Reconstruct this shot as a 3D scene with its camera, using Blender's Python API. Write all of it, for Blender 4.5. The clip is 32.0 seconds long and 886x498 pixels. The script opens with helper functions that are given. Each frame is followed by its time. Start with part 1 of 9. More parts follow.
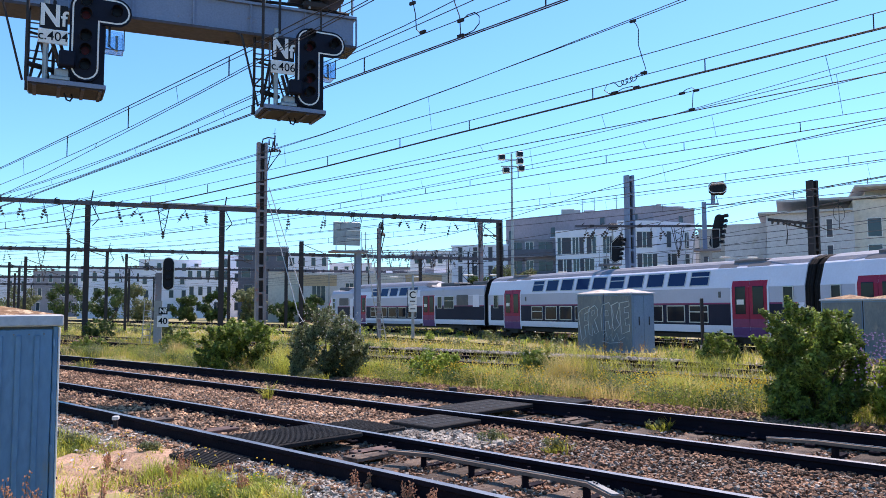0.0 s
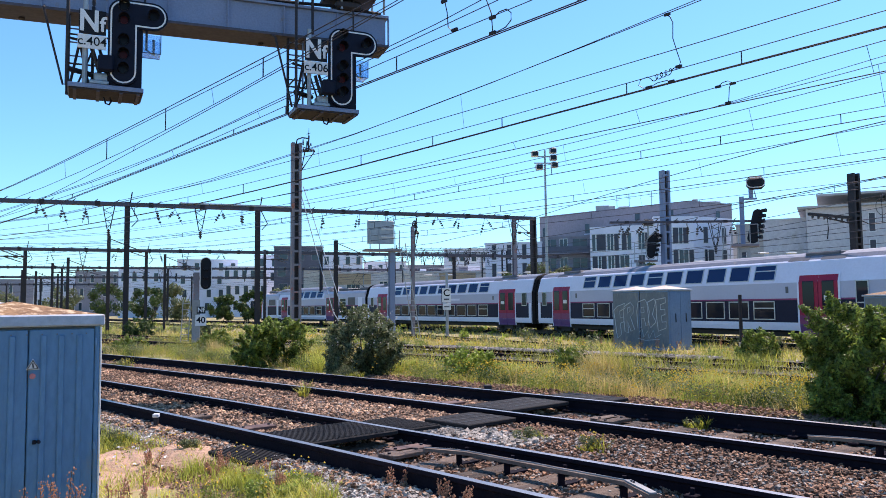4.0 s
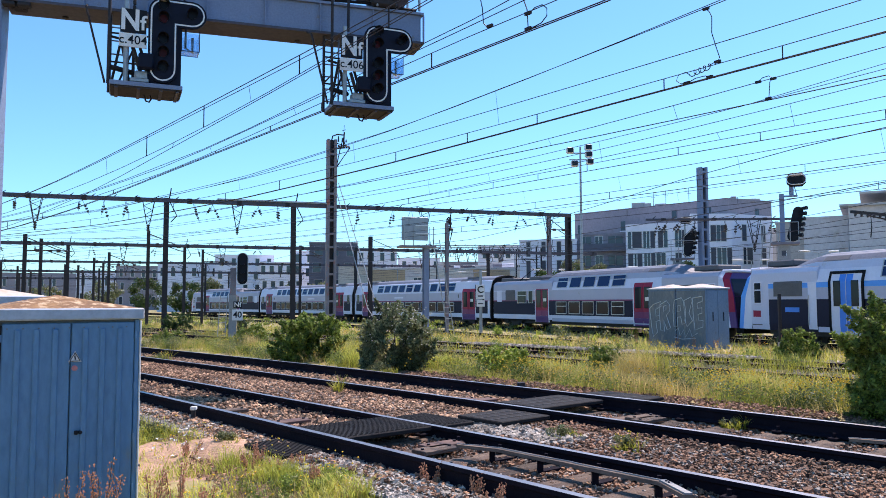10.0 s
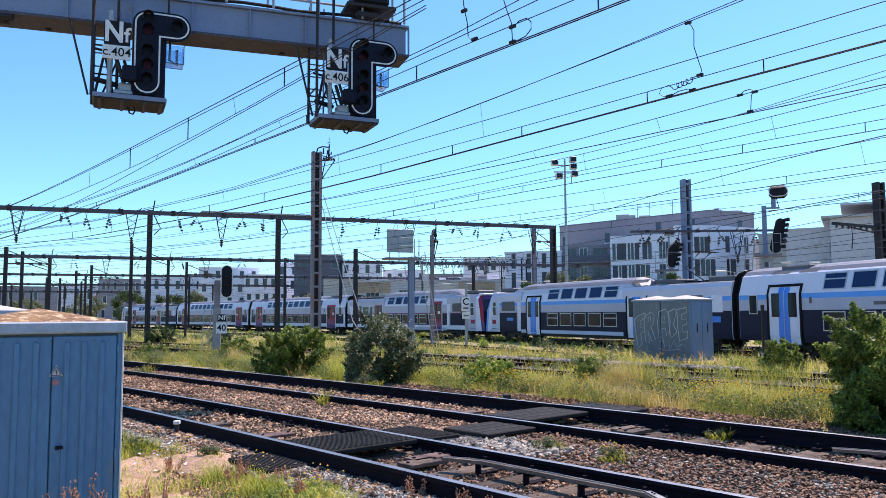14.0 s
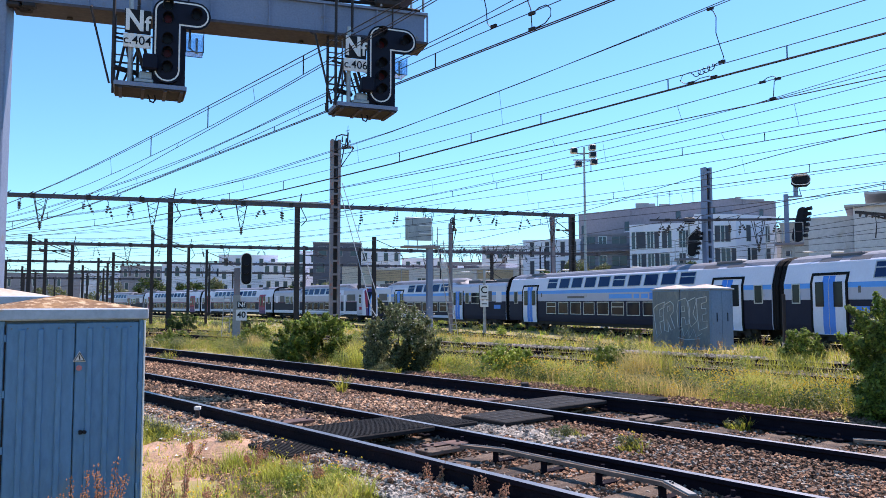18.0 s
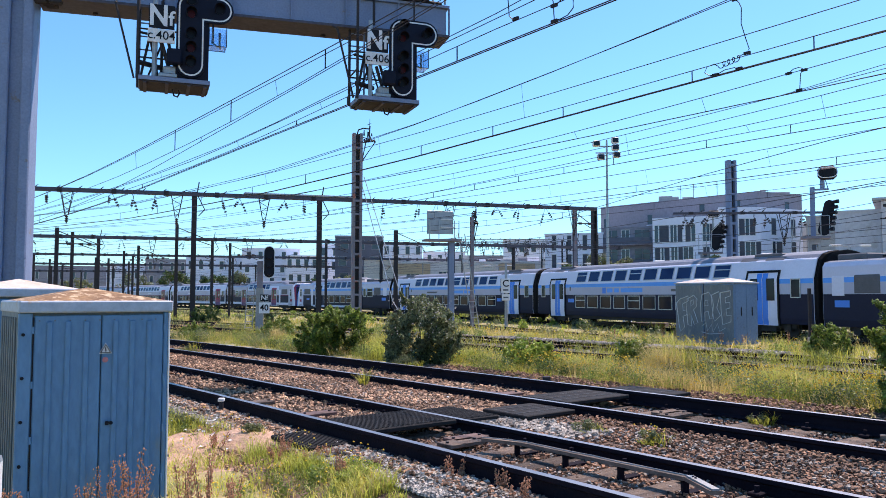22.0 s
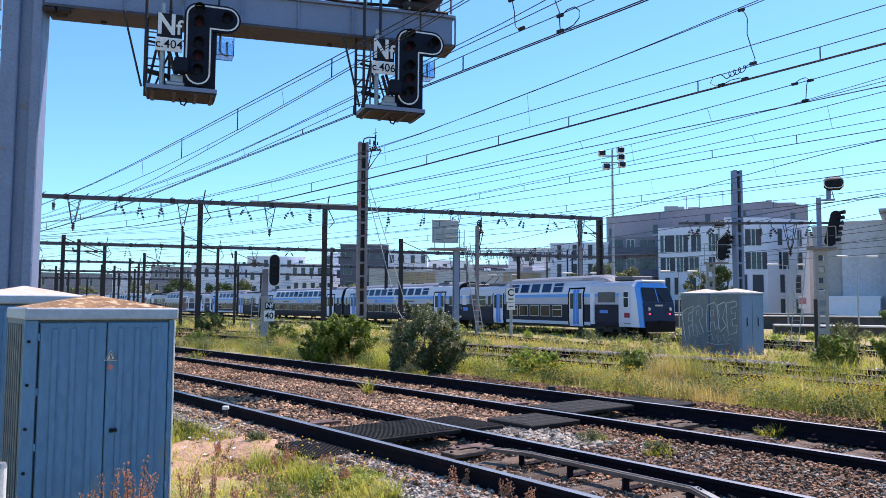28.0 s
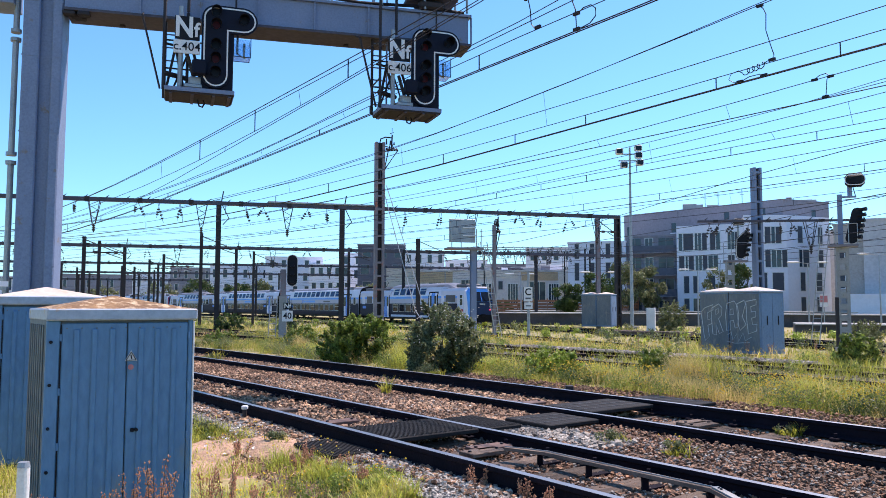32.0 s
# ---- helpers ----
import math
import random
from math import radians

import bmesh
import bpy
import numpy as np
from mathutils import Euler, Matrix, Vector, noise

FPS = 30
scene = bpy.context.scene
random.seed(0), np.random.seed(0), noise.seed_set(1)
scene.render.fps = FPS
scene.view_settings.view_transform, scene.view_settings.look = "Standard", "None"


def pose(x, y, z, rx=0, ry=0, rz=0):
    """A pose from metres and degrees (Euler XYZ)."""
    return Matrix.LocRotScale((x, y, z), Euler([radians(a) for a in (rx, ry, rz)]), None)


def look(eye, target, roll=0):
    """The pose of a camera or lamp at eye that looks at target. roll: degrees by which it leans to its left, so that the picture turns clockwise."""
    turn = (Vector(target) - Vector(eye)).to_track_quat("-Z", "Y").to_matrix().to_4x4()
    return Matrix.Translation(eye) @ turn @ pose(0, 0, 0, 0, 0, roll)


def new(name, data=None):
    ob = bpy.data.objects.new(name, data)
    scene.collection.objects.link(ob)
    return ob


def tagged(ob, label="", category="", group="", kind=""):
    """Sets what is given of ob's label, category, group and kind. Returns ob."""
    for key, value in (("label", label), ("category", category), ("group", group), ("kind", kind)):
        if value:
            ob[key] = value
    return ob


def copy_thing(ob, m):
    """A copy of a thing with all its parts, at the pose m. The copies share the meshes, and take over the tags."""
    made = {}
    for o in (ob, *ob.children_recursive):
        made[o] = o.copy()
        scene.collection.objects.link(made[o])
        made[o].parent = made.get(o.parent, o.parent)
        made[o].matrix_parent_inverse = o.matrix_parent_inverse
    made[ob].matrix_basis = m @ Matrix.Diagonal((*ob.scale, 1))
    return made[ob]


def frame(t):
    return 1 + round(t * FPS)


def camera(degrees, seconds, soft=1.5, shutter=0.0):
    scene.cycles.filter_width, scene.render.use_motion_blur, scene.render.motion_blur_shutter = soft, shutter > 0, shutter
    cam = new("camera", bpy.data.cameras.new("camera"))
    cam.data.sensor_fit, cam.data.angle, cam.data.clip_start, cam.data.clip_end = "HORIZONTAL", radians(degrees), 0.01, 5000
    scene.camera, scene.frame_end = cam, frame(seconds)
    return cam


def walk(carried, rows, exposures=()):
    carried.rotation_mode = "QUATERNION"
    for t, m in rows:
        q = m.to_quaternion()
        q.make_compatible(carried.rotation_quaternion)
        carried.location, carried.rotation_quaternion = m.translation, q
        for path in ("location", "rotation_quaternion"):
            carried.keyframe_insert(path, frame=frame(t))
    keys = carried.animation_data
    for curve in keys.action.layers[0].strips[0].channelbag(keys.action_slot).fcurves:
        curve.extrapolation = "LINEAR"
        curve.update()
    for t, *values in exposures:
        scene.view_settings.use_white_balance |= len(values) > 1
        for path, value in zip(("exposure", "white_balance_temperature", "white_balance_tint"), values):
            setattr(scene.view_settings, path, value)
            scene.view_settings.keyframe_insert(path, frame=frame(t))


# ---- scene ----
# Standing on one spot; seconds, yaw to the left, pitch, roll in degrees
EYE = (0.0, 0.0, 1.30)
PATH = [
    (0, -6.18, 4.29, -0.28), (0.5, -6.28, 4.43, -0.29), (1, -6.13, 4.46, -0.73), (1.5, -5.88, 4.44, -0.84),
    (2, -5.63, 4.46, -0.71), (2.5, -5.24, 4.43, -0.51), (3, -4.66, 4.37, -0.54), (3.5, -4.16, 4.28, -0.65),
    (5.5, -2.51, 3.81, -0.40), (6, -2.25, 3.78, -0.62), (6.5, -1.99, 3.72, -0.25), (7, -1.74, 3.73, -0.29),
    (7.5, -1.47, 3.78, -0.22), (8, -1.27, 3.78, -0.20), (8.5, -1.12, 3.77, -0.15), (9, -1.07, 3.79, -0.01),
    (9.5, -1.13, 3.86, -0.06), (10, -1.21, 3.92, -0.12), (10.5, -1.29, 3.99, -0.11), (11, -1.47, 4.15, -0.17),
    (11.5, -1.74, 4.31, -0.38), (12, -2.04, 4.50, -0.25), (12.5, -2.24, 4.61, -0.23), (13, -2.34, 4.69, -0.13),
    (13.5, -2.40, 4.75, -0.34), (14, -2.29, 4.80, -0.32), (14.5, -2.21, 4.81, -0.24), (16.5, -1.48, 4.36, 0.06),
    (17, -1.33, 4.24, 0.08), (17.5, -1.15, 4.13, -0.16), (18, -0.94, 3.94, -0.07), (18.5, -0.69, 3.73, 0.05),
    (19, -0.49, 3.61, -0.03), (19.5, -0.23, 3.52, -0.02), (20, -0.00, 3.47, 0.00), (20.5, 0.16, 3.42, 0.05),
    (21, 0.34, 3.38, 0.05), (21.5, 0.53, 3.40, 0.06), (22, 0.64, 3.46, 0.07), (22.5, 0.71, 3.53, 0.27),
    (23, 0.74, 3.65, 0.41), (23.5, 0.71, 3.73, 0.43), (24, 0.71, 3.83, 0.37), (24.5, 0.73, 3.90, 0.37),
    (25, 0.79, 4.01, 0.38), (25.5, 0.91, 4.04, 0.45), (27.5, 0.96, 4.15, 0.40), (28, 1.02, 4.11, 0.36),
    (28.5, 1.13, 4.10, 0.25), (29, 1.29, 4.10, 0.16), (29.5, 1.51, 4.09, 0.14), (30, 1.77, 4.05, 0.27),
    (30.5, 1.98, 4.03, 0.26), (31, 2.11, 4.02, 0.17), (31.5, 2.23, 4.04, 0.19), (32, 2.27, 4.07, 0.15),
]

# World: x to the right, y ahead, z up from the rail heads of the two near tracks.
cam = camera(59, 32.0, soft=0.85)


def turned(yaw, pitch, roll):
    """Level camera looking along +y, then yawed to the left, pitched up, leaned."""
    return Matrix.Translation(EYE) @ Matrix.Rotation(radians(yaw), 4, "Z") @ Matrix.Rotation(radians(90 + pitch), 4, "X") @ Matrix.Rotation(radians(roll), 4, "Z")


walk(cam, [(t, turned(a, b, c)) for t, a, b, c in PATH], [(0.0, 0.5, 6500, 26), (32.0, 0.5, 6500, 26)])

# ---- light ----
SUN_AZ, SUN_EL = radians(46), radians(57)
world = bpy.data.worlds.new("sky")
scene.world = world
world.use_nodes = True
_wn = world.node_tree.nodes
_sky = _wn.new("ShaderNodeTexSky")
_sky.sky_type, _sky.sun_disc = "NISHITA", False
_sky.sun_elevation, _sky.sun_rotation = SUN_EL, SUN_AZ
_sky.air_density, _sky.dust_density, _sky.ozone_density = 1.0, 0.3, 3.0
_tint = _wn.new("ShaderNodeMix")
_tint.data_type, _tint.blend_type = "RGBA", "MULTIPLY"
_tint.inputs[0].default_value, _tint.inputs[7].default_value = 1.0, (0.622, 1.11, 1.27, 1.0)
world.node_tree.links.new(_sky.outputs[0], _tint.inputs[6])
world.node_tree.links.new(_tint.outputs[2], _wn["Background"].inputs[0])
_wn["Background"].inputs[1].default_value = 0.125
sun = new("sun", bpy.data.lights.new("sun", "SUN"))
sun.data.energy, sun.data.angle, sun.data.color = 5.0, radians(0.53), (1.0, 0.905, 0.775)
_sd = Vector((math.sin(SUN_AZ) * math.cos(SUN_EL), math.cos(SUN_AZ) * math.cos(SUN_EL), math.sin(SUN_EL)))
sun.matrix_world = look(_sd * 100, (0, 0, 0))


# ---- materials ----
def surf(name, a, b=None, scale=3.0, rough=0.6, metal=0.0, bump=0.0, fine=40.0, spots=None, amount=0.35, stretch=(1, 1, 1), rand=0.0, spec=0.5, soft_dark=0.78):
    """A surface with broad and fine colour variation, optional stains of colour spots, and relief."""
    m = bpy.data.materials.new(name)
    m.use_nodes = True
    n, l = m.node_tree.nodes, m.node_tree.links
    p = n["Principled BSDF"]
    p.inputs["Metallic"].default_value = metal
    p.inputs["Specular IOR Level"].default_value = spec
    tc = n.new("ShaderNodeTexCoord")
    mp = n.new("ShaderNodeMapping")
    mp.inputs["Scale"].default_value = stretch
    l.new(tc.outputs["Object"], mp.inputs["Vector"])

    def noise_tex(sc, detail=5.0, rg=0.6):
        t = n.new("ShaderNodeTexNoise")
        t.inputs["Scale"].default_value, t.inputs["Detail"].default_value, t.inputs["Roughness"].default_value = sc, detail, rg
        l.new(mp.outputs[0], t.inputs["Vector"])
        return t.outputs["Fac"]

    def ramp(fac, lo, hi):
        r = n.new("ShaderNodeMapRange")
        r.inputs["From Min"].default_value, r.inputs["From Max"].default_value = lo, hi
        l.new(fac, r.inputs["Value"])
        return r.outputs[0]

    def mix(fac, x, y):
        k = n.new("ShaderNodeMix")
        k.data_type = "RGBA"
        for src, socket in ((fac, k.inputs[0]), (x, k.inputs[6]), (y, k.inputs[7])):
            if isinstance(src, (tuple, list)):
                socket.default_value = (*src, 1.0)
            elif isinstance(src, float):
                socket.default_value = src
            else:
                l.new(src, socket)
        return k.outputs[2]

    b = b or tuple(c * 0.78 for c in a)
    broad, small = noise_tex(scale), noise_tex(fine, 3.0)
    col = mix(ramp(broad, 0.32, 0.68), a, b)
    dark = mix(ramp(small, 0.35, 0.75), (1.0, 1.0, 1.0), (soft_dark,) * 3)
    mul = n.new("ShaderNodeMix")
    mul.data_type, mul.blend_type = "RGBA", "MULTIPLY"
    mul.inputs[0].default_value = 1.0
    l.new(col, mul.inputs[6]), l.new(dark, mul.inputs[7])
    col = mul.outputs[2]
    if spots:
        sp = noise_tex(scale * 2.7, 8.0, 0.7)
        col = mix(ramp(sp, 0.64 - amount * 0.25, 0.72 - amount * 0.2), col, spots)
    if rand:
        oi, gm = n.new("ShaderNodeObjectInfo"), n.new("ShaderNodeNewGeometry")
        ad = n.new("ShaderNodeMath")
        ad.operation = "ADD"
        l.new(oi.outputs["Random"], ad.inputs[0]), l.new(gm.outputs["Random Per Island"], ad.inputs[1])
        fr = n.new("ShaderNodeMath")
        fr.operation = "FRACT"
        l.new(ad.outputs[0], fr.inputs[0])
        hs = n.new("ShaderNodeHueSaturation")
        mr = n.new("ShaderNodeMapRange")
        mr.inputs["To Min"].default_value, mr.inputs["To Max"].default_value = 1 - rand, 1 + rand
        l.new(fr.outputs[0], mr.inputs["Value"])
        l.new(mr.outputs[0], hs.inputs["Value"]), l.new(col, hs.inputs["Color"])
        col = hs.outputs[0]
    l.new(col, p.inputs["Base Color"])
    rr = n.new("ShaderNodeMapRange")
    rr.inputs["To Min"].default_value, rr.inputs["To Max"].default_value = max(rough - 0.1, 0.02), min(rough + 0.12, 1)
    l.new(small, rr.inputs["Value"])
    l.new(rr.outputs[0], p.inputs["Roughness"])
    if bump:
        bp = n.new("ShaderNodeBump")
        bp.inputs["Strength"].default_value, bp.inputs["Distance"].default_value = min(1.0, 0.3 + bump), bump * 0.05
        l.new(small, bp.inputs["Height"])
        l.new(bp.outputs[0], p.inputs["Normal"])
    return m


def glossy(name, a, rough=0.08, spec=0.5, glow=0.0):
    """Dark tinted glass of a closed pane."""
    m = bpy.data.materials.new(name)
    m.use_nodes = True
    p = m.node_tree.nodes["Principled BSDF"]
    p.inputs["Base Color"].default_value = (*a, 1)
    p.inputs["Roughness"].default_value = rough
    p.inputs["Specular IOR Level"].default_value = spec
    if glow:
        p.inputs["Emission Color"].default_value = (*a, 1)
        p.inputs["Emission Strength"].default_value = glow
    return m


def leafy(name, a, b, rand=0.3, thin=0.42):
    """Thin leaves: some of the light shines through."""
    m = surf(name, a, b, 1.2, 0.52, rand=rand, fine=15.0)
    n, l = m.node_tree.nodes, m.node_tree.links
    p, out = n["Principled BSDF"], n["Material Output"]
    tr = n.new("ShaderNodeBsdfTranslucent")
    src = p.inputs["Base Color"].links[0].from_socket
    l.new(src, tr.inputs["Color"])
    mx = n.new("ShaderNodeMixShader")
    mx.inputs[0].default_value = thin
    l.new(p.outputs[0], mx.inputs[1]), l.new(tr.outputs[0], mx.inputs[2])
    l.new(mx.outputs[0], out.inputs["Surface"])
    return m


M = {}
M["soil"] = surf("soil", (0.46, 0.34, 0.19), (0.27, 0.24, 0.085), 0.5, 0.95, bump=0.6, fine=6.0, spots=(0.12, 0.15, 0.04), amount=0.6)
M["ballast"] = surf("ballast", (0.20, 0.12, 0.08), (0.11, 0.07, 0.05), 0.7, 0.95, bump=1.0, fine=22.0, spots=(0.30, 0.26, 0.22))
M["stone"] = surf("stone", (0.34, 0.185, 0.105), (0.135, 0.075, 0.045), 0.9, 0.9, bump=0.4, fine=60.0, rand=0.75)
M["stone_grey"] = surf("stone_grey", (0.46, 0.41, 0.345), (0.23, 0.20, 0.165), 0.9, 0.9, bump=0.4, fine=60.0, rand=0.5)
M["gravel"] = surf("gravel", (0.44, 0.40, 0.345), (0.22, 0.20, 0.17), 0.9, 0.9, bump=0.4, fine=60.0, rand=0.6)
M["stone_tan"] = surf("stone_tan", (0.56, 0.355, 0.215), (0.29, 0.165, 0.095), 0.9, 0.9, bump=0.4, fine=60.0, rand=0.75)
# near-black blue holds the shade and sky reflection of the rail sides
M["rail"] = surf("rail_side_shaded", (0.016, 0.012, 0.019), (0.009, 0.008, 0.013), 3.0, 0.9, metal=0.0, spec=0.12, bump=0.2, fine=50)
M["rail_top"] = surf("rail_top", (0.38, 0.37, 0.38), (0.28, 0.27, 0.28), 2.0, 0.42, metal=1.0, fine=90, stretch=(1, 1, 1))
M["sleeper"] = surf("sleeper", (0.20, 0.145, 0.105), (0.095, 0.065, 0.05), 3.5, 0.9, bump=0.7, fine=45, spots=(0.05, 0.038, 0.032), rand=0.4, stretch=(0.25, 2.2, 1))
M["rubber"] = surf("rubber", (0.07, 0.07, 0.071), (0.095, 0.093, 0.09), 4, 0.6, bump=0.3, fine=80)
M["steel_grey"] = surf("steel_grey", (0.215, 0.275, 0.41), (0.175, 0.23, 0.35), 1.2, 0.6, metal=0.1, bump=0.1, fine=30, spots=(0.2, 0.17, 0.15), amount=0.15)
M["galv"] = surf("galvanised", (0.42, 0.44, 0.45), (0.32, 0.34, 0.36), 3, 0.5, metal=0.6, fine=40)
M["dark_steel"] = surf("dark_steel", (0.026, 0.025, 0.031), (0.042, 0.033, 0.033), 1.5, 0.7, metal=0.3, bump=0.1, fine=30)
M["rust_steel"] = surf("rusty_steel", (0.27, 0.255, 0.28), (0.18, 0.165, 0.19), 0.7, 0.75, metal=0.1, bump=0.2, fine=20, spots=(0.36, 0.12, 0.08), amount=0.4)
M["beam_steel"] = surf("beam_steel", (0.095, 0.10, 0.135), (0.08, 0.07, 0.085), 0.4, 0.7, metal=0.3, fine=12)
M["black"] = surf("black_paint", (0.008, 0.009, 0.013), (0.013, 0.014, 0.02), 3, 0.6, fine=40, spec=0.2)
M["white"] = surf("white_paint", (0.78, 0.78, 0.77), (0.68, 0.68, 0.67), 3, 0.5, fine=40)
M["wire"] = surf("wire", (0.035, 0.037, 0.055), (0.05, 0.048, 0.06), 1, 0.6, metal=0.4)
M["insulator"] = surf("insulator", (0.035, 0.026, 0.032), (0.022, 0.018, 0.024), 5, 0.35)
M["cab_blue"] = surf("cabinet_blue", (0.095, 0.235, 0.40), (0.075, 0.195, 0.345), 1.2, 0.5, bump=0.05, fine=25, spots=(0.12, 0.19, 0.25), amount=0.15, stretch=(1, 1, 0.35))
M["cab_tan"] = surf("cabinet_weathered", (0.14, 0.175, 0.19), (0.11, 0.14, 0.155), 1.5, 0.6, fine=25, stretch=(1, 1, 0.3))
M["cab_rim"] = surf("cabinet_rim", (0.38, 0.45, 0.54), (0.31, 0.38, 0.47), 2, 0.5, fine=25, spots=(0.35, 0.25, 0.16), amount=0.2)
M["cab_roof"] = surf("rusty_roof", (0.34, 0.195, 0.085), (0.16, 0.08, 0.04), 4.5, 0.85, bump=0.3, fine=28, spots=(0.58, 0.42, 0.26), amount=0.5, soft_dark=0.6)
M["cab_roof2"] = surf("pale_roof", (0.66, 0.58, 0.50), (0.58, 0.48, 0.40), 1.5, 0.8, fine=20, spots=(0.5, 0.33, 0.2), amount=0.4)
M["signal_blue"] = surf("signal_board", (0.006, 0.009, 0.025), (0.005, 0.007, 0.018), 3, 0.6, fine=40, spec=0.2)
M["sign_white"] = surf("sign_white", (0.82, 0.82, 0.82), (0.74, 0.74, 0.74), 4, 0.45, fine=40)
M["rust_red"] = surf("rust_grating", (0.17, 0.10, 0.08), (0.10, 0.06, 0.05), 3, 0.85, fine=30)
M["clear_blue"] = glossy("blue_plastic", (0.62, 0.82, 0.98), 0.1)
M["clear_blue"].node_tree.nodes["Principled BSDF"].inputs["Transmission Weight"].default_value = 0.9
M["lens_red"] = glossy("red_lens", (0.05, 0.004, 0.004), 0.3, 0.15)
M["lens_dark"] = glossy("dark_lens", (0.008, 0.008, 0.010), 0.3, 0.15)
M["concrete"] = surf("concrete", (0.36, 0.36, 0.35), (0.28, 0.28, 0.27), 1.5, 0.85, bump=0.2, fine=25, spots=(0.2, 0.18, 0.15), amount=0.25)
M["hut_blue"] = surf("hut_blue", (0.15, 0.255, 0.39), (0.12, 0.205, 0.32), 0.9, 0.7, fine=18, spots=(0.10, 0.13, 0.15), amount=0.3)
M["hut_front"] = surf("hut_front", (0.175, 0.205, 0.22), (0.12, 0.15, 0.175), 1.6, 0.75, fine=22, spots=(0.24, 0.235, 0.22), amount=0.35, stretch=(1, 1, 0.4))
M["graffiti"] = surf("graffiti_paint", (0.62, 0.68, 0.72), (0.42, 0.48, 0.52), 6, 0.6, fine=30)


# ---- building blocks ----
def part(name, bm, material, parent=None, label="", smooth=False):
    """One mesh object from a bmesh, under a thing or a part."""
    me = bpy.data.meshes.new(name)
    bm.to_mesh(me)
    bm.free()
    if smooth:
        for poly in me.polygons:
            poly.use_smooth = True
    for k in (material if isinstance(material, (list, tuple)) else [material]):
        me.materials.append(M[k] if isinstance(k, str) else k)
    ob = new(name, me)
    if parent is not None:
        ob.parent = parent
    if label:
        ob["label"] = label
    return ob


def shared(name, mesh, parent, m):
    """One more object on a mesh that is there already."""
    ob = new(name, mesh)
    ob.parent = parent
    ob.matrix_local = m
    return ob


def thing(name, m, label, category, group="", kind=""):
    ob = new(name)
    ob.empty_display_size = 0.2
    ob.matrix_world = m
    return tagged(ob, label, category, group, kind)


def box(bm, x0, x1, y0, y1, z0, z1, mi=0):
    v = [bm.verts.new(c) for c in ((x0, y0, z0), (x1, y0, z0), (x1, y1, z0), (x0, y1, z0), (x0, y0, z1), (x1, y0, z1), (x1, y1, z1), (x0, y1, z1))]
    for q in ((0, 3, 2, 1), (4, 5, 6, 7), (0, 1, 5, 4), (1, 2, 6, 5), (2, 3, 7, 6), (3, 0, 4, 7)):
        bm.faces.new([v[i] for i in q]).material_index = mi
    return v


def bevel_box(bm, x0, x1, y0, y1, z0, z1, b=0.01):
    """A box whose edges are taken off."""
    t = bmesh.new()
    box(t, x0, x1, y0, y1, z0, z1)
    bmesh.ops.bevel(t, geom=list(t.edges), offset=b, segments=1, affect="EDGES")
    me = bpy.data.meshes.new("tmp")
    t.to_mesh(me), t.free()
    bm.from_mesh(me)
    bpy.data.meshes.remove(me)


def rod(bm, a, b, r, r2=None, seg=6, mi=0):
    """A round bar from a to b."""
    a, b = Vector(a), Vector(b)
    d = (b - a)
    q = d.to_track_quat("Z", "Y")
    r2 = r if r2 is None else r2
    rings = []
    for c, rad in ((a, r), (b, r2)):
        rings.append([bm.verts.new(c + q @ Vector((rad * math.cos(k * 2 * math.pi / seg), rad * math.sin(k * 2 * math.pi / seg), 0))) for k in range(seg)])
    for k in range(seg):
        bm.faces.new((rings[0][k], rings[0][(k + 1) % seg], rings[1][(k + 1) % seg], rings[1][k])).material_index = mi
    bm.faces.new(rings[0][::-1]).material_index = mi
    bm.faces.new(rings[1]).material_index = mi


def bar(bm, a, b, w, h, mi=0):
    """A rectangular bar from a to b, w wide (level) and h high."""
    a, b = Vector(a), Vector(b)
    d = (b - a).normalized()
    side = d.cross(Vector((0, 0, 1)))
    side = Vector((1, 0, 0)) if side.length < 1e-4 else side.normalized()
    up = side.cross(d)
    v = [bm.verts.new(c + side * sx * w / 2 + up * sz * h / 2) for c in (a, b) for sx, sz in ((-1, -1), (1, -1), (1, 1), (-1, 1))]
    for q in ((3, 2, 1, 0), (4, 5, 6, 7), (0, 1, 5, 4), (1, 2, 6, 5), (2, 3, 7, 6), (3, 0, 4, 7)):
        bm.faces.new([v[i] for i in q]).material_index = mi


def tube(bm, pts, r, seg=5):
    """One bent round bar through all the points."""
    pts = [Vector(p) for p in pts]
    rings = []
    for i, c in enumerate(pts):
        q = (pts[min(i + 1, len(pts) - 1)] - pts[max(i - 1, 0)]).to_track_quat("Z", "Y")
        rings.append([bm.verts.new(c + q @ Vector((r * math.cos(k * 2 * math.pi / seg), r * math.sin(k * 2 * math.pi / seg), 0))) for k in range(seg)])
    for a, b in zip(rings, rings[1:]):
        for k in range(seg):
            bm.faces.new((a[k], a[(k + 1) % seg], b[(k + 1) % seg], b[k]))
    bm.faces.new(rings[0][::-1]), bm.faces.new(rings[-1])


def hsect(bm, x, y, z0, z1, w, d, t=0.03):
    """An upright H-section: flanges across y, web between."""
    box(bm, x - w / 2, x + w / 2, y - d / 2, y - d / 2 + t, z0, z1)
    box(bm, x - w / 2, x + w / 2, y + d / 2 - t, y + d / 2, z0, z1)
    box(bm, x - t / 2, x + t / 2, y - d / 2 + t, y + d / 2 - t, z0, z1)


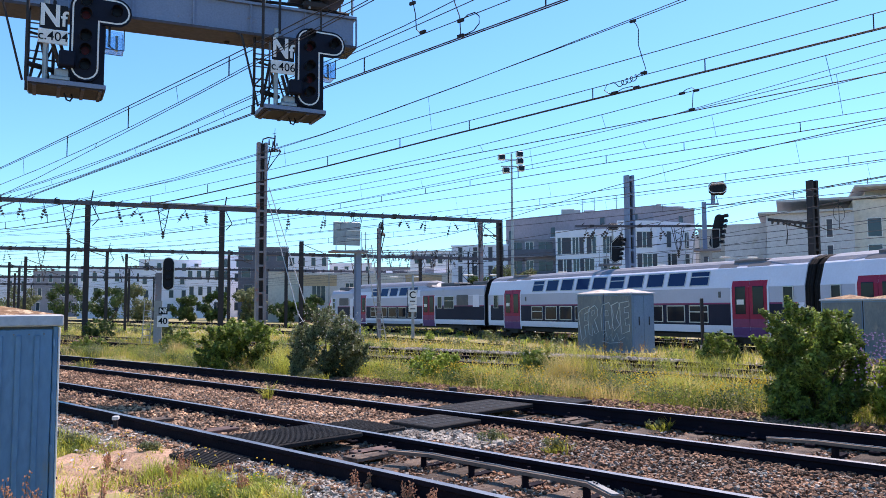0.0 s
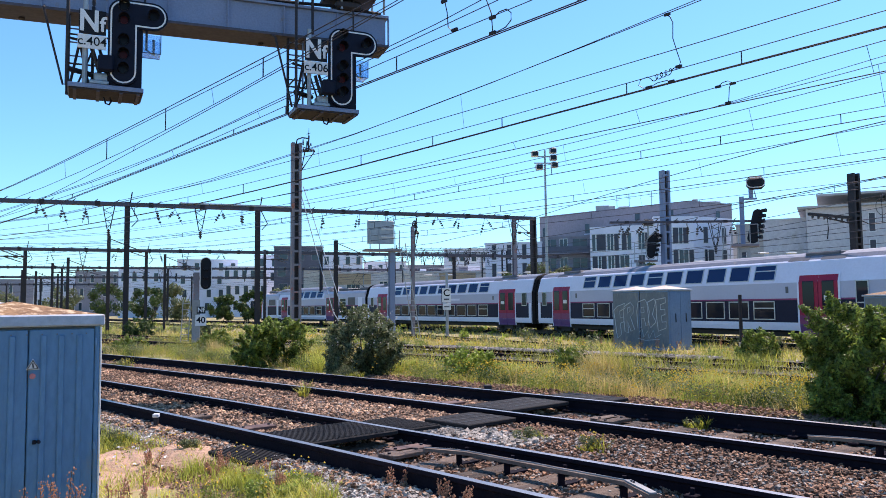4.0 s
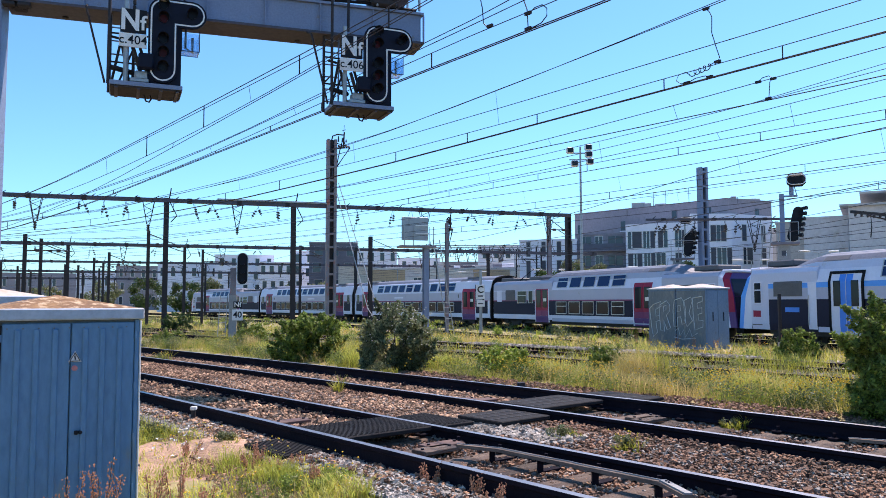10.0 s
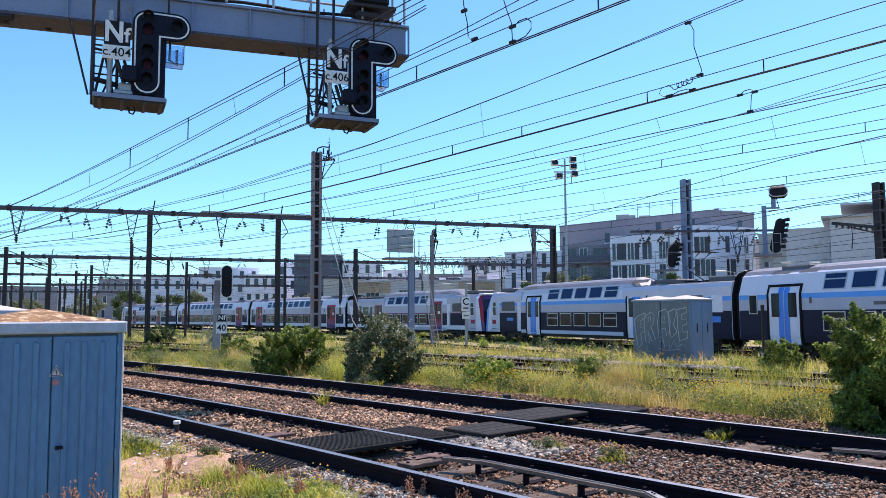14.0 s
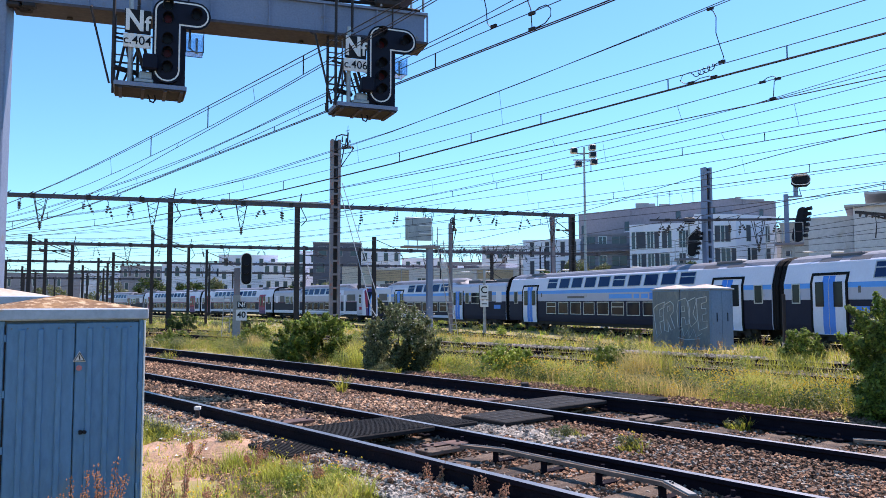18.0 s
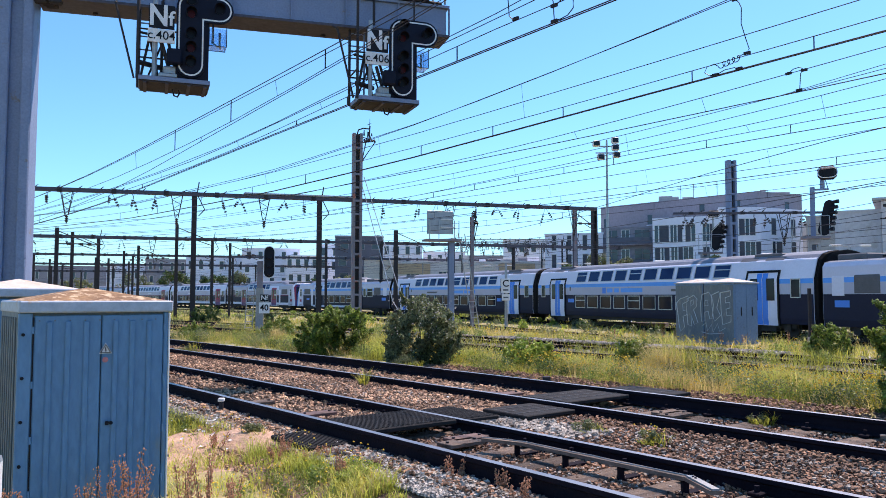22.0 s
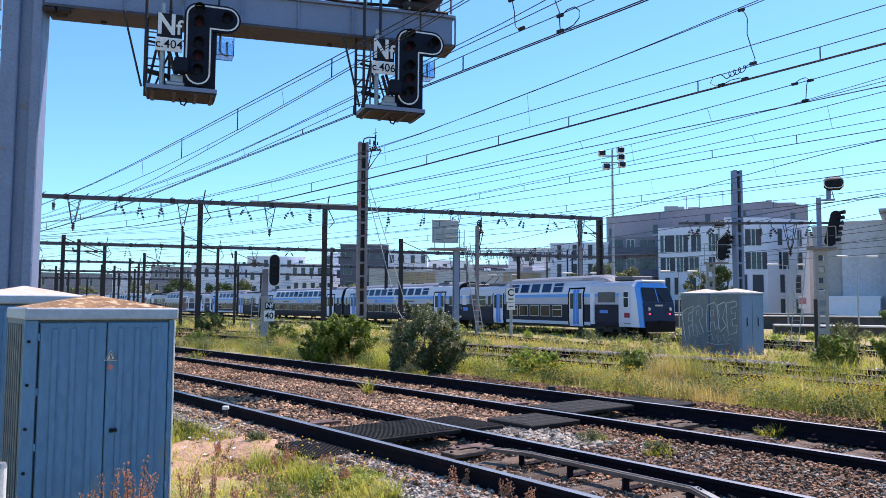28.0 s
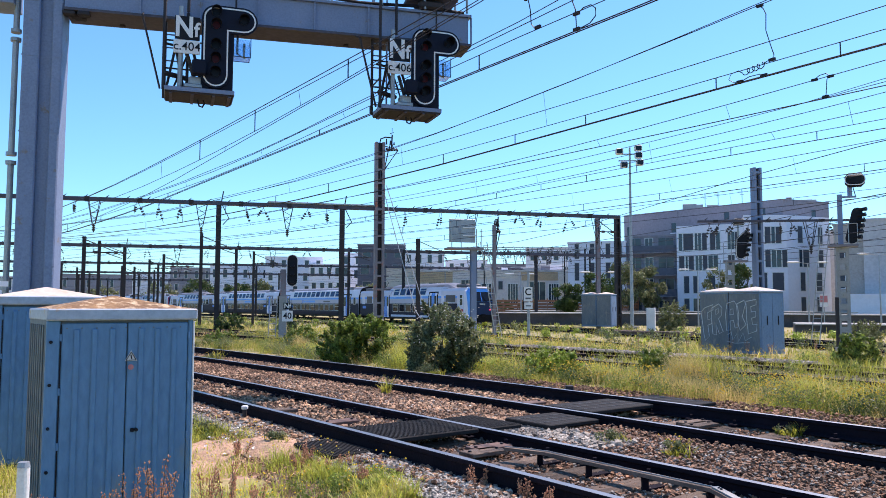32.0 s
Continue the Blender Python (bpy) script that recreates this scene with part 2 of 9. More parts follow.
def writing(name, text, size, material, parent, m, label="", bold=0.018):
    """Letters of the built-in font as a flat mesh; m: pose of the middle, letters in its xy plane."""
    cu = bpy.data.curves.new(name, "FONT")
    cu.body, cu.size, cu.align_x, cu.align_y, cu.extrude = text, size, "CENTER", "CENTER", 0.002
    cu.offset = size * bold
    tmp = bpy.data.objects.new("tmp", cu)
    me = bpy.data.meshes.new_from_object(tmp)
    bpy.data.objects.remove(tmp)
    bpy.data.curves.remove(cu)
    me.materials.clear()
    me.materials.append(M[material])
    ob = new(name, me)
    ob.parent, ob.matrix_local = parent, m
    if label:
        ob["label"] = label
    return ob


# ---- the lie of the land ----
R0, HEAD = 300.0, radians(38.0)
OX, OY = -R0 * math.cos(HEAD), -R0 * math.sin(HEAD)


def near(p, s):
    """A place p metres out from the camera's side of the near tracks, s metres along them (away, to the left)."""
    a = HEAD + s / R0
    return Vector((OX + (R0 + p) * math.cos(a), OY + (R0 + p) * math.sin(a), 0))


def p_of(x, y):
    return math.hypot(x - OX, y - OY) - R0


def near_pose(p, s, z=0.0):
    """Local x outward over the tracks, y along them away from the camera."""
    a = HEAD + s / R0
    return Matrix.Translation(near(p, s) + Vector((0, 0, z))) @ Matrix.Rotation(a, 4, "Z")


def gz(x, y):
    """Height of the ground."""
    p = p_of(x, y)
    z = float(np.interp(p, (-30, 2.6, 3.4, 9.6, 12, 19, 25, 33), (-0.32, -0.30, -0.27, -0.27, -0.24, -0.26, -0.55, -0.80)))
    return z


def bed_height(p):
    """Height of the ballast across the two near tracks."""
    return float(np.interp(p, (2.6, 3.0, 3.5, 3.9, 4.12, 5.46, 5.66, 7.05, 7.27, 8.6, 8.8, 9.2, 9.8), (-0.30, -0.25, -0.14, -0.11, -0.195, -0.195, -0.13, -0.12, -0.195, -0.195, -0.13, -0.14, -0.28)))


def foot(x, y):
    """Where a plant stands: on the ground or on the shoulder of the ballast."""
    p = p_of(x, y)
    return max(gz(x, y), bed_height(p)) - 0.02 if 2.6 < p < 4.2 else gz(x, y) - 0.02


# path of the train: s metres along, away and to the left
_S = np.arange(-90.0, 420.0, 0.5)
_h = 0.2784 + (0.76085 - 0.2784) * (1 - np.exp(-np.maximum(_S, -60) / 71.43))
_tx, _ty = np.cumsum(-np.sin(_h) * 0.5), np.cumsum(np.cos(_h) * 0.5)
_i0 = int(np.argmin(abs(_S)))
_tx, _ty = _tx - _tx[_i0] + 19.177, _ty - _ty[_i0] + 28.054
TRAIN_Z = -0.65


def line(s, off=0.0):
    """A place on the train's track at s, off metres to its camera side."""
    x, y, h = np.interp(s, _S, _tx), np.interp(s, _S, _ty), np.interp(s, _S, _h)
    return Vector((x - math.cos(h) * off, y - math.sin(h) * off, TRAIN_Z))


def head_at(t):
    return 55.68 + 6.1774 * t - 0.011934 * t * t + 0.000539 * t ** 3 - 0.10 * max(0.0, t - 28) ** 1.8


# ---- ground and tracks ----
def ground():
    verts, faces = [], []
    radii = [0.0] + [1.2 * 1.075 ** k for k in range(108)]
    n = 144
    for i, r in enumerate(radii):
        for k in range(n):
            a = 2 * math.pi * k / n
            x, y = r * math.cos(a), r * math.sin(a)
            z = gz(x, y)
            if r < 90:
                z += 0.05 * noise.noise((x * 0.7, y * 0.7, 0))
            verts.append((x, y, z))
    for i in range(len(radii) - 1):
        for k in range(n):
            faces.append((i * n + k, i * n + (k + 1) % n, (i + 1) * n + (k + 1) % n, (i + 1) * n + k))
    me = bpy.data.meshes.new("ground")
    me.from_pydata(verts, [], faces)
    me.materials.append(M["soil"])
    return tagged(new("ground", me), "dry soil ground with weeds between the railway tracks", "ground", kind="structure")


ground()


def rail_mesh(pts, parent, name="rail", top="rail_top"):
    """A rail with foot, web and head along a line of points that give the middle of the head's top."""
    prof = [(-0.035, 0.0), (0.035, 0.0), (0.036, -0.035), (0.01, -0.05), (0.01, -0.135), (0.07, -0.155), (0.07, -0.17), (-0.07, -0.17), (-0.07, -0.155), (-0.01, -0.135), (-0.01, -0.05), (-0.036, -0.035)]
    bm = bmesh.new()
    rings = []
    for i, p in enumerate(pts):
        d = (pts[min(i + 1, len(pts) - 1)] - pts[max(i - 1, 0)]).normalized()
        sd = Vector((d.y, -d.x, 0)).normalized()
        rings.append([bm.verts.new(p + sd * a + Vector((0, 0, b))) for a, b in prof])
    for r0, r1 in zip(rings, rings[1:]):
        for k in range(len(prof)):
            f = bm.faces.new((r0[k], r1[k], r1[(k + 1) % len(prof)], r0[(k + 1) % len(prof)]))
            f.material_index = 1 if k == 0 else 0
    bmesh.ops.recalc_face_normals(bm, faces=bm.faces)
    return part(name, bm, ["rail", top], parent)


def strip(name, f, s0, s1, ds, section, material, parent=None):
    """A bed swept along f(p, s); section: (p, z) across."""
    verts, faces, n = [], [], len(section)
    ss = np.arange(s0, s1 + 0.01, ds)
    for s in ss:
        for p, z in section:
            v = f(p, s)
            verts.append((v.x, v.y, z + (0.03 * noise.noise((v.x * 1.7, v.y * 1.7, 3)) if 0 < section.index((p, z)) < n - 1 else 0)))
    for i in range(len(ss) - 1):
        for k in range(n - 1):
            faces.append((i * n + k, i * n + k + 1, (i + 1) * n + k + 1, (i + 1) * n + k))
    me = bpy.data.meshes.new(name)
    me.from_pydata(verts, [], faces)
    me.materials.append(M[material])
    ob = new(name, me)
    ob.parent = parent
    return ob


def track(name, rails, s0, s1, label, bed=True, sleeper_s=None, f=near, bed_z=-0.17, step=2.0, shoulder=0.6, top="rail_top"):
    """rails: two of (p, z)."""
    t = tagged(new(name), label, "railway track", kind="structure")
    for p, z in rails:
        rail_mesh([f(p, s) + Vector((0, 0, z)) for s in np.arange(s0, s1 + 0.1, step)], t, top=top)
    a, b = rails[0][0], rails[1][0]
    if bed:
        ob = strip("ballast_bed", f, s0, s1, 1.0, [(a - shoulder - 0.95, bed_z - 0.15), (a - shoulder, bed_z + 0.03), (a - 0.12, bed_z + 0.05), (a + 0.1, bed_z - 0.035), ((a + b) / 2, bed_z - 0.035), (b - 0.1, bed_z - 0.035), (b + 0.12, bed_z + 0.03), (b + 0.6, bed_z + 0.03), (b + 1.15, bed_z - 0.16)], "ballast", t)
    if sleeper_s:
        me = None
        mid, z = (a + b) / 2, (rails[0][1] + rails[1][1]) / 2 - 0.172
        for s in np.arange(*sleeper_s):
            m = Matrix.Translation(f(mid, s) + Vector((0, 0, z))) @ Matrix.Rotation(HEAD + s / R0 + random.uniform(-0.015, 0.015), 4, "Z")
            if me is None:
                bm = bmesh.new()
                bevel_box(bm, -1.28, 1.28, -0.125, 0.125, -0.12, 0.0, 0.015)
                me = part("sleeper", bm, "sleeper", t).data
                bpy.data.objects.remove(t.children[-1])
            shared("sleeper", me, t, m)
    return t


track("track_1", [(4.04, 0.034), (5.54, -0.05)], -16, 200, "rusty running track with shiny rail heads on brown ballast", shoulder=0.4, sleeper_s=(-4, 46, 0.6))
track("track_2", [(7.19, -0.013), (8.69, 0.012)], -16, 200, "second running track with shiny rail heads and crossing mats", sleeper_s=(-4, 46, 0.6))
track("track_3", [(13.6, -0.10), (15.1, -0.10)], -20, 220, "overgrown siding with rusty rails in tall grass", top="rust_red", bed_z=-0.25, sleeper_s=(0, 30, 0.6))
track("track_4", [(17.0, -0.10), (18.5, -0.10)], -20, 220, "overgrown siding with pale gravel and rusty rails", top="rust_red", bed_z=-0.25, sleeper_s=(0, 30, 0.6))


def train_track(off, name, label):
    t = tagged(new(name), label, "railway track", kind="structure")
    for o in (off - 0.75, off + 0.75):
        rail_mesh([line(s, o) for s in np.arange(-60, 330, 3.0)], t)
    strip("ballast_bed", lambda p, s: line(s, off + p), -60, 330, 3.0, [(-2.0, TRAIN_Z - 0.32), (-1.3, TRAIN_Z - 0.16), (1.3, TRAIN_Z - 0.16), (2.0, TRAIN_Z - 0.32)], "ballast", t)


train_track(-1.4, "track_5", "main track on which the double-deck train runs")
train_track(7.5, "track_6", "track with rusty rails in front of the main line")
train_track(-5.6, "track_7", "track behind the main line")


# ---- double-deck trains ----
M["tr_grey"] = surf("train_grey", (0.47, 0.49, 0.60), (0.42, 0.44, 0.55), 0.5, 0.45, fine=10, spots=(0.38, 0.38, 0.42), amount=0.1, spec=0.3, soft_dark=0.93)
M["tr_navy"] = surf("train_navy", (0.012, 0.024, 0.07), (0.010, 0.02, 0.055), 0.8, 0.45, fine=10, spec=0.25, soft_dark=0.93)
M["tr_pale"] = surf("train_pale", (0.61, 0.64, 0.78), (0.55, 0.58, 0.72), 0.5, 0.45, fine=10, spots=(0.48, 0.49, 0.55), amount=0.1, spec=0.3, soft_dark=0.93)
M["tr_white"] = surf("train_white", (0.75, 0.765, 0.88), (0.68, 0.695, 0.81), 0.6, 0.45, fine=10, spec=0.3, soft_dark=0.93)
M["tr_roof"] = surf("train_roof", (0.18, 0.198, 0.245), (0.145, 0.16, 0.20), 0.6, 0.55, fine=10, spots=(0.25, 0.24, 0.23), amount=0.2)
M["tr_dark"] = surf("train_dark_band", (0.013, 0.015, 0.036), (0.018, 0.020, 0.044), 0.6, 0.5, fine=10, spec=0.15, soft_dark=0.93)
M["tr_purple"] = surf("train_purple", (0.26, 0.02, 0.10), (0.20, 0.018, 0.11), 0.8, 0.45, fine=10)
M["tr_red"] = surf("train_red", (0.38, 0.018, 0.05), (0.31, 0.016, 0.06), 0.8, 0.45, fine=10, spec=0.25)
M["tr_violet"] = surf("train_violet", (0.11, 0.025, 0.17), (0.08, 0.025, 0.16), 0.8, 0.45, fine=10)
M["tr_blue"] = surf("train_blue", (0.03, 0.24, 0.80), (0.028, 0.21, 0.70), 0.8, 0.35, fine=10, soft_dark=0.93)
M["tr_light_blue"] = surf("train_light_blue", (0.07, 0.36, 0.92), (0.06, 0.32, 0.84), 0.8, 0.35, fine=10, soft_dark=0.93)
M["tr_black"] = surf("train_black", (0.008, 0.008, 0.010), (0.014, 0.013, 0.014), 0.8, 0.8, fine=10, spec=0.15)
M["tr_glass"] = glossy("train_glass", (0.010, 0.014, 0.024), 0.06, 0.22)
# upper panes: blue of the reflected sky is put into the base colour
M["tr_glass_up"] = glossy("train_upper_sky_glass", (0.012, 0.035, 0.11), 0.06, 0.16)
M["tr_alu"] = surf("window_frame", (0.55, 0.56, 0.57), (0.5, 0.5, 0.5), 1, 0.4, metal=0.4, fine=20)
M["tr_vent"] = surf("train_grille", (0.13, 0.13, 0.14), (0.10, 0.10, 0.11), 2, 0.6, fine=30)
M["lamp_red"] = glossy("red_tail_lamp", (0.9, 0.05, 0.12), 0.2, glow=1.6)
M["rust_under"] = surf("underframe", (0.05, 0.042, 0.036), (0.035, 0.03, 0.028), 1, 0.85, fine=10)
LC = 25.7
PROF = [(0.62, 1.36), (0.9, 1.40), (2.74, 1.40), (3.62, 1.13), (3.86, 0.86), (3.99, 0.45), (4.05, 0.0)]


def half(z):
    return float(np.interp(z, [a for a, b in PROF], [b for a, b in PROF]))


def band(bm, x0, x1, z0, z1, out=0.0, mi=0, sides=(1, -1)):
    """A piece of both side walls between two heights, out metres proud of the body."""
    zs = sorted({z0, z1, *[z for z, w in PROF if z0 < z < z1]})
    for sg in sides:
        for a, b in zip(zs, zs[1:]):
            v = [bm.verts.new((x, sg * (half(z) + out), z)) for x, z in ((x0, a), (x1, a), (x1, b), (x0, b))]
            bm.faces.new(v if sg < 0 else v[::-1]).material_index = mi


def plate(bm, x0, x1, z0, z1, out, depth=0.02, sides=(1,)):
    """A thin plate on the side walls, following their shape."""
    zs = sorted({z0, z1, *[z for z, w in PROF if z0 < z < z1]})
    for sg in sides:
        v = [[bm.verts.new((x, sg * (half(z) + o), z)) for o in (out - depth, out) for x in (x0, x1)] for z in zs]
        for a, b in zip(v, v[1:]):
            for i, j in ((0, 1), (1, 3), (3, 2), (2, 0)):
                bm.faces.new((a[i], a[j], b[j], b[i]))
        bm.faces.new((v[0][0], v[0][2], v[0][3], v[0][1]))
        bm.faces.new((v[-1][0], v[-1][1], v[-1][3], v[-1][2]))
    bmesh.ops.recalc_face_normals(bm, faces=bm.faces)


def both(func):
    """Does the same on the two sides of a car."""
    def run(*args, **more):
        for sg in (1, -1):
            func(*args, side=sg, **more)
    return run


def hull(x0, x1, top, zlow=0.62, caps=True):
    """The closed core of a car: side walls and roof up to height top."""
    bm = bmesh.new()
    pr = [(z, w) for z, w in PROF if z < top - 0.02]
    if top < 4.0:
        pr = [(z, w) for z, w in PROF if z <= 2.75] + [(top - 0.28, 1.39), (top - 0.08, 1.27), (top, 1.05), (top + 0.03, 0)]
    else:
        pr = PROF
    ring = [(-w, z) for z, w in pr] + [(w, z) for z, w in reversed(pr[:-1])]
    rs = [[bm.verts.new((x, y, z)) for y, z in ring] for x in (x0, x1)]
    n = len(ring)
    for k in range(n):
        bm.faces.new((rs[0][k], rs[0][(k + 1) % n], rs[1][(k + 1) % n], rs[1][k]))
    bm.faces.new(rs[0][::-1]), bm.faces.new(rs[1])
    bmesh.ops.recalc_face_normals(bm, faces=bm.faces)
    for f in bm.faces:
        f.material_index = 1 if f.normal.z > 0.55 else 0
    return bm


@both
def win(car, x0, x1, z0, z1, up=False, split=False, frame="tr_alu", side=1):
    """A window: frame with a pane; split: with a hopper bar."""
    bm = bmesh.new()
    e = 0.045
    for a in ((x0, x1, z0, z0 + e), (x0, x1, z1 - e, z1), (x0, x0 + e, z0 + e, z1 - e), (x1 - e, x1, z0 + e, z1 - e)):
        plate(bm, *a, 0.035, 0.03, sides=(side,))
    if split:
        zm = z0 + (z1 - z0) * 0.62
        plate(bm, x0 + e, x1 - e, zm - 0.025, zm + 0.025, 0.035, 0.02, sides=(side,))
    fr = part("window", bm, frame, car)
    bm = bmesh.new()
    plate(bm, x0 + e, x1 - e, z0 + e, z1 - e, 0.016, 0.012, sides=(side,))
    part("pane", bm, "tr_glass_up" if up else "tr_glass", fr)


@both
def doors(car, x0, x1, red, side=1):
    """A pair of door leaves with their windows."""
    z0, z1, e, o = (0.53, 3.03, 0.09, 0.03) if red else (0.53, 3.06, 0.12, 0.05)
    bm = bmesh.new()
    plate(bm, x0 - e, x0, z0, z1 + e, o, o, sides=(side,)), plate(bm, x1, x1 + e, z0, z1 + e, o, o, sides=(side,)), plate(bm, x0, x1, z1, z1 + e, o, o, sides=(side,))
    part("door_frame", bm, "tr_white" if red else "tr_black", car)
    xm = (x0 + x1) / 2
    for a, b in ((x0, xm - 0.012), (xm + 0.012, x1)):
        bm = bmesh.new()
        if red:
            plate(bm, a, b, 1.35, z1, 0.03, 0.03, sides=(side,))
            leaf = part("door_leaf", bm, "tr_red", car, "red sliding door leaf fading to violet at the bottom")
            bm = bmesh.new()
            plate(bm, a, b, 0.98, 1.348, 0.03, 0.03, sides=(side,))
            part("leaf_middle", bm, "tr_purple", leaf)
            bm = bmesh.new()
            plate(bm, a, b, z0, 0.978, 0.03, 0.03, sides=(side,))
            part("leaf_foot", bm, "tr_violet", leaf)
        else:
            plate(bm, a, b, z0, z1, 0.03, 0.03, sides=(side,))
            leaf = part("door_leaf", bm, "tr_white", car, "white sliding door leaf with a blue stripe")
            bm = bmesh.new()
            c = (xm - 0.36, xm - 0.02) if a < xm - 0.5 else (xm + 0.02, xm + 0.36)
            plate(bm, *c, z0 + 0.02, z1 - 0.02, 0.034, 0.006, sides=(side,))
            part("door_stripe", bm, "tr_blue", leaf)
        bm = bmesh.new()
        m = (a + b) / 2
        w0, w1 = (m - 0.29, m + 0.29) if red else (xm - 0.82 * (xm - x0), xm - 0.29) if a < xm - 0.5 else (xm + 0.29, xm + 0.82 * (x1 - xm))
        plate(bm, w0, w1, 1.55 if red else 1.72, 2.78, 0.042, 0.01, sides=(side,))
        part("door_window", bm, "tr_glass", leaf)
        if red and a > xm - 0.5:
            bm = bmesh.new()
            plate(bm, m - 0.2, m + 0.2, 1.98, 2.20, 0.046, 0.004, sides=(side,))
            part("sticker", bm, "white", leaf)


@both
def grille(car, x0, x1, z0, z1, side=1):
    bm = bmesh.new()
    plate(bm, x0, x1, z0, z1, 0.02, 0.02, sides=(side,))
    g = part("grille", bm, "tr_vent", car, "grey louvred grille")
    bm = bmesh.new()
    for k in range(9):
        z = z0 + 0.06 + (z1 - z0 - 0.12) * k / 8
        plate(bm, x0 + 0.05, x1 - 0.05, z - 0.02, z + 0.02, 0.035, 0.015, sides=(side,))
    part("louvre", bm, "tr_vent", g)


def bogie(car, x):
    bm = bmesh.new()
    for sg in (1, -1):
        box(bm, x - 1.7, x + 1.7, sg * 1.05 - 0.07, sg * 1.05 + 0.07, 0.42, 0.62)
        box(bm, x - 0.5, x + 0.5, sg * 1.05 - 0.14, sg * 1.05 + 0.14, 0.25, 0.5)
        for a in (-1.2, 1.2):
            box(bm, x + a - 0.2, x + a + 0.2, sg * 1.08 - 0.12, sg * 1.08 + 0.12, 0.3, 0.6)
    b = part("bogie", bm, "rust_under", car)
    for a in (-1.2, 1.2):
        for sg in (1, -1):
            bm = bmesh.new()
            rod(bm, (x + a, sg * 0.72, 0.43), (x + a, sg * 0.85, 0.43), 0.43, seg=20)
            part("wheel", bm, "rust_under", b)


@both
def livery(car, x0, x1, red, top, side=1):
    """Paint bands along the side from x0 to x1."""
    rows = [("skirt", 0.62, 0.70, "tr_black"), ("bottom_stripe", 0.70, 1.04, "tr_white"), ("dark_band", 1.04, 2.0, "tr_dark"), ("waist_line", 2.0, 2.07, "tr_purple"), ("upper_band", 2.74, 3.3 if top < 4 else 3.69, "tr_white")] if red else \
        [("dark_band", 0.62, 2.02, "tr_dark"), ("waist_band", 2.024, 2.516, "tr_grey"), ("upper_stripe", 2.52, 2.74, "tr_light_blue"), ("upper_band", 2.744, 3.3 if top < 4 else 3.69, "tr_white")]
    for nm, a, b, mt in rows:
        bm = bmesh.new()
        band(bm, x0, x1, a, b, 0.008, sides=(side,))
        part(nm, bm, mt, car)


def underframe(car, x0, x1):
    bm = bmesh.new()
    box(bm, x0, x1, -1.2, 1.2, 0.42, 0.62)
    part("underframe", bm, "rust_under", car)


def roof_gear(car, xs, z=3.98):
    for x in xs:
        bm = bmesh.new()
        bevel_box(bm, x - 0.9, x + 0.9, -0.85, 0.85, z - 0.25, z + 0.04, 0.05)
        part("roof_unit", bm, "tr_vent", car, "dark grey roof ventilation unit")


def gangway(car, x0, x1):
    bm = bmesh.new()
    ring = [(-w, z) for z, w in PROF] + [(w, z) for z, w in reversed(PROF[:-1])]
    n, steps = len(ring), 7
    rs = []
    for i in range(steps):
        k = 0.995 if i % 2 else 0.975
        rs.append([bm.verts.new((x0 + (x1 - x0) * i / (steps - 1), y * k, 2.2 + (z - 2.2) * k)) for y, z in ring])
    for a, b in zip(rs, rs[1:]):
        for j in range(n):
            bm.faces.new((a[j], a[(j + 1) % n], b[(j + 1) % n], b[j]))
    bm.faces.new(rs[0][::-1]), bm.faces.new(rs[-1])
    bmesh.ops.recalc_face_normals(bm, faces=bm.faces)
    part("gangway", bm, "tr_black", car, "black rubber gangway bellows")


@both
def sidelights(car, x, z=2.3, side=1):
    bm = bmesh.new()
    plate(bm, x - 0.07, x + 0.07, z, z + 0.28, 0.02, 0.02, sides=(side,))
    part("door_lamp", bm, "tr_vent", car)


@both
def shoulders(car, xs, side=1):
    """Roof edge pieces: air intakes over the doors."""
    for x0, x1 in xs:
        bm = bmesh.new()
        plate(bm, x0, x1, 3.66, 3.84, 0.02, 0.03, sides=(side,))
        part("air_intake", bm, "tr_vent", car)


